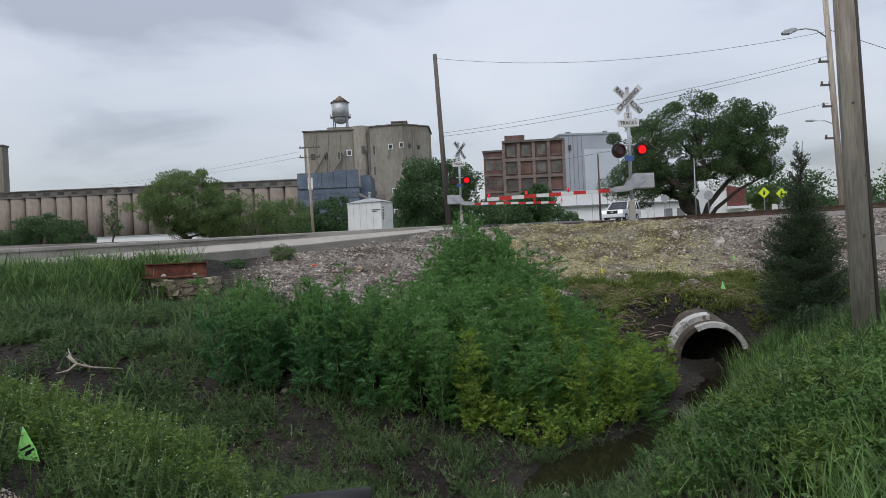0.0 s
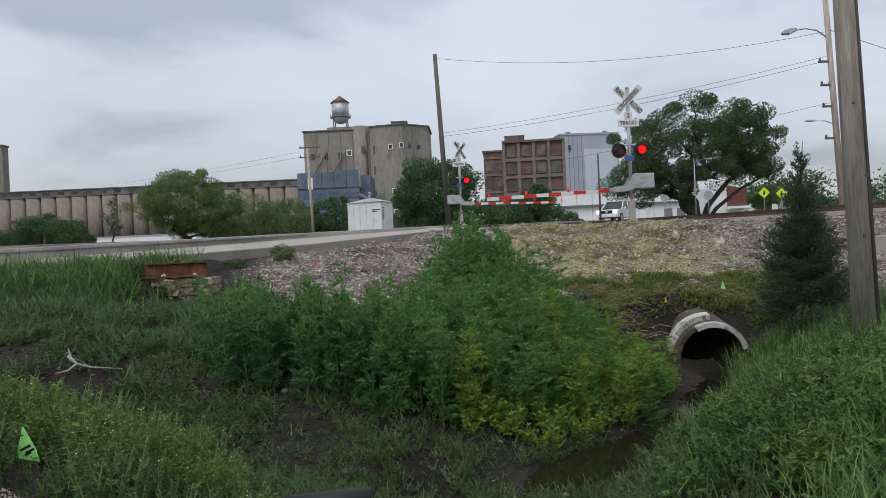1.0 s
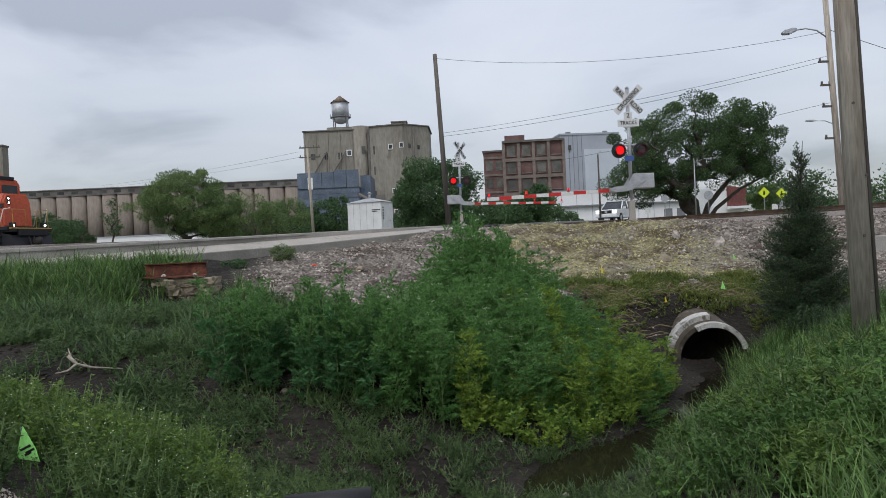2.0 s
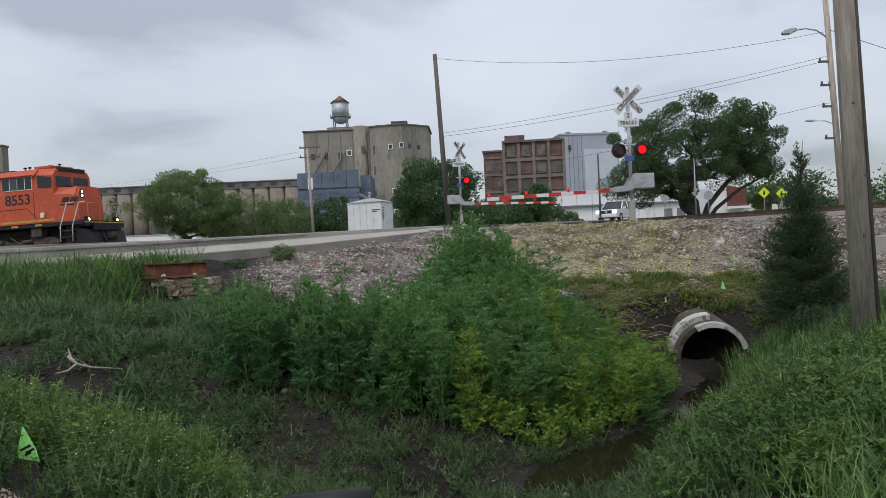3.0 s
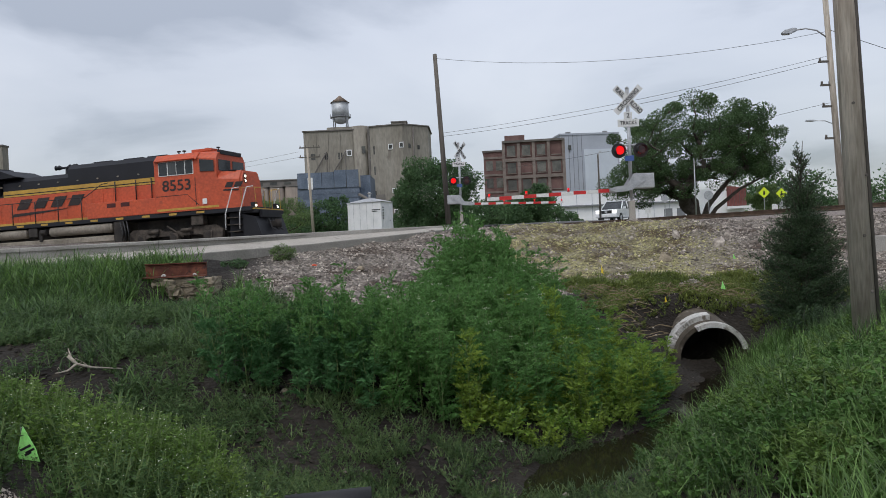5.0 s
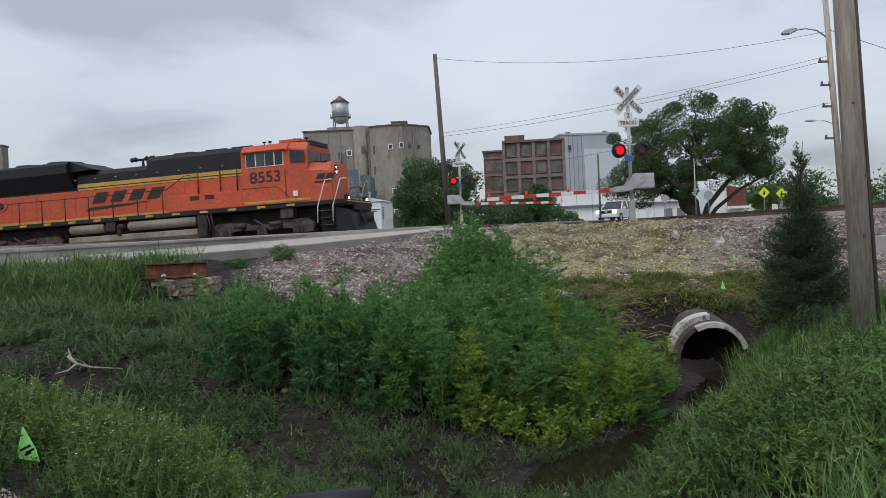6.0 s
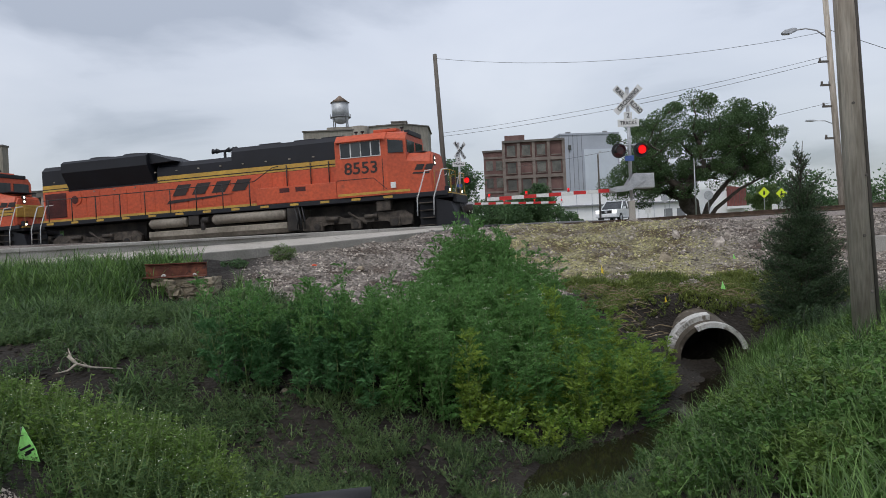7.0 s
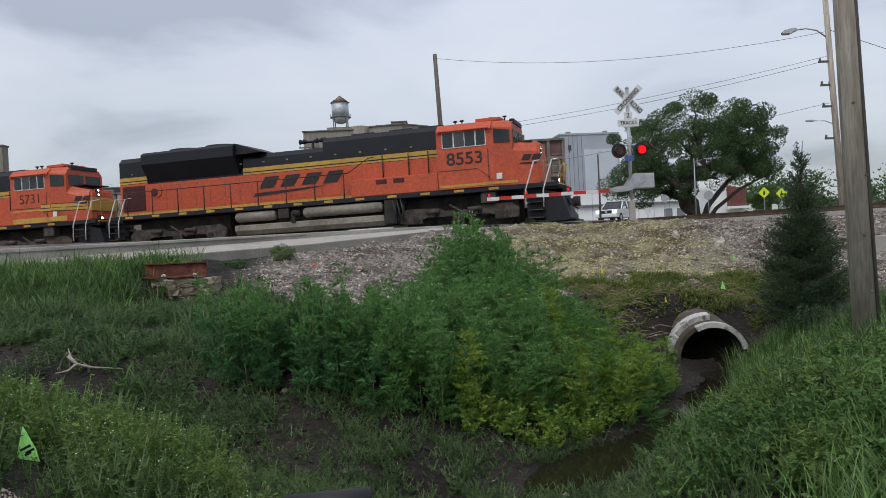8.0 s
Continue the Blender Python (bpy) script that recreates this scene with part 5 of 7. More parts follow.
    part("rear_platform", made(box, -22.1, -21.2, -1.45, 1.45, 1.4, 1.58, 0.02), M_HOOD, L)
    bm = bmesh.new()
    for y in (-0.35, 0.0, 0.35):
        tube(bm, [(0.05, y, 1.3), (0.25, y, 0.75), (0.45, y * 1.2, 0.62)], 0.03, 6)
    part("air_hose", bm, M_BLACK, L)
    # fuel tank and air reservoirs
    bm = bmesh.new()
    prism(bm, [(-1.25, 0.42), (-1.42, 0.62), (-1.42, 0.84), (-1.36, 0.88), (-0.95, 0.9), (-0.95, 1.5), (0.95, 1.5), (0.95, 0.9), (1.36, 0.88), (1.42, 0.84), (1.42, 0.62), (1.25, 0.42)], -15.1, -7.75, "x")
    part("fuel_tank", bm, M_TANKGREY, L, "grey fuel tank under the frame")
    for s in (-1, 1):
        for a, b in ((-15.05, -13.0), (-11.6, -7.8)):
            bm = bmesh.new()
            rod(bm, (a + 0.1, 1.3 * s, 1.24), (b - 0.1, 1.3 * s, 1.24), 0.235, seg=18)
            rod(bm, (a, 1.3 * s, 1.24), (a + 0.1, 1.3 * s, 1.24), 0.15, 0.235, 18)
            rod(bm, (b - 0.1, 1.3 * s, 1.24), (b, 1.3 * s, 1.24), 0.235, 0.15, 18)
            part("air_reservoir", bm, M_TANKGREY, L, "grey cylindrical air reservoir")
        bm = bmesh.new()
        box(bm, -12.85, -12.3, 1.3 * s - 0.16, 1.3 * s + 0.16, 1.05, 1.5, 0.03)
        rod(bm, (-12.1, 1.42 * s, 1.25), (-11.75, 1.42 * s, 1.25), 0.13, seg=12)
        box(bm, -12.2, -12.0, 1.42 * s - 0.05, 1.42 * s + 0.05, 0.8, 1.3, 0.02)
        part("fuel_filler", bm, M_GRIME, L)
        # dark strip put on the tank side for the shade behind the reservoirs
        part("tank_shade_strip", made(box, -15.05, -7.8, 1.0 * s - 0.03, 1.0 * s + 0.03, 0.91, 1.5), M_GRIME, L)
        part("underframe_gear", made(box, -7.7, -7.15, 1.35 * s - 0.12, 1.35 * s + 0.12, 0.45, 1.5, 0.04), M_GRIME, L)
        for k in (0, 1, 2):
            bm = bmesh.new(); tube(bm, [(-7.3 + 0.18 * k, 1.48 * s, 1.5), (-7.15 + 0.16 * k, 1.5 * s, 0.95), (-7.25 + 0.2 * k, 1.45 * s, 0.5)], 0.035, 6)
            part("cable_loop", bm, M_BLACK, L)
        part("sand_box", made(box, -3.4, -2.75, 1.2 * s - 0.2, 1.2 * s + 0.2, 1.05, 1.5, 0.03), M_DUST, L)
    # horn cluster
    bm = bmesh.new()
    rod(bm, (-11.6, 0, 4.1), (-11.6, 0, 4.45), 0.07, seg=8)
    rod(bm, (-12.0, 0, 4.6), (-11.15, 0, 4.6), 0.06, seg=8)
    rod(bm, (-11.6, 0, 4.4), (-11.6, 0, 4.62), 0.06, seg=8)
    for k, d in ((-12.0, -1), (-11.6, 1), (-11.2, 1), (-11.8, -1), (-11.35, 1)):
        rod(bm, (k, 0, 4.6), (k + 0.26 * d, 0, 4.63), 0.04, 0.13, 12)
    part("horn", bm, M_HOOD, L, "black air horn cluster")
    sets = loco_truck(L, -4.45, 1) + loco_truck(L, -18.3, -1)
    return L, sets


LOCO1, WHEELS1 = make_loco("locomotive", Matrix(), "8553", "lead", "orange and black diesel locomotive with yellow stripes")
LOCO2, WHEELS2 = make_loco("locomotive", Matrix(), "5731", "second", "second orange diesel locomotive coupled behind the first")

# ---- waiting car ----
M_CARWHITE = mat("white_car_paint", (0.74, 0.75, 0.76), (0.78, 0.79, 0.80), 1.0, 0.25, 0.0, spec=0.6)
M_CARGLASS = mat("car_glass", (0.02, 0.024, 0.028), (0.04, 0.045, 0.05), 1.0, 0.06, 0.0, spec=0.8)
M_TYRE = mat("tyre_rubber", (0.015, 0.015, 0.015), (0.03, 0.03, 0.03), 5.0, 0.9, 0.1)


def make_car():
    c = thing("sport_utility_car", Matrix(), "white sport utility car waiting at the crossing, headlights on", "car")
    w = 0.98
    bm = bmesh.new()
    side = [(-2.5, 0.45), (-2.55, 0.95), (-2.45, 1.12), (-1.15, 1.2), (2.45, 1.2), (2.6, 0.95), (2.55, 0.45), (1.95, 0.42), (1.75, 0.8), (1.1, 0.8), (0.9, 0.42), (-1.0, 0.42), (-1.2, 0.8), (-1.85, 0.8), (-2.05, 0.42)]
    prism(bm, side, -w, w)
    bmesh.ops.bevel(bm, geom=[e for e in bm.edges if e.calc_length() > 1.9], offset=0.05, segments=2, affect="EDGES")
    part("body", bm, M_CARWHITE, c)
    bm = bmesh.new()
    ra = [(-1.25, -0.92, 1.18), (2.5, -0.92, 1.18), (2.5, 0.92, 1.18), (-1.25, 0.92, 1.18)]
    rb = [(-0.35, -0.76, 1.86), (2.2, -0.76, 1.9), (2.2, 0.76, 1.9), (-0.35, 0.76, 1.86)]
    va, vb = [bm.verts.new(p) for p in ra], [bm.verts.new(p) for p in rb]
    for i in range(4):
        bm.faces.new((va[i], va[(i + 1) % 4], vb[(i + 1) % 4], vb[i]))
    bm.faces.new(vb); bm.faces.new(va[::-1])
    part("cabin_glass", bm, M_CARGLASS, c, "dark windows")
    bm = bmesh.new(); box(bm, -0.42, 2.3, -0.78, 0.78, 1.86, 1.94, 0.03)
    part("roof", bm, M_CARWHITE, c)
    for s in (-1, 1):
        for a, b in (((-1.25, 0.93), (-0.38, 0.77)), ((0.55, 0.93), (0.62, 0.77)), ((1.6, 0.93), (1.55, 0.77)), ((2.45, 0.93), (2.2, 0.77))):
            bm = bmesh.new(); rod(bm, (a[0], a[1] * s, 1.17), (b[0], b[1] * s, 1.88), 0.055, seg=8)
            part("pillar", bm, M_CARWHITE, c)
        part("mirror", made(box, -0.95, -0.78, 0.98 * s if s > 0 else -1.2, 1.2 if s > 0 else -0.98, 1.18, 1.36, 0.03), M_CARWHITE, c)
        part("headlight", made(box, -2.56, -2.38, 0.55 * s if s > 0 else -0.92, 0.92 if s > 0 else -0.55, 0.82, 1.04, 0.03), M_CARLAMP, c, "lit headlight")
        part("fog_lamp", made(box, -2.57, -2.45, 0.62 * s if s > 0 else -0.85, 0.85 if s > 0 else -0.62, 0.55, 0.62, 0.01), M_TYRE, c)
    part("grille", made(box, -2.58, -2.44, -0.5, 0.5, 0.78, 1.05, 0.03), M_TYRE, c, "dark grille with chrome bar")
    part("badge", made(box, -2.6, -2.57, -0.12, 0.12, 0.86, 0.98, 0.005), M_ALU, c)
    part("bumper", made(box, -2.66, -2.45, -0.94, 0.94, 0.45, 0.74, 0.05), M_CARWHITE, c)
    part("plate", made(box, -2.68, -2.66, -0.16, 0.16, 0.52, 0.66), M_SIGNWHITE, c)
    wheels = []
    for x in (-1.5, 1.45):
        for s in (-1, 1):
            t = part("wheel", made(rod, (0, 0.12, 0), (0, -0.12, 0), 0.4, seg=24), M_TYRE, c)
            t.matrix_basis = pose(x, 0.86 * s, 0.4)
            part("rim", made(rod, (0, 0.125, 0), (0, -0.125, 0), 0.25, seg=16), M_ALU, t)
            wheels.append((t, x, 0.86 * s))
    return c, wheels


M_CARLAMP = mat("lit_car_lamp", (1.0, 0.98, 0.92), (1.0, 0.98, 0.92), 3.0, 0.2, 0.0, glow=2.0)
CAR, CARWHEELS = make_car()


# ---- plants: helpers ----
NR = np.random.default_rng(11)


def mesh_from(name, verts, faces, materials, idx=None, smooth_it=False):
    me = bpy.data.meshes.new(name)
    me.from_pydata(np.asarray(verts).tolist(), [], [list(map(int, f)) for f in faces])
    for m in materials:
        me.materials.append(m)
    if idx is not None:
        me.polygons.foreach_set("material_index", np.asarray(idx, dtype=np.int32))
    if smooth_it:
        me.shade_smooth()
    return me


def unit(v):
    return v / (np.linalg.norm(v, axis=-1, keepdims=True) + 1e-9)


def leaf_quads(cen, along, size, aspect, fold=0.15):
    """Pointed leaves of four corners: at cen, running along a way, of a length."""
    n = len(cen)
    along = unit(along)
    side = unit(np.cross(along, NR.normal(size=(n, 3))))
    nrm = np.cross(along, side)
    s = np.asarray(size).reshape(-1, 1)
    a = cen
    b = cen + along * s * 0.45 + side * s * aspect * 0.5 + nrm * s * fold
    c = cen + along * s
    d = cen + along * s * 0.45 - side * s * aspect * 0.5 + nrm * s * fold
    v = np.stack([a, b, c, d], 1).reshape(-1, 3)
    f = np.arange(4 * n).reshape(-1, 4)
    return v, f


def blades(pts, length, width, lean, up=1.0):
    """Grass blades that bend over, each a strip of two quads and a tip."""
    n = len(pts)
    az = NR.uniform(0, 2 * np.pi, n)
    d = np.stack([np.cos(az), np.sin(az), np.zeros(n)], 1)
    s = np.stack([-np.sin(az), np.cos(az), np.zeros(n)], 1)
    L = length.reshape(-1, 1)
    W = (width * NR.uniform(0.7, 1.3, n)).reshape(-1, 1)
    k = (lean * NR.uniform(0.3, 1.3, n)).reshape(-1, 1)
    rows = []
    for t, w in ((0.0, 1.0), (0.4, 0.85), (0.75, 0.55), (1.0, 0.0)):
        p = pts + np.array([0, 0, up]) * L * (t - 0.45 * k * t * t) + d * L * k * t * t * 0.8
        if w:
            rows += [p - s * W * w * 0.5, p + s * W * w * 0.5]
        else:
            rows.append(p)
    v = np.stack(rows, 1).reshape(-1, 3)
    base = np.arange(n) * 7
    q = [np.stack([base + a, base + a + 1, base + a + 3, base + a + 2], 1) for a in (0, 2)]
    tri = np.stack([base + 4, base + 5, base + 6], 1)
    return v, [*q[0].tolist(), *q[1].tolist(), *tri.tolist()]


def on_ground(x, y, sink=0.02):
    z = lie(x, y) + np.array([bumps(a, b) for a, b in zip(x, y)]) - sink
    return np.stack([x, y, z], 1)


def stuff(name, v, f, mats_, label, category, idx=None):
    return tagged(new(name, mesh_from(name, v, f, mats_, idx)), label, category, kind="stuff")


def join_copies(variants, places):
    """One big set of corners and faces out of small plants set down at places (x, y, z, turn, scale)."""
    vs, fs, ms, off = [], [], [], 0
    for i, (x, y, z, a, s) in enumerate(places):
        v, f, m = variants[i % len(variants)]
        c, sn = math.cos(a) * s, math.sin(a) * s
        w = np.stack([v[:, 0] * c - v[:, 1] * sn + x, v[:, 0] * sn + v[:, 1] * c + y, v[:, 2] * s + z], 1)
        vs.append(w)
        fs += [[k + off for k in q] for q in f]
        ms += m
        off += len(v)
    return np.concatenate(vs), fs, ms


def green(name, c1, c2, rnd=0.35, leafy=0.3, rough=0.55, scale=1.2):
    return mat(name, c1, c2, scale, rough, 0.0, 12.0, island=rnd, leafy=leafy, spec=0.3)


M_BARK = mat("tree_bark", (0.045, 0.036, 0.028), (0.09, 0.075, 0.06), 3.0, 0.95, 0.5, 14.0)
M_OAK = green("oak_leaves", (0.056, 0.106, 0.040), (0.090, 0.152, 0.056), 0.26, 0.25, scale=0.25)
M_WILLOW = green("willow_leaves", (0.115, 0.185, 0.066), (0.175, 0.25, 0.09), 0.35, 0.3, scale=0.3)
M_BUSH = green("bush_leaves", (0.060, 0.122, 0.050), (0.096, 0.172, 0.070), 0.35, 0.25, scale=0.3)
M_CEDAR = green("cedar_needles", (0.034, 0.064, 0.030), (0.058, 0.095, 0.042), 0.45, 0.1, scale=2.0)
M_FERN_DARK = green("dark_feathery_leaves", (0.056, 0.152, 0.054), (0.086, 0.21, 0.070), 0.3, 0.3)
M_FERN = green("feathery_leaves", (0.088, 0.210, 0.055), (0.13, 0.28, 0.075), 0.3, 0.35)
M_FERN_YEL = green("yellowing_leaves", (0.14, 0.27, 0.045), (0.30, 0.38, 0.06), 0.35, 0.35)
M_TIP = green("young_leaf_tips", (0.10, 0.225, 0.06), (0.15, 0.29, 0.085), 0.3, 0.35)
M_STEM = mat("pale_green_stem", (0.10, 0.16, 0.045), (0.16, 0.23, 0.075), 6.0, 0.6, 0.0, 20.0)
M_BLOOM = mat("small_white_flowers", (0.40, 0.46, 0.30), (0.52, 0.56, 0.42), 9.0, 0.7, 0.0)
M_GRASS = green("bank_grass", (0.098, 0.19, 0.050), (0.17, 0.28, 0.082), 0.4, 0.35)
M_BANKWEED = green("bank_weed_leaves", (0.066, 0.122, 0.046), (0.102, 0.168, 0.062), 0.4, 0.3)
M_GRASS_DK = green("deep_green_grass", (0.058, 0.110, 0.042), (0.096, 0.160, 0.060), 0.4, 0.3)
M_GRASS_OLD = green("olive_grass", (0.115, 0.155, 0.035), (0.18, 0.215, 0.052), 0.4, 0.3)
M_GRASS_DRY = mat("dry_straw", (0.20, 0.15, 0.085), (0.30, 0.24, 0.15), 5.0, 0.9, 0.0, island=0.3)
M_WEED = green("pale_weed_leaves", (0.11, 0.20, 0.045), (0.19, 0.285, 0.065), 0.35, 0.35)
M_NEARWEED = green("dark_weed_leaves", (0.070, 0.135, 0.045), (0.115, 0.195, 0.066), 0.35, 0.35)
M_BROADYEL = green("yellow_green_weed_leaves", (0.090, 0.165, 0.036), (0.145, 0.225, 0.054), 0.35, 0.35)
M_BROAD = green("broad_weed_leaves", (0.068, 0.148, 0.036), (0.118, 0.22, 0.056), 0.35, 0.35)


# ---- trees ----
def make_tree(name, base, clumps, leaf, label, category, trunk_r, leaves_per, clump_r, leaf_size, group="trees", aspect=0.55, fork=0.25, droop=0.0, seed=1):
    """clumps: centres of foliage, from the base; limbs grow to them from the nearest limb."""
    rng = random.Random(seed)
    t = thing(name, Matrix.Translation(base), label, category, group)
    nodes = [Vector((0, 0, 0))]
    parent = [-1]
    top = max(c.z for c in clumps)
    for k in range(1, 4):
        nodes.append(Vector((rng.uniform(-0.15, 0.15) * k, 0, top * fork * k / 3)))
        parent.append(len(nodes) - 2)
    for c in sorted(clumps, key=lambda c: (c - nodes[3]).length):
        best = min(range(2, len(nodes)), key=lambda i: (nodes[i] - c).length + 0.35 * abs(min(0, c.z - nodes[i].z)) * 3)
        a = nodes[best]
        prev = best
        n = 3
        for j in range(1, n + 1):
            p = a.lerp(c, j / n)
            w = (c - a).length * 0.10
            if j < n:
                p += Vector((rng.uniform(-w, w), rng.uniform(-w, w), rng.uniform(0, w)))
            nodes.append(p); parent.append(prev)
            prev = len(nodes) - 1
    load = [0] * len(nodes)
    for i in range(len(nodes) - 1, 0, -1):
        load[i] += 1
        load[parent[i]] += load[i]
    tot = load[0]
    bm = bmesh.new()
    for i in range(1, len(nodes)):
        r0 = trunk_r * (load[parent[i]] / tot) ** 0.5 if parent[i] else trunk_r * 1.15
        r1 = trunk_r * (load[i] / tot) ** 0.5
        rod(bm, nodes[parent[i]] + (Vector((0, 0, -0.3)) if parent[i] == 0 else Vector()), nodes[i], max(r0, 0.015), max(r1, 0.012), 8 if r0 > 0.1 else 5, caps=False)
    part("trunk", bm, M_BARK, t, "dark forking trunk and limbs")
    cs = np.array([[c.x, c.y, c.z] for c in clumps])
    n = leaves_per * len(cs)
    which = np.repeat(np.arange(len(cs)), leaves_per)
    sc = NR.uniform(0.6, 1.25, len(cs))[which].reshape(-1, 1)
    off = NR.normal(size=(n, 3))
    off = off * np.minimum(1, 1.5 / np.linalg.norm(off, axis=1, keepdims=True)) * np.array([clump_r, clump_r, clump_r * 0.72]) * 0.62 * sc
    way = NR.normal(size=(n, 3)) + off * 0.6 + np.array([0, 0, -droop])
    v, f = leaf_quads(cs[which] + off, way, leaf_size * NR.uniform(0.6, 1.4, n), aspect)
    o = new("crown", mesh_from("crown", v, f, [leaf]))
    o.parent = t
    o["kind"] = "stuff"
    return t


def lumps(n, cx, cz, rx, ry, rz, seed, floor=0.0, hollow=0.45):
    """Foliage centres in a lumpy egg, kept apart."""
    rng = random.Random(seed)
    out, tries = [], 0
    gap = 1.25 * (rx * ry * rz / n) ** (1 / 3)
    while len(out) < n and tries < 30000:
        tries += 1
        d = Vector((rng.gauss(0, 1), rng.gauss(0, 1), rng.gauss(0, 1))).normalized()
        r = (hollow + (1 - hollow) * rng.random() ** 0.5) * (0.82 + 0.36 * noise.noise(d * 1.7 + Vector((seed, 0, 0))) + 0.1)
        p = Vector((cx + d.x * rx * r, d.y * ry * r, cz + d.z * rz * r))
        if p.z < floor or any((p - q).length < gap * 0.75 for q in out):
            continue
        out.append(p)
    return out


OAK_CLUMPS = lumps(88, -0.6, 8.9, 10.4, 7.5, 5.9, 3, 3.4, 0.25) + lumps(20, -6.6, 4.9, 3.6, 3.6, 3.0, 23, 2.4, 0.2) + lumps(18, 6.6, 10.4, 3.8, 3.6, 3.6, 24, 7.0, 0.3) + lumps(12, 7.0, 6.5, 3.4, 3.0, 1.7, 26, 4.9, 0.2)
OAK = make_tree("oak_tree", (29.9, 90, 0.7), OAK_CLUMPS, M_OAK, "large dark green spreading oak with forked trunk", "tree", 0.8, 700, 1.5, 0.21, seed=4, fork=0.07)
for line, r in (([(0.5, -0.3, -0.4), (1.3, -0.3, 1.8), (3.6, -0.4, 4.4), (6.0, 0, 6.2)], 0.42), ([(0.9, -0.2, -0.4), (2.2, -0.4, 1.4), (4.9, -0.6, 3.5), (7.6, 0, 4.7)], 0.3), ([(0.0, -0.3, -0.4), (-0.15, -0.3, 2.3), (-1.9, -0.3, 4.4), (-5.0, 0, 5.8)], 0.46)):
    part("side_trunk", made(tube, line, r, 9, 0.35), M_BARK, OAK, "dark leaning side trunk")
make_tree("willow_tree", (-30.0, 90, 0.5), lumps(110, 0, 5.0, 6.0, 4.2, 3.9, 5, 0.3) + lumps(22, 3.6, 2.6, 3.6, 3.0, 2.4, 25, 0.3), M_WILLOW, "rounded light green willow beside the silos", "tree", 0.3, 300, 0.95, 0.34, aspect=0.2, droop=-1.3, fork=0.15, seed=2)
make_tree("willow_tree", (-24.0, 94, 0.5), lumps(46, 0, 3.1, 4.6, 3.0, 2.8, 6, 0.3), M_WILLOW, "lower light green willow thicket", "tree", 0.16, 280, 0.95, 0.34, aspect=0.2, droop=-1.3, fork=0.1, seed=3)
make_tree("young_tree", (-20.5, 100, 0.6), lumps(36, 0, 2.8, 3.6, 3.0, 2.6, 7, 0.3), M_WILLOW, "slender pale green young tree", "tree", 0.12, 220, 0.8, 0.32, aspect=0.2, droop=-1.3, fork=0.1, seed=5)
make_tree("broad_tree", (-0.6, 76, 0.5), lumps(74, 0.2, 3.8, 4.4, 3.6, 3.8, 8, 0.3), M_BUSH, "dense round green tree behind the leaning pole", "tree", 0.25, 420, 1.05, 0.22, seed=6, fork=0.12)
make_tree("dark_bush", (-35.6, 70, 0.3), lumps(46, 0, 1.6, 3.3, 2.4, 1.9, 9, 0.2), M_BUSH, "low dark green bush before the silos", "bush", 0.1, 360, 0.75, 0.17, "bushes", seed=7, fork=0.1)
make_tree("dark_bush", (-42.0, 72, 0.3), lumps(20, 0, 1.0, 3.0, 2.0, 1.2, 19, 0.2), M_BUSH, "low dark green bush at the kerb", "bush", 0.1, 210, 0.7, 0.22, "bushes", seed=17, fork=0.1)
make_tree("dark_bush", (-15.4, 108, 0.7), lumps(36, 0, 3.4, 4.4, 3.0, 2.9, 10, 0.4), M_BUSH, "green bush before the blue annex", "bush", 0.14, 210, 0.95, 0.3, "bushes", seed=8, fork=0.1)
make_tree("dark_bush", (9.2, 82, 0.6), lumps(34, 0.3, 1.8, 3.6, 2.4, 1.8, 12, 0.3), M_BUSH, "dark green bush beyond the gate arms", "bush", 0.1, 210, 0.8, 0.24, "bushes", seed=9, fork=0.1)
make_tree("dark_bush", (10.4, 84, 0.6), lumps(22, 0, 3.0, 1.7, 1.6, 2.0, 13, 0.8), M_BUSH, "taller green bush before the brick mill", "bush", 0.1, 200, 0.7, 0.24, "bushes", seed=10, fork=0.1)
make_tree("dark_bush", (4.5, 70, 0.5), lumps(22, 0, 1.2, 2.6, 2.0, 1.3, 14, 0.2), M_BUSH, "low green bush by the far signal", "bush", 0.1, 200, 0.7, 0.22, "bushes", seed=11, fork=0.1)
make_tree("dark_bush", (14.2, 85, 0.7), lumps(8, 0, 0.7, 1.2, 1.0, 0.7, 15, 0.2), M_BUSH, "small round bush before the white warehouse", "bush", 0.06, 200, 0.5, 0.2, "bushes", seed=12, fork=0.1)
make_tree("bare_sapling", (-33.5, 78, 0.3), lumps(10, 0, 3.0, 0.9, 0.8, 2.4, 16, 0.8), M_BUSH, "thin half-bare sapling before the silos", "tree", 0.1, 60, 0.5, 0.2, seed=13, fork=0.4)
make_tree("small_tree", (42.5, 100, 1.0), lumps(22, 0, 2.4, 2.2, 2.0, 2.0, 18, 0.3), M_WILLOW, "small green tree by the red shed", "tree", 0.1, 200, 0.7, 0.26, seed=14, fork=0.1)
make_tree("green_shrub", (-4.55, 21.7, rise(-4.55, 21.7)), lumps(9, 0, 0.2, 0.42, 0.3, 0.22, 31, 0.03), M_WILLOW, "small green shrub on the gravel by the apron", "bush", 0.01, 260, 0.16, 0.05, "bushes", seed=32, fork=0.1, aspect=0.3)
make_tree("green_shrub", (-5.5, 20.2, rise(-5.5, 20.2)), lumps(6, 0, 0.1, 0.3, 0.25, 0.14, 33, 0.03), M_BUSH, "low green shrub on the bare soil", "bush", 0.01, 220, 0.12, 0.05, "bushes", seed=34, fork=0.1, aspect=0.3)
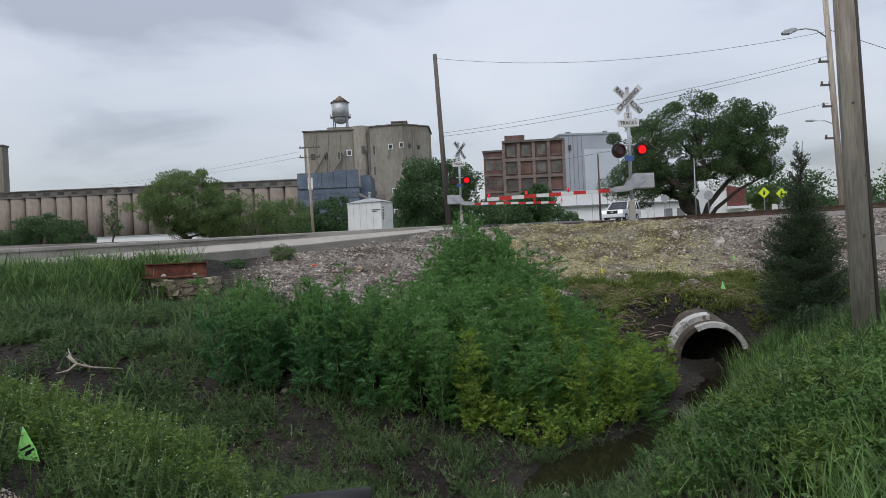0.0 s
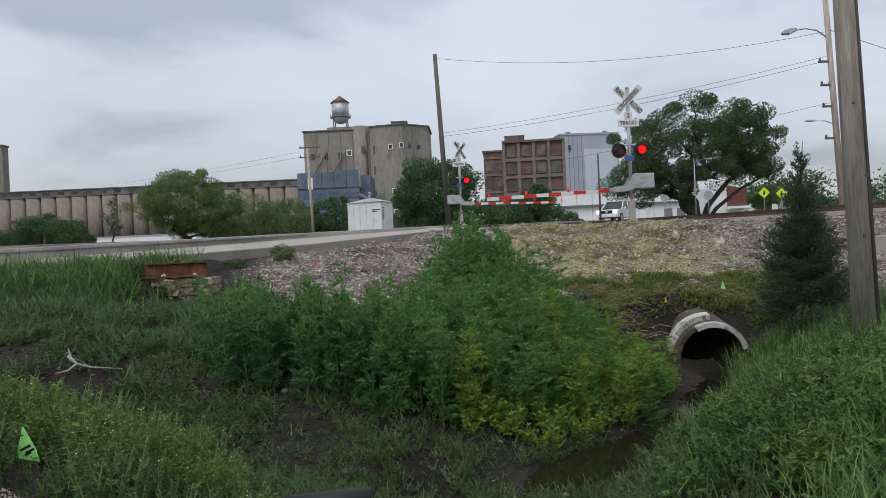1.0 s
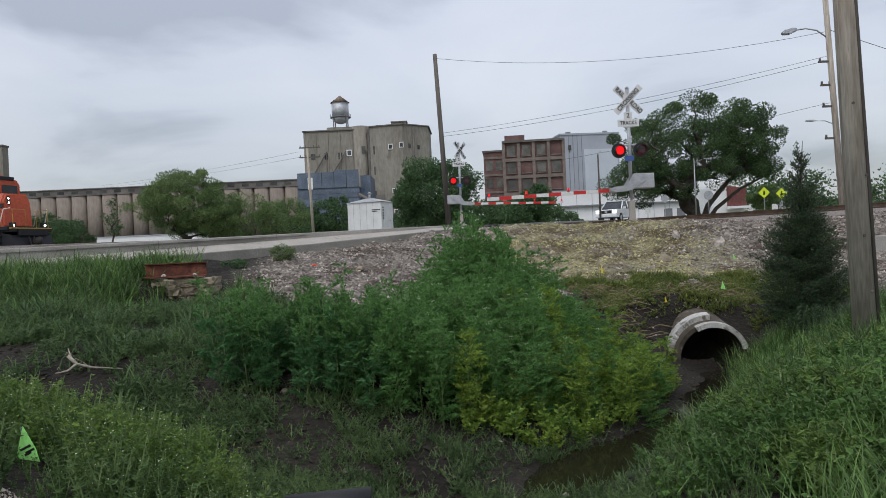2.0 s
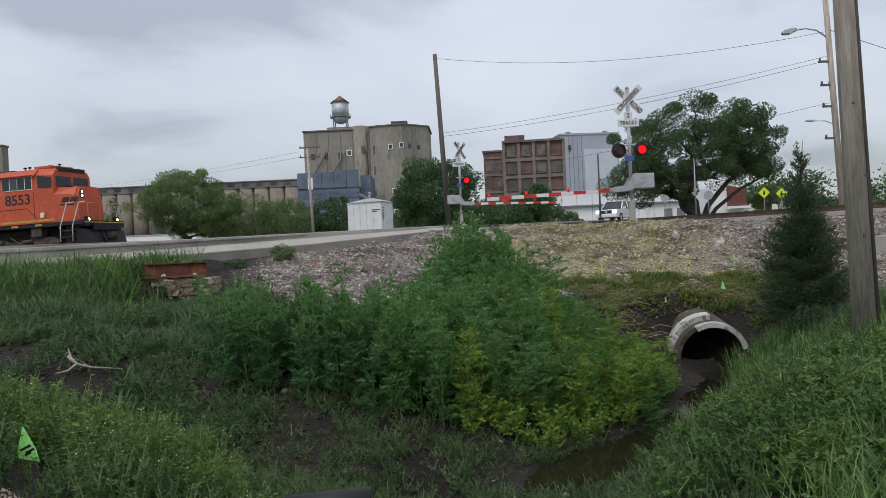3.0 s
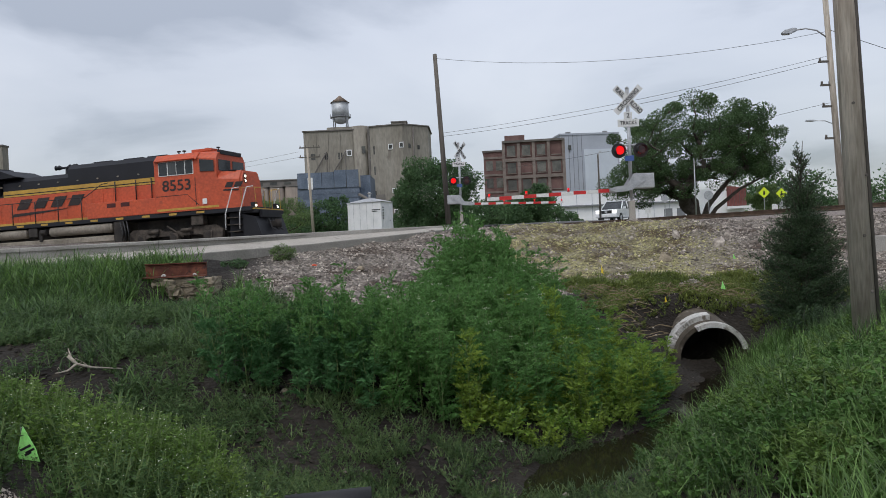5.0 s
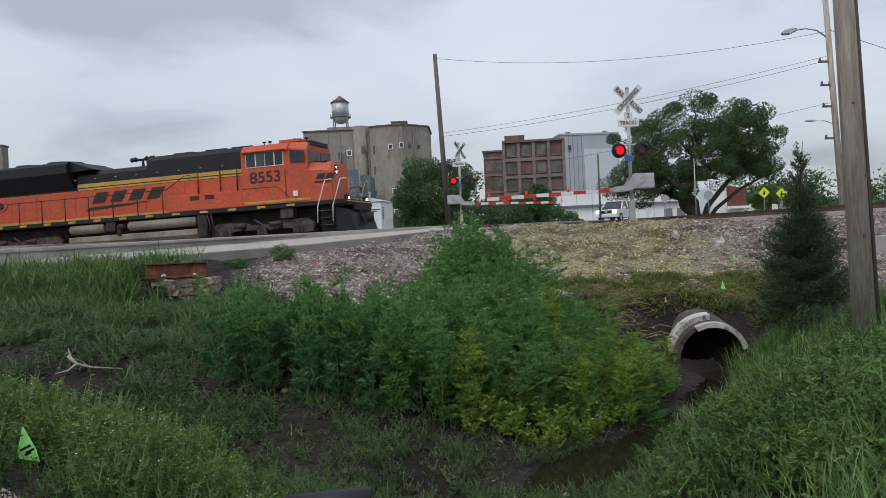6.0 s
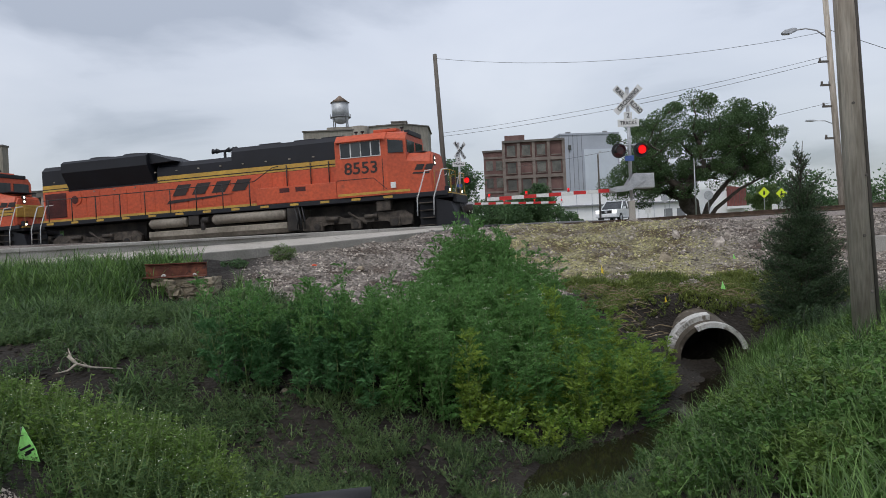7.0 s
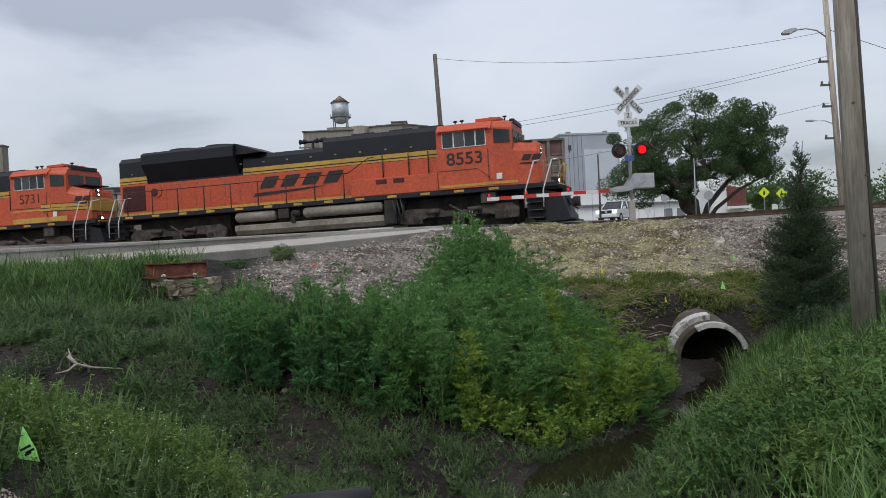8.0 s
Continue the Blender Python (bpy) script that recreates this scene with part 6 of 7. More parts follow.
# distant wood along the skyline
pts = []
for i in range(200):
    x = NR.uniform(55, 130)
    pts.append((x, NR.uniform(150, 165), 2.3 + NR.uniform(0, 1) ** 0.7 * (5.5 + 2.5 * math.sin(x * 0.21) + 1.5 * math.sin(x * 0.53))))
for i in range(160):
    x = NR.uniform(-30, 20)
    pts.append((x, NR.uniform(150, 160), 2.3 + NR.uniform(0, 1) * (2.5 + 1.2 * math.sin(x * 0.4))))
cen = np.repeat(np.array(pts), 70, axis=0) + NR.normal(size=(len(pts) * 70, 3)) * np.array([1.4, 1.2, 0.9])
v, f = leaf_quads(cen, NR.normal(size=cen.shape), NR.uniform(0.4, 0.9, len(cen)), 0.6)
stuff("far_wood", v, f, [M_BUSH], "hazy green trees along the far skyline", "trees")


def make_cedar():
    c = thing("cedar_tree", pose(6.32, 13.5, -2.55), "dense dark green cedar with a thin leader", "tree", "trees")
    bm = bmesh.new()
    tube(bm, [(0, 0, -0.2), (0.02, 0, 1.2), (0.0, 0.02, 2.4), (0.08, 0, 3.36)], 0.06, 8, 0.08)
    cen, way, size = [], [], []
    rng = random.Random(5)
    for i in range(360):
        h = 0.08 + 3.2 * (i / 360) ** 1.1
        if h < 2.3:
            reach = (0.52 + 0.26 * math.sin(min(1.0, h / 0.9) * math.pi / 2)) * (1.0 - 0.74 * max(0.0, (h - 0.75) / 1.55) ** 1.2)
            reach *= rng.uniform(0.72, 1.12)
        else:
            reach = 0.30 * (3.45 - h) / 1.1 * rng.uniform(0.4, 1.4)
            if rng.random() < 0.58:
                continue
        a = rng.uniform(0, 2 * math.pi)
        d = Vector((math.cos(a), math.sin(a), rng.uniform(0.2, 0.7) if h < 2.0 else rng.uniform(0.6, 1.3)))
        p0 = Vector((0, 0, h))
        tip = p0 + d * reach
        tube(bm, [p0, p0.lerp(tip, 0.55) + Vector((0, 0, -0.03)), tip], 0.012, 4, 0.4)
        n = int(290 * reach / 0.8) if h < 2.3 else int(64 * reach / 0.3)
        for k in range(n):
            t = 0.18 + 0.85 * rng.random()
            wide = 0.06 if h < 2.3 else 0.022
            q = p0.lerp(tip, t) + Vector((rng.gauss(0, wide), rng.gauss(0, wide), rng.gauss(0, 0.75 * wide)))
            cen.append(q); way.append(d * 0.8 + Vector((rng.gauss(0, 0.6), rng.gauss(0, 0.6), rng.gauss(0.35, 0.5)))); size.append(rng.uniform(0.04, 0.08))
    part("trunk", bm, M_BARK, c)
    v, f = leaf_quads(np.array(cen), np.array(way), np.array(size), 0.2)
    o = new("foliage", mesh_from("foliage", v, f, [M_CEDAR])); o.parent = c; o["kind"] = "stuff"


make_cedar()


# ---- tall feathery weeds of the ditch ----
def frond(rng, p0, d, length, cen, way, size):
    """A twice-divided leaf: side leaflets along side stalks along a bending midrib."""
    d = d.normalized()
    side = d.cross(Vector((0, 0, 1))).normalized()
    n = 5
    for i in range(1, n + 1):
        t = i / n
        p = p0 + d * length * t - Vector((0, 0, 0.32 * length * t * t))
        plen = length * 0.42 * math.sin(math.pi * (0.18 + 0.72 * t)) + 0.02
        for s in (-1, 1):
            w = (side * s + d * 0.65).normalized()
            m = 3
            for j in range(m):
                q = p + w * plen * (j + 0.5) / m - Vector((0, 0, 0.08 * plen * j / m))
                for s2 in ((-1, 1) if j < m - 1 else (0,)):
                    cen.append(q)
                    way.append(w + d * 0.5 * s2 + Vector((rng.gauss(0, 0.15), rng.gauss(0, 0.15), rng.gauss(-0.12, 0.2))))
                    size.append(plen * 0.52 * (1 - 0.45 * j / m))
    return p


def weed_parts(seed, h, umbels):
    rng = random.Random(seed)
    stem, flowers = bmesh.new(), bmesh.new()
    cen, way, size = [], [], []
    bend = Vector((rng.uniform(-0.1, 0.1), rng.uniform(-0.1, 0.1), 0))
    main = [Vector((0, 0, -0.1)), bend * 0.3 + Vector((0, 0, h * 0.35)), bend * 0.7 + Vector((0, 0, h * 0.7)), bend + Vector((0, 0, h))]
    shoots = [(main, 13, 0.30)]
    for i in range(5):
        t = 0.08 + 0.13 * i
        k = t * 3
        p = main[min(int(k), 2)].lerp(main[min(int(k), 2) + 1], k - min(int(k), 2))
        a = i * 2.2 + rng.uniform(-0.5, 0.5)
        ln = h * rng.uniform(0.32, 0.55)
        out = Vector((math.cos(a), math.sin(a), 0))
        shoots.append(([p, p + out * ln * 0.28 + Vector((0, 0, ln * 0.4)), p + out * ln * 0.42 + Vector((0, 0, ln))], 6, 0.24))
    for path, n, big in shoots:
        tube(stem, path, 0.009 if path is main else 0.005, 5, 0.35)
        m = len(path) - 1
        for i in range(n):
            t = 0.12 + 0.88 * (i + rng.random()) / n
            k = min(t, 0.999) * m
            p = path[int(k)].lerp(path[int(k) + 1], k - int(k))
            a = rng.uniform(0, 6.28)
            d = Vector((math.cos(a), math.sin(a), rng.uniform(0.2, 2.0)))
            frond(rng, p, d, big * (1.15 - 0.6 * t) * rng.uniform(0.7, 1.25), cen, way, size)
        tip = path[-1]
        for j in range(12):
            cen.append(tip - Vector((0, 0, rng.uniform(0, 0.09)))); way.append(Vector((rng.gauss(0, 0.8), rng.gauss(0, 0.8), rng.uniform(0.2, 1.2)))); size.append(rng.uniform(0.03, 0.075))
    for i in range(umbels):
        a = rng.uniform(0, 6.28)
        p = main[3] + Vector((math.cos(a) * 0.12, math.sin(a) * 0.12, rng.uniform(-0.2, 0.05))) * (1 if i else 0)
        for j in range(6):
            b = 6.28 * j / 6
            q = p + Vector((math.cos(b) * 0.025, math.sin(b) * 0.025, 0.03 + rng.uniform(0, 0.012)))
            bmesh.ops.create_icosphere(flowers, subdivisions=1, radius=rng.uniform(0.003, 0.006), matrix=Matrix.Translation(q))
    v, f = leaf_quads(np.array(cen), np.array(way), np.array(size), 0.40, 0.06)
    return stem, flowers, v, f


def make_weeds():
    protos = []
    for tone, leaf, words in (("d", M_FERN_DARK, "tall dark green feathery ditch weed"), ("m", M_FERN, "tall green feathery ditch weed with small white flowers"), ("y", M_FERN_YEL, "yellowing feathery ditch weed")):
        row = []
        for k in range(4):
            stem, fl, v, f = weed_parts(20 + k + ord(tone), 1.0, 3 if k < 2 else 0)
            w = thing("ditch_weed", pose(0, 0, 0), words, "weed", "ditch weeds")
            part("stem", stem, M_STEM, w)
            o = new("foliage", mesh_from("foliage", v, f, [leaf, M_FERN_YEL if tone == "y" else M_TIP], (v[::4, 2] > 0.70 + 0.22 * NR.random(len(f))).astype(int))); o.parent = w; o["kind"] = "stuff"
            if tone == "m" and k < 2:
                o = part("bloom", fl, M_BLOOM, w); o["kind"] = "stuff"
            else:
                fl.free()
            row.append(w)
        protos.append(row)
    rng = random.Random(21)
    places = []

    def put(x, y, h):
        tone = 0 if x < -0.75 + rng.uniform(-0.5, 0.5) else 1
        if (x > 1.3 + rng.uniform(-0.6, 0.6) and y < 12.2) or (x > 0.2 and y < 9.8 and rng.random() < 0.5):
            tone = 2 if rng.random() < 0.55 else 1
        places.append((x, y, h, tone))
    # a thick belt along the water, drawn in to a peak up the bank
    for i in range(9000):
        if len(places) >= 260:
            break
        x, y = rng.uniform(-3.2, 3.6), rng.uniform(8.6, 15.6)
        left = -2.75 + 0.3 * (y - 9) if y < 10.7 else -0.9 + 0.22 * (y - 10.7)
        right = 2.4 + 0.35 * (y - 9) if y < 12 else 3.4 - 0.62 * (y - 12)
        front = 8.75 + 0.16 * abs(x + 0.6) + (0.45 if x > 1.2 else 0)
        if not (left < x < right and y > front) or any((x - q[0]) ** 2 + (y - q[1]) ** 2 < 0.034 for q in places):
            continue
        h = (1.25 - 0.28 * max(0, y - 9) + 0.3 * (rng.random() - 0.5)) if x < -0.5 else 0.82 + 0.4 * rng.random()
        h *= rng.choice((0.75, 0.85, 0.95, 1.0, 1.15))
        h += 0.88 * math.exp(-((x - 0.62) ** 2 / 0.7 + (y - 14.0) ** 2 / 1.6))
        h -= 0.45 * min(1, max(0, (x - 1.3) / 1.6))
        put(x, y, max(0.5, h))
    # slender shoots that stand out above the mass
    shoots = len(places)
    for x, y, h in [(p[0] + rng.uniform(-0.15, 0.15), p[1] + rng.uniform(-0.1, 0.1), p[2]) for p in rng.sample(places, 80) if p[0] < 2.4 and p[1] < 12.4]:
        put(x, y, h * (rng.uniform(1.12, 1.30) if x < -0.5 else rng.uniform(0.9, 1.02)))
    used = set()
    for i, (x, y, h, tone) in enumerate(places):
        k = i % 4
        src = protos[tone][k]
        m = pose(x, y, rise(x, y) - 0.03, rng.uniform(-7, 7), rng.uniform(-7, 7), rng.uniform(0, 360))
        if (tone, k) not in used:
            used.add((tone, k))
            src.matrix_basis, ob = m, src
        else:
            ob = copy_thing(src, m)
        wide = 0.42 + 0.1 * h if i >= shoots else 0.55 + 0.28 * h
        ob.scale = (wide, wide, h)


make_weeds()


# ---- grasses and low weeds ----
def scatter(n, box_, keep):
    x, y = NR.uniform(box_[0], box_[1], n), NR.uniform(box_[2], box_[3], n)
    k = keep(x, y)
    return x[k], y[k]


def bank_left(x, y):
    dd, _, sd = near_line(x, y, DITCH)
    dk, _, sk = near_line(x, y, CREST)
    return (sd < 0) & (sk < 0) & (dk > 0.15) & (x < -3.0 - 0.28 * (y - 16) * (y > 16) - 1.2 * smooth(14, 18, y)) & (NR.random(len(x)) < 0.35 + 0.65 * smooth(1.2, 2.5, dd)) & ~((x > -7.0) & (x < -5.0) & (y > 14.9))


def hollow(x, y):
    """Bare muddy hollows in the bank."""
    return (((x + 4.75) / 0.75) ** 2 + ((y - 9.35) / 0.45) ** 2 < 1) | (((x + 2.75) / 0.28) ** 2 + ((y - 9.3) / 0.8) ** 2 < 1) | (((x + 5.9) / 0.4) ** 2 + ((y - 10.2) / 0.6) ** 2 < 1)


def clumpy(x, y, s, cut):
    return np.array([noise.noise(Vector((a * s, b * s, 9.1))) for a, b in zip(x, y)]) > cut


x, y = scatter(52000, (-13, -2.6, 8.0, 21.0), bank_left)
k = (clumpy(x, y, 0.9, -0.02) | ((y > 15.0) & clumpy(x, y, 0.9, -0.4))) & ~hollow(x, y)
x, y = x[k], y[k]
p = on_ground(x, y)
tall = 0.24 + 0.24 * NR.random(len(x)) + 0.26 * smooth(14.5, 18, y)
v, f = blades(p, tall * NR.uniform(0.8, 1.35, len(x)), 0.019, 1.3)
stuff("bank_grass", v, f, [M_GRASS, M_GRASS_DK], "long green grass drooping over the ditch bank", "grass", np.tile((NR.random(len(x)) < 0.45 + 0.4 * smooth(15.5, 12, y)).astype(int), 3))


x, y = scatter(1700, (-10.5, -6.3, 16.0, 20.5), lambda x, y: (near_line(x, y, CREST)[2] < 0) & (near_line(x, y, CREST)[0] > 0.3) & clumpy(x, y, 0.8, -0.1))
v, f = blades(on_ground(x, y), 0.5 + 0.4 * NR.random(len(x)), 0.026, 1.1)
stuff("tall_grass", v, f, [M_GRASS], "taller grass tufts along the top of the bank", "grass")


def bank_right(x, y):
    dd, _, sd = near_line(x, y, DITCH)
    return (sd > 0) & (dd > 0.75) & (x > 0.8 + 0.17 * y + 0.3 * np.sin(3 * y) + 0.35 * NR.random(len(x))) & (y < 13.6) & (x < 9.5)


x, y = scatter(50000, (0.9, 9.5, 3.0, 13.6), bank_right)
k = clumpy(x, y, 0.8, -0.2) & ((y > 7.6) | (NR.random(len(x)) < 0.5))
x, y = x[k], y[k]
p = on_ground(x, y)
v, f = blades(p, 0.22 + 0.32 * NR.random(len(x)), 0.009, 0.7)
tone = np.array([noise.noise(Vector((a * 0.9, b * 0.9, 2.2))) for a, b in zip(x, y)]) + 0.5 * (NR.random(len(x)) - 0.5)
stuff("bank_grass", v, f, [M_GRASS, M_GRASS_DK], "lush green grass on the bank by the pole", "grass", np.tile((tone > 0.0).astype(int), 3))

x, y = scatter(5200, (2.3, 4.8, 8.0, 12.6), lambda x, y: (near_line(x, y, DITCH)[2] > 0) & (near_line(x, y, DITCH)[0] > 0.55) & (near_line(x, y, DITCH)[0] < 1.7) & clumpy(x, y, 1.1, -0.1))
v, f = blades(on_ground(x, y), 0.30 + 0.40 * NR.random(len(x)), 0.012, 0.8)
stuff("tall_grass", v, f, [M_GRASS], "tall arching grass along the ditch edge by the culvert", "grass")

x, y = scatter(90000, (2.2, 9.6, 14.6, 21.5), lambda x, y: ((((x - 4.3) / 1.45) ** 2 + ((y - 18.6) / 1.6) ** 2 < 1) | (((x - 6.6) / 2.2) ** 2 + ((y - 17.2) / 2.0) ** 2 < 1) | ((((x - 5.3) / 1.2) ** 2 + ((y - 16.0) / 1.0) ** 2 < 1) & (NR.random(len(x)) < 0.5))) & clumpy(x, y, 1.3, 0.04))
v, f = blades(on_ground(x, y), 0.09 + 0.16 * NR.random(len(x)), 0.018, 1.0)
stuff("olive_grass", v, f, [M_GRASS_OLD], "short olive grass patches above the culvert", "grass")

x, y = scatter(6500, (-0.5, 4.4, 6.6, 11.8), lambda x, y: (near_line(x, y, DITCH)[0] < 1.35) & (near_line(x, y, DITCH)[0] > 0.4) & (x > 0.0) & clumpy(x, y, 1.6, 0.0))
v, f = blades(on_ground(x, y), 0.10 + 0.26 * NR.random(len(x)) ** 2, 0.010, 0.9)
stuff("water_grass", v, f, [M_BANKWEED], "yellow-green reeds at the water's edge", "grass")


def low_weed(seed, h, n_leaf, leaf, bloom, spread=0.12, aspect=0.4):
    """A small upright weed: a few stalks set with leaves, some with white specks on top."""
    rng = random.Random(seed)
    cen, way, size, bl = [], [], [], []
    sv, sf = [], []
    for s in range(4):
        a = rng.uniform(0, 6.28)
        top = Vector((math.cos(a) * spread, math.sin(a) * spread, h * rng.uniform(0.7, 1.1)))
        for i in range(n_leaf):
            t = 0.15 + 0.85 * rng.random()
            cen.append(top * t); b = rng.uniform(0, 6.28)
            way.append(Vector((math.cos(b), math.sin(b), rng.uniform(-0.1, 0.8)))); size.append(leaf * rng.uniform(0.6, 1.2) * (1.15 - 0.5 * t))
        w = 0.003
        o = len(sv)
        sv += [(-w, 0, 0), (w, 0, 0), (top.x + w, top.y, top.z), (top.x - w, top.y, top.z)]
        sf.append([o, o + 1, o + 2, o + 3])
        for i in range(bloom):
            bl.append(top + Vector((rng.gauss(0, 0.018), rng.gauss(0, 0.018), rng.uniform(0, 0.03))))
    v, f = leaf_quads(np.array(cen), np.array(way), np.array(size), aspect)
    vs, fs, ms = [v], f.tolist(), [0] * len(f)
    off = len(v)
    vs.append(np.array(sv)); fs += [[i + off for i in q] for q in sf]; ms += [1] * len(sf); off += len(sv)
    if bl:
        bv, bf = leaf_quads(np.array(bl), NR.normal(size=(len(bl), 3)), np.full(len(bl), 0.011), 0.9)
        vs.append(bv); fs += (bf + off).tolist(); ms += [2] * len(bf)
    return np.concatenate(vs), fs, ms


def plant_out(name, variants, xs, ys, lo, hi, mats_, label):
    z = on_ground(xs, ys, 0.01)[:, 2]
    pl = [(a, b, c, NR.uniform(0, 6.28), NR.uniform(lo, hi)) for a, b, c in zip(xs, ys, z)]
    v, f, m = join_copies(variants, pl)
    stuff(name, v, f, mats_, label, "weeds", m)


def near_left(x, y):
    dd, _, sd = near_line(x, y, DITCH)
    return ((sd > 0) & (dd > 0.25) & (x < -1.2 - 0.5 * (y - 4.8)) & (y > 3.8 - 0.12 * x + 0.05 * np.sin(5 * x)) & ~((np.abs(x + 0.553 * y) < 0.15) & (y < 4.72))) & (NR.random(len(x)) < 0.9)


VAR = [low_weed(60 + i, 0.36, 21, 0.05, 1 if i < 3 else 0, 0.10) for i in range(6)]
x, y = scatter(4000, (-7.5, -0.4, 3.5, 8.4), near_left)
k = (y + 0.25 * NR.normal(size=len(x)) + 0.3 * np.sin(2.1 * x)) < 4.85
plant_out("flowering_weeds", VAR, x[~k], y[~k], 0.6, 1.25, [M_WEED, M_STEM, M_BLOOM], "pale green low weeds with tiny white flowers")
plant_out("flowering_weeds", VAR, x[k], y[k], 0.55, 1.2, [M_NEARWEED, M_STEM, M_BLOOM], "darker green low weeds with tiny white flowers")

x, y = scatter(260, (-3.0, -1.6, 4.0, 5.0), lambda x, y: (np.abs(x + 0.553 * y) < 0.2) & (y < 4.9))
plant_out("low_weeds", VAR, x, y, 0.22, 0.36, [M_BROAD, M_STEM, M_BLOOM], "small dark green weeds under the survey flag")

VAR = [low_weed(80 + i, 0.22, 12, 0.065, 0, 0.14) for i in range(5)]
x, y = scatter(3600, (-10, 0.5, 7.4, 16.0), lambda x, y: (near_line(x, y, DITCH)[2] < 0) & (near_line(x, y, DITCH)[0] > 0.3) & (x < -1.9 + 0.1 * (y - 9)))
k = clumpy(x, y, 0.75, -0.2) & ~hollow(x, y) & ~((x > -7.2) & (x < -4.8) & (y > 14.8))
plant_out("bank_weeds", VAR, x[k], y[k], 0.6, 1.3, [M_BANKWEED, M_STEM, M_BLOOM], "dark green low weeds on the muddy bank")

VAR = [low_weed(100 + i, 0.24, 12, 0.072, 1 if i < 1 else 0, 0.15, 0.6) for i in range(6)]
x, y = scatter(7500, (0.9, 8.5, 2.8, 11.5), bank_right)
k = clumpy(x, y, 0.7, -0.22) & ((y < 8.2) | (NR.random(len(x)) < 0.3))
x, y = x[k], y[k]
k = clumpy(x, y, 0.9, 0.12) & (x > 1.2 + 0.2 * y)
plant_out("broadleaf_weeds", VAR, x[~k], y[~k], 0.55, 1.25, [M_BROAD, M_STEM, M_BLOOM], "bright green broad-leaved weeds on the bank")
plant_out("broadleaf_weeds", [low_weed(190 + i, 0.26, 15, 0.070, 0, 0.16, 0.5) for i in range(5)], x[k], y[k], 0.6, 1.3, [M_BROADYEL, M_STEM, M_BLOOM], "yellow-green larger-leaved weeds on the bank")
x, y = scatter(620, (1.7, 3.4, 3.3, 4.9), lambda x, y: (x > 0.46 * y) & clumpy(x, y, 1.5, -0.1))
v, f = blades(on_ground(x, y), 0.34 + 0.3 * NR.random(len(x)), 0.010, 0.6)
stuff("tall_grass", v, f, [M_GRASS], "tall arching grass blades close by on the bank", "grass")

x, y = scatter(5600, (-4.0, 3.4, 4.6, 9.3), lambda x, y: (lie(x, y) > -3.27) & (((x - 1.5) / 0.75) ** 2 + ((y - 7.8) / 0.8) ** 2 > 1) & (x < 1.2 + 0.17 * y))
k = clumpy(x, y, 1.4, 0.05) | ((x < 0.3) & clumpy(x, y, 1.4, -0.04))
k = k | (NR.random(len(x)) < np.where(x < 0.6, 0.14, 0.08))
x, y = x[k], y[k]
plant_out("mud_weeds", [low_weed(140 + i, 0.2, 9, 0.045, 0, 0.12, 0.4) for i in range(5)], x, y, 0.4, 1.1, [M_GRASS_DK, M_STEM, M_BLOOM], "small weeds scattered over the mud")

x, y = scatter(3000, (-4.5, 3.0, 4.8, 10.5), lambda x, y: (lie(x, y) > -3.24) & ~hollow(x, y) & (x < 0.9 + 0.17 * y))
plant_out("mud_seedlings", [low_weed(170 + i, 0.14, 6, 0.04, 0, 0.1, 0.5) for i in range(4)], x, y, 0.3, 0.9, [M_GRASS_DK, M_STEM, M_BLOOM], "tiny dark green seedlings over the mud")

x, y = scatter(800, (0.2, 4.2, 8.8, 12.2), lambda x, y: (near_line(x, y, DITCH)[2] < 0) & (near_line(x, y, DITCH)[0] > 0.45) & (near_line(x, y, DITCH)[0] < 1.9))
plant_out("yellow_weeds", [low_weed(120 + i, 0.34, 18, 0.085, 0, 0.15, 0.5) for i in range(5)], x, y, 0.6, 1.3, [M_FERN_YEL, M_STEM, M_BLOOM], "yellow-green leafy weeds by the water")


# ---- water, culvert, stones ----
def make_water():
    m = bpy.data.materials.new("dark_ditch_water")
    m.use_nodes = True
    b = m.node_tree.nodes["Principled BSDF"]
    b.inputs["Base Color"].default_value, b.inputs["Roughness"].default_value = (0.018, 0.015, 0.010, 1), 0.08
    t, bp = m.node_tree.nodes.new("ShaderNodeTexNoise"), m.node_tree.nodes.new("ShaderNodeBump")
    t.inputs["Scale"].default_value, bp.inputs["Strength"].default_value, bp.inputs["Distance"].default_value = 5.0, 0.12, 0.02
    m.node_tree.links.new(t.outputs["Fac"], bp.inputs["Height"]); m.node_tree.links.new(bp.outputs[0], b.inputs["Normal"])
    bm = bmesh.new()
    prev = None
    for (x, y, z), w in zip([(4.9, 14.6, 0), (4.3, 12.8, 0), (3.4, 11.0, 0), (2.6, 9.8, 0), (1.9, 8.6, 0), (1.2, 7.6, 0), (0.4, 6.9, 0)], (0.35, 0.3, 0.4, 0.6, 1.1, 1.1, 0.5)):
        cur = [bm.verts.new((x - w, y + w * 0.7, -3.225)), bm.verts.new((x + w, y - w * 0.7, -3.225))]
        if prev:
            bm.faces.new((prev[0], prev[1], cur[1], cur[0]))
        prev = cur
    tagged(part("ditch_water", bm, m), "shallow dark water standing in the ditch", "water", kind="structure")


make_water()
M_PIPE = mat("muddy_pipe", (0.055, 0.045, 0.033), (0.12, 0.10, 0.075), 3.0, 0.95, 0.5, 18.0, third=((0.24, 0.22, 0.19), 5.0, 0.62))
M_PIPEWHITE = mat("whitewashed_concrete", (0.42, 0.41, 0.38), (0.60, 0.59, 0.56), 4.0, 0.9, 0.4, 25.0, third=((0.16, 0.14, 0.11), 5.0, 0.57))


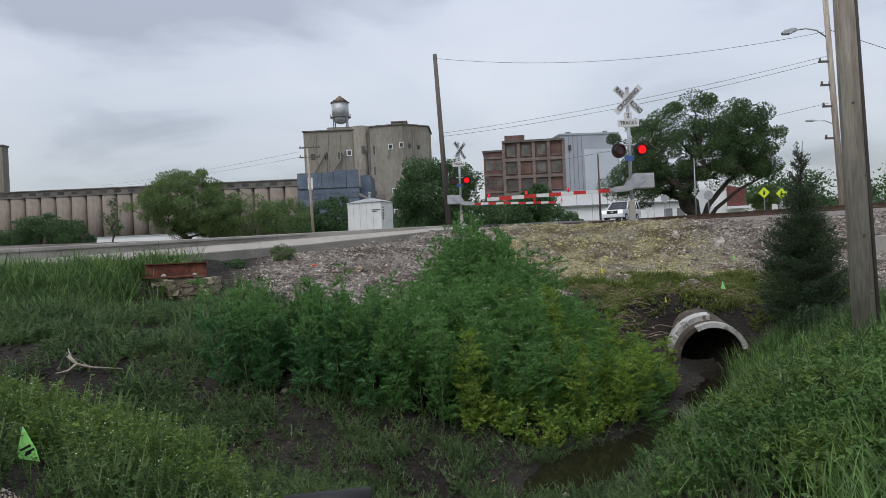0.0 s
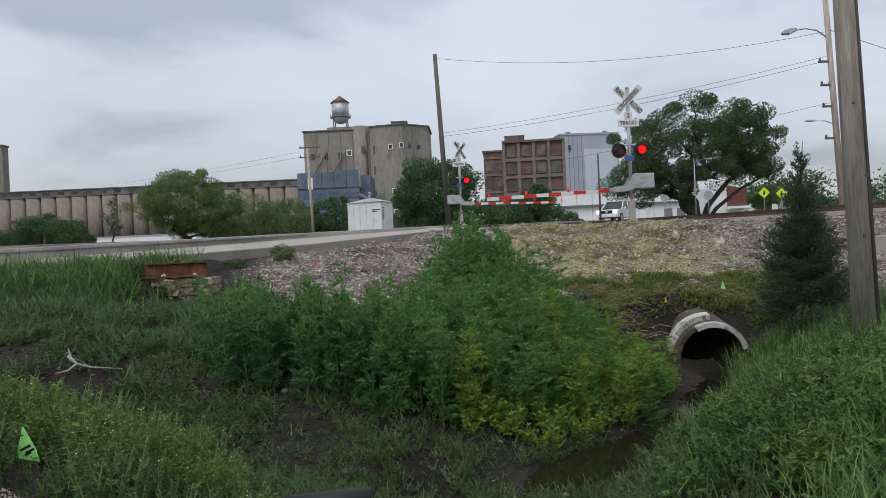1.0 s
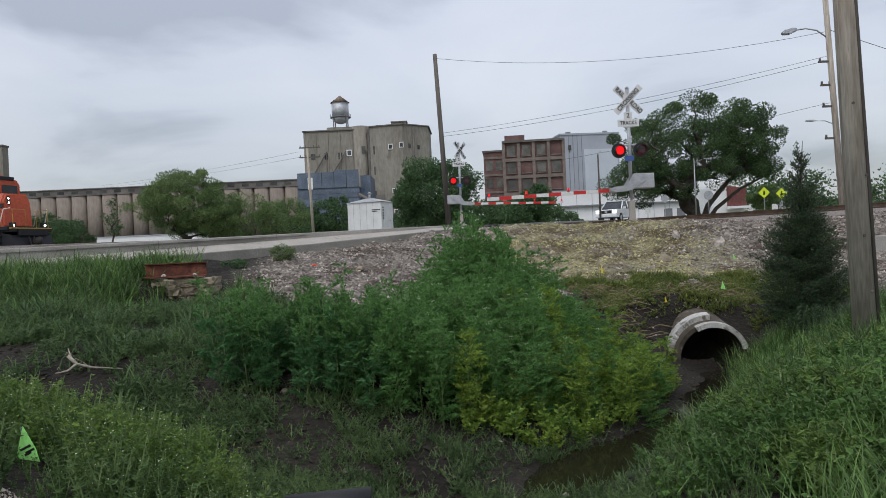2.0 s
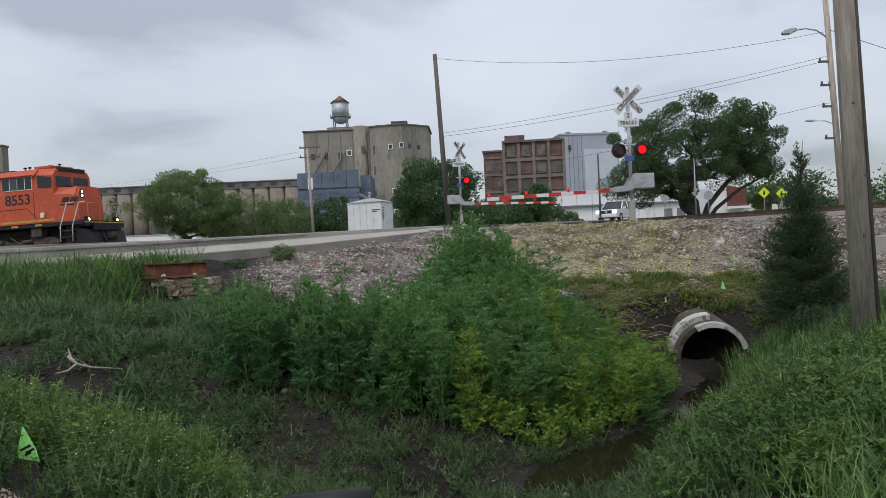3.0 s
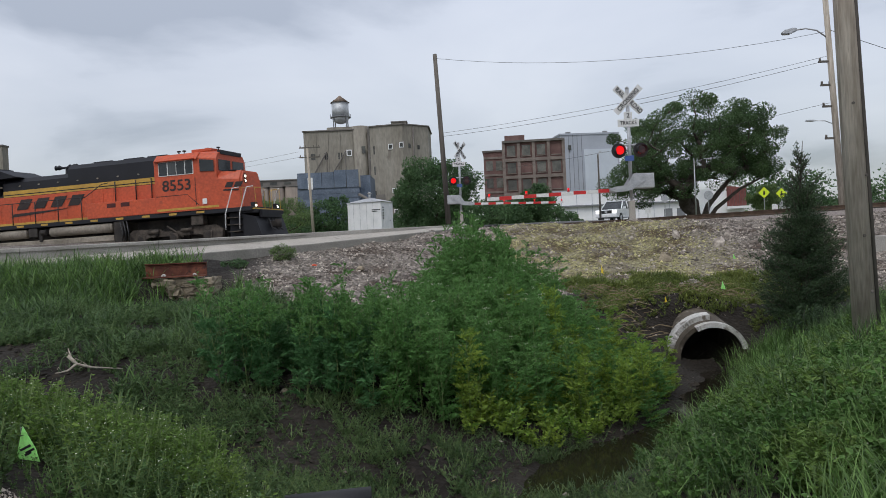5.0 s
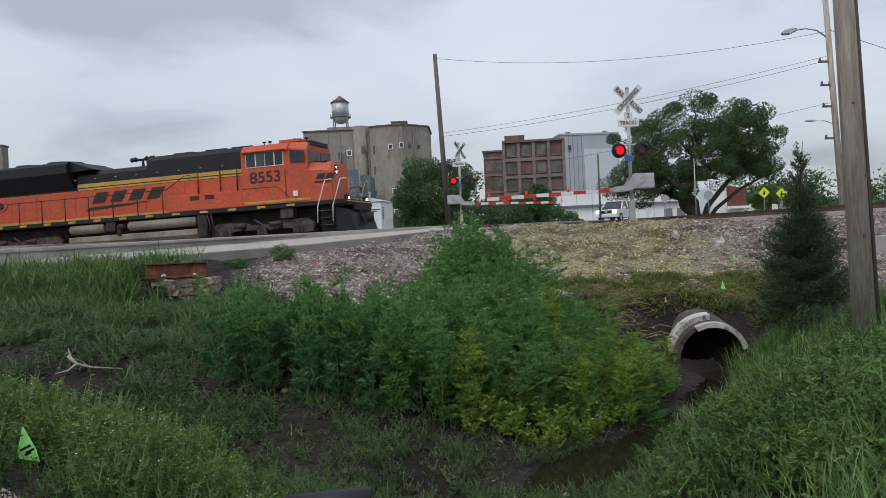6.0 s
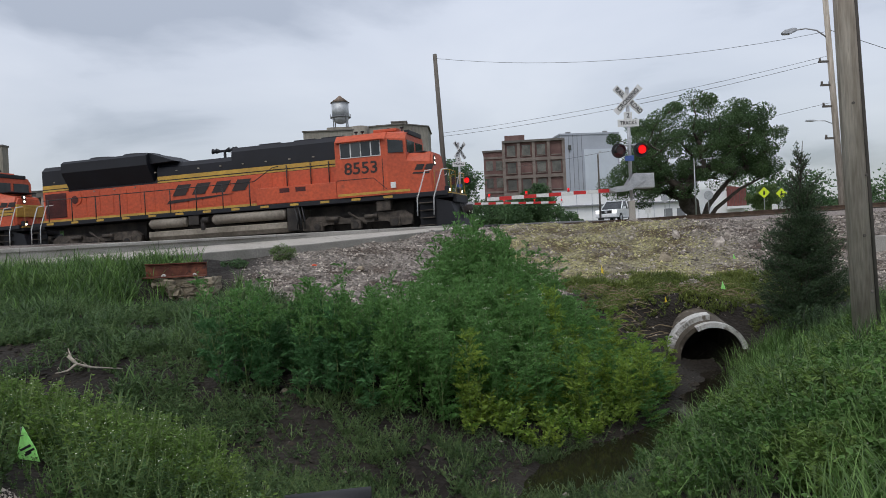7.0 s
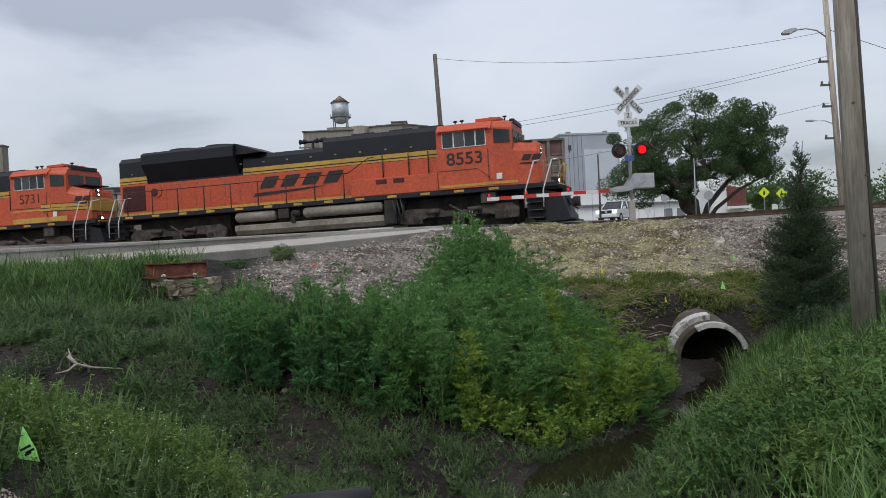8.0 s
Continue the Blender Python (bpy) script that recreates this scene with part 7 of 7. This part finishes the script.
def ring_shell(bm, y0, y1, r_out, r_in, seg=40, a0=0.0, a1=2 * math.pi, ragged=0.0):
    rng = random.Random(3)
    prev = None
    for i in range(seg + 1):
        a = a0 + (a1 - a0) * i / seg
        j = rng.uniform(-ragged, ragged)
        c, s = math.cos(a), math.sin(a)
        cur = [bm.verts.new((r * c, y, r * s)) for r, y in ((r_in, y0 + j), (r_out, y0 + j), (r_out, y1 + j), (r_in, y1 + j))]
        if prev:
            for k in range(4):
                bm.faces.new((prev[k], prev[(k + 1) % 4], cur[(k + 1) % 4], cur[k]))
        else:
            bm.faces.new(cur)
        prev = cur
    bm.faces.new(prev[::-1])


def make_culvert():
    c = thing("culvert_pipe", pose(*PIPE, PIPE_RISE, 0, PIPE_TURN), "large mud-caked concrete culvert pipe with pale broken rim", "culvert")
    bm = bmesh.new(); ring_shell(bm, 0.06, 2.6, 0.635, 0.555, 40)
    part("barrel", bm, M_PIPE, c, "dark mud-caked barrel")
    bm = bmesh.new(); ring_shell(bm, -0.02, 0.10, 0.648, 0.56, 70, radians(14), radians(118), 0.005)
    part("mouth_rim", bm, M_PIPEWHITE, c, "pale chipped rim of the mouth")
    bm = bmesh.new(); ring_shell(bm, 0.26, 0.50, 0.73, 0.637, 60, radians(88), radians(188), 0.010)
    part("collar", bm, M_PIPEWHITE, c, "broken whitewashed collar")
    # added black disc stands for the darkness deep in the pipe
    bm = bmesh.new(); rod(bm, (0, 2.5, 0), (0, 2.6, 0), 0.63, seg=24)
    part("dark_depth_disc", bm, M_BLACK, c)


make_culvert()


def stone_mesh(seed, r):
    rng = random.Random(seed)
    bm = bmesh.new()
    bmesh.ops.create_icosphere(bm, subdivisions=1, radius=r)
    for v_ in bm.verts:
        v_.co *= rng.uniform(0.7, 1.15)
        v_.co.z *= 0.7
    return bm


M_STONES = mat("crushed_stones", (0.13, 0.111, 0.094), (0.41, 0.365, 0.315), 3.0, 0.95, 0.2, 25.0, island=0.6)
M_TANSTONES = mat("tan_crushed_stones", (0.20, 0.185, 0.085), (0.45, 0.42, 0.205), 3.0, 0.95, 0.2, 25.0, island=0.45)


def loose_stones(name, n, area, weight, lo, hi, material, label):
    x, y = NR.uniform(area[0], area[1], n), NR.uniform(area[2], area[3], n)
    k = NR.random(n) < weight(x, y)
    x, y = x[k], y[k]
    p = on_ground(x, y, 0.0)
    n = len(x)
    r = (lo + (hi - lo) * NR.random(n) ** 3).reshape(-1, 1, 1)
    base = np.array([[1, 0, 0], [-1, 0, 0], [0, 1, 0], [0, -1, 0], [0, 0, 0.8], [0, 0, -0.6]], float)
    v = base[None] * r * NR.uniform(0.6, 1.25, (n, 6, 1)) + NR.normal(size=(n, 6, 3)) * r * 0.2
    a = NR.uniform(0, 6.28, n)
    c, s = np.cos(a)[:, None], np.sin(a)[:, None]
    v = np.stack([v[..., 0] * c - v[..., 1] * s, v[..., 0] * s + v[..., 1] * c, v[..., 2]], -1) + p[:, None]
    tri = np.array([[0, 2, 4], [2, 1, 4], [1, 3, 4], [3, 0, 4], [2, 0, 5], [1, 2, 5], [3, 1, 5], [0, 3, 5]])
    f = (tri[None] + (np.arange(n) * 6)[:, None, None]).reshape(-1, 3)
    stuff(name, v.reshape(-1, 3), f, [material], label, "gravel")


loose_stones("ballast_stones", 46000, (-6.5, 15, 15.0, 27.5), lambda x, y: np.where(near_line(x, y, CREST)[2] < 0.6, gravel_zone(x, y)[0] * (1 - 0.8 * gravel_zone(x, y)[1]), 0.0), 0.018, 0.072, M_STONES, "loose grey crushed stone spilling down the embankment")
loose_stones("tan_stones", 26000, (0, 12, 16.5, 27), lambda x, y: gravel_zone(x, y)[1], 0.014, 0.055, M_TANSTONES, "loose tan crushed stone below the crossing")
loose_stones("verge_gravel", 15000, (-4.5, -0.6, 2.9, 4.4), lambda x, y: smooth(4.02, 3.8, y + 0.12 * x), 0.006, 0.022, M_STONES, "pale gravel at the verge underfoot")
loose_stones("ditch_stones", 700, (-3, 4.8, 5.0, 13), lambda x, y: smooth(2.4, 0.9, near_line(x, y, DITCH)[0]) * 0.9, 0.006, 0.035, M_STONES, "scattered stones in the ditch mud")
M_CLOD = mat("damp_soil_clods", (0.016, 0.013, 0.0095), (0.045, 0.036, 0.026), 6.0, 0.95, 0.3, 30.0, island=0.4)
loose_stones("soil_clods", 16000, (-7, 5.2, 5.0, 16.8), lambda x, y: np.where(lie(x, y) > -3.24, 0.9, 0.2) * np.where((x > 3.9) & (x < 5.7) & (y > 13.6) & (y < 16.2), 0.0, 1.0), 0.008, 0.06, M_CLOD, "crumbled dark soil clods on the ditch banks")
x, y = scatter(5200, (-7, 6.8, 5.2, 18.0), lambda x, y: (lie(x, y) > -3.2) & (clumpy(x, y, 1.7, 0.1) | (y > 14.5)) & ~((x > 4.0) & (x < 5.6) & (y > 13.6) & (y < 15.2)))
cen = on_ground(x, y, -0.012)
v, f = leaf_quads(cen, NR.normal(size=(len(x), 3)) * np.array([1, 1, 0.12]), NR.uniform(0.03, 0.13, len(x)), 0.16)
stuff("dead_stems", v, f, [M_GRASS_DRY], "dry brown stems and litter lying on the soil", "litter")

loose_stones("culvert_debris", 1600, (2.6, 7.4, 13.8, 18.0), lambda x, y: np.where((x > 4.0) & (x < 5.6) & (y < 14.9), 0.0, 0.75), 0.006, 0.04, M_STONES, "stones and broken debris round the culvert")
x, y = scatter(1100, (2.8, 8.2, 14.4, 18.8), lambda x, y: ~((x > 3.8) & (x < 5.8) & (y < 14.9)))
plant_out("culvert_weeds", VAR, x, y, 0.35, 0.8, [M_GRASS_OLD, M_STEM, M_BLOOM], "sparse olive weeds on the soil above the culvert")
for x, y, r, mt in ((-2.27, 20.9, 0.17, M_STONE), (6.1, 21.0, 0.22, M_STONE), (7.0, 23.0, 0.2, M_STONES), (7.9, 22.0, 0.24, M_STONES), (6.6, 22.2, 0.1, M_STONE), (8.4, 22.6, 0.18, M_STONES), (1.9, 20.5, 0.22, M_CONC), (2.25, 19.2, 0.2, M_CONC), (-4.95, 17.3, 0.16, M_STONE), (-5.6, 16.9, 0.13, M_STONE), (0.1, 6.9, 0.09, M_STONES), (0.35, 7.1, 0.06, M_STONES), (1.1, 7.5, 0.07, M_STONES), (-2.0, 9.3, 0.07, M_STONE)):
    b = part("rock", stone_mesh(int(x * 31 + y * 17), r), mt)
    b.location = (x, y, rise(x, y) + r * 0.25)
    b.rotation_euler = (0.2 * x, 0.3, x * 2)
    tagged(b, "rough pale rock lying on the embankment", "rock", "rocks")


# ---- old beam on its stone abutment ----
def make_beam():
    a = thing("stone_abutment", pose(-6.05, 18.3, -2.3), "crumbling pale limestone abutment under the beam", "abutment")
    rng = random.Random(8)
    z = 0.0
    for row in range(5):
        x = -0.75 + rng.uniform(-0.12, 0.1)
        while x < 0.5:
            w = rng.uniform(0.2, 0.5)
            bm = bmesh.new()
            box(bm, x, min(x + w - 0.015, 0.62), -0.25 - rng.uniform(-0.06, 0.07), 0.4, z, z + 0.205, 0.04)
            for v_ in bm.verts:
                v_.co += Vector((rng.uniform(-0.035, 0.035), rng.uniform(-0.08, 0.08), rng.uniform(-0.04, 0.04)))
            part("stone_block", bm, M_STONE, a)
            x += w
        z += 0.215
    b = thing("rusty_beam", pose(-6.35, 18.15, -1.21, 0, 0, 1.0), "rusted steel channel beam resting on the abutment", "steel beam")
    bm = bmesh.new()
    prism(bm, [(-0.16, 0.0), (0.1, 0.0), (0.1, 0.34), (0.0, 0.34), (0.0, 0.32), (0.06, 0.30), (0.06, 0.045), (-0.16, 0.03)], -0.72, 0.72, "x")
    part("channel", bm, M_RUST, b)
    for x in (-0.25, 0.48):
        part("mortar_lump", stone_mesh(int(90 + x * 40), 0.06), M_PIPEWHITE, b).location = (x, -0.09, 0.05)


make_beam()
make_tree("seedling_shrub", (6.0, 12.6, rise(6.0, 12.6)), lumps(10, 0, 0.25, 0.3, 0.3, 0.28, 41, 0.03), M_CEDAR, "small shrubby seedling at the cedar's foot", "bush", 0.01, 260, 0.15, 0.05, "bushes", seed=42, fork=0.1, aspect=0.3)


# ---- survey flags, sticks, litter ----
def make_flag(x, y, z, h, w, mt, label, marks=False, turn=0.0):
    zg = rise(x, y)
    f_ = thing("marker_flag", pose(x, y, zg, 0, 0, turn), label, "marker flag", "marker flags")
    part("wire_staff", made(rod, (0, 0, -0.05), (0, 0, z - zg + h * 0.5), 0.002, seg=5), M_GALV, f_)
    bm = bmesh.new()
    top = z - zg
    pts = [(-0.25 * w, top - 0.46 * h), (0.75 * w, top - 0.6 * h), (0.6 * w, top - 0.2 * h), (0.08 * w, top + 0.5 * h)]
    prism(bm, pts, -0.002, 0.002)
    fl = part("flag_sheet", bm, mt, f_)
    if marks:
        for k, (u, t, ln) in enumerate(((0.12, -0.16, 0.5), (0.3, -0.26, 0.42), (0.22, -0.34, 0.3))):
            m_ = part("printed_bar", made(box, -0.5 * ln * w, 0.5 * ln * w, -0.004, -0.002, -0.035 * h, 0.035 * h), M_BLACK, fl)
            m_.matrix_basis = pose(u * w + 0.05 * w, -0.001, top + t * h, 0, -25, 0)


make_flag(-2.58, 4.6, -1.80, 0.20, 0.14, M_FLAG, "lime green survey flag with dark printing in the weeds", True)
make_flag(5.96, 16.5, -1.86, 0.17, 0.10, M_FLAG, "small pale lime survey flag above the culvert")
make_flag(7.4, 19.6, -1.35, 0.12, 0.08, M_FLAG, "faded green survey flag on the gravel")
make_flag(3.9, 19.0, -1.50, 0.2, 0.06, M_YFLAG, "yellow survey flag on the gravel slope")
make_flag(4.35, 15.2, -2.05, 0.2, 0.09, M_YFLAG, "yellow survey flag beside the culvert")
b = part("spray_mark", stone_mesh(77, 0.09), M_ORANGESPRAY)
b.location = (-3.55, 21.0, rise(-3.55, 21.0) + 0.01)
b.scale = (1.3, 0.8, 0.5)
tagged(b, "bright orange painted stone on the gravel", "painted stone", "rocks")

bm = bmesh.new()
tube(bm, [(0, 0, 0.25), (0.12, 0, 0.12), (0.3, 0.05, 0.05), (0.75, 0.1, 0.0)], 0.03, 7, 0.3)
tube(bm, [(0.12, 0, 0.12), (0.0, -0.05, 0.02), (-0.15, -0.1, 0.0)], 0.022, 6, 0.4)
tube(bm, [(0.05, 0, 0.2), (-0.02, 0.05, 0.36)], 0.02, 6, 0.3)
for q in ((0.05, 0.02, 0.14), (0.18, -0.05, 0.1), (0.3, 0.06, 0.05), (-0.08, -0.06, 0.03), (0.42, 0.0, 0.03), (0.0, 0.05, 0.24)):
    tube(bm, [q, (q[0] + 0.1 * math.sin(40 * q[0]), q[1] - 0.08, q[2] + 0.07), (q[0] + 0.22 * math.sin(40 * q[0]), q[1] - 0.14, q[2] + 0.04)], 0.007, 5, 0.3)
M_DRIFT = mat("bleached_driftwood", (0.36, 0.31, 0.25), (0.48, 0.43, 0.36), 8.0, 0.9, 0.3, 30.0)
b = part("dead_branch", bm, M_DRIFT)
b.location = (-4.75, 9.6, rise(-4.75, 9.6) + 0.12)
b.scale = (0.85, 0.85, 0.8)
tagged(b, "bleached dead branch lying on the bank", "branch")
bm = bmesh.new()
rng = random.Random(4)
for i in range(420):
    x, y = rng.uniform(2.7, 6.2), rng.uniform(14.0, 17.6)
    if x > 3.9 and y < 15.3:
        continue
    z = rise(x, y) + rng.uniform(0.02, 0.14)
    a = rng.uniform(-0.5, 1.2)
    l_ = rng.uniform(0.2, 0.55)
    tube(bm, [(x, y, z), (x + math.cos(a) * l_ * 0.5, y + math.sin(a) * l_ * 0.5, z + rng.uniform(-0.02, 0.08)), (x + math.cos(a) * l_, y + math.sin(a) * l_, z + rng.uniform(-0.08, 0.03))], 0.007, 4)
tagged(part("dead_reeds", bm, M_GRASS_DRY), "tangle of dry brown reeds beside the culvert", "reeds", kind="stuff")
bm = bmesh.new()
rod(bm, (-0.3, 0, 0), (0.3, 0.05, 0.02), 0.1, seg=20)
b = part("black_drain_pipe", bm, M_BLACK)
b.location = (-0.88, 5.35, -2.53)
tagged(b, "end of a black plastic drain pipe in the weeds", "pipe")
b = part("concrete_block", made(box, -0.55, 0.55, -0.3, 0.3, -0.2, 0.28, 0.03), M_CONC)
b.location = (11.3, 20.0, rise(11.3, 20.0) + 0.05)
tagged(b, "pale concrete block half buried on the embankment", "concrete block")

x, y = scatter(900, (4.6, 6.2, 12.5, 13.75), lambda x, y: x > 4.85 + 0.5 * (13.75 - y) * 0.4)
v, f = blades(on_ground(x, y), 0.35 + 0.40 * NR.random(len(x)), 0.012, 0.8)
stuff("mouth_grass", v, f, [M_GRASS], "tall arching grass leaning over the culvert mouth", "grass")


# ---- what moves ----
SPEED = 4.68
FLASH = [0.14, 0.86, 1.57, 2.30, 3.05, 3.75, 4.45, 5.15, 5.85, 6.55, 7.25, 7.95]


def motions():
    tilt = -math.degrees(math.atan(GRADE))

    def train_pose(t, back):
        a = -4.11 + SPEED * (t - 8.0) - back
        p = on_track(a)
        return pose(p.x, p.y, p.z, 0, 0, HEAD) @ pose(0, 0, 0, 0, tilt, 0)
    for loco, sets, back in ((LOCO1, WHEELS1, 0.0), (LOCO2, WHEELS2, 22.62)):
        walk(loco, [(t, train_pose(t, back)) for t in (0.0, 2.0, 4.0, 6.0, 8.0)])
        for w, x in sets:
            turn = math.degrees(SPEED / 0.53)
            walk(w, [(k / 10, pose(x, 0, 0.53, 0, turn * k / 10, 0)) for k in range(81)])
    # the lens discs turn over at each change; the right-hand lamps begin lit
    for discs in (DISC1, DISC2):
        for disc, x in discs:
            rows, face = [], 0.0 if x > 0 else 180.0
            rows.append((0.0, pose(x, -0.20, 2.4, 0, 0, face)))
            for t in FLASH:
                for j in range(4):
                    rows.append((t - 0.05 + 0.0334 * j, pose(x, -0.20, 2.4, 0, 0, face + 60.0 * j)))
                face += 180.0
            if rows[-1][0] < 8.0:
                rows.append((8.0, pose(x, -0.20, 2.4, 0, 0, face)))
            walk(disc, [r for r in rows if r[0] <= 8.0001])
    # the car creeps up and stops
    stops = [(0.0, 1.5), (0.3, 0.98), (0.6, 0.55), (0.9, 0.22), (1.2, 0.05), (1.5, 0.0), (8.0, 0.0)]
    heading = 58.0
    dx, dy = math.cos(radians(heading)), math.sin(radians(heading))
    walk(CAR, [(t, pose(15.6 + dx * d, 68.6 + dy * d, 0.56, 0, 0, heading)) for t, d in stops])
    for wheel, x, y in CARWHEELS:
        walk(wheel, [(t, pose(x, y, 0.4, 0, -math.degrees((1.5 - d) / 0.4), 0)) for t, d in stops])


motions()
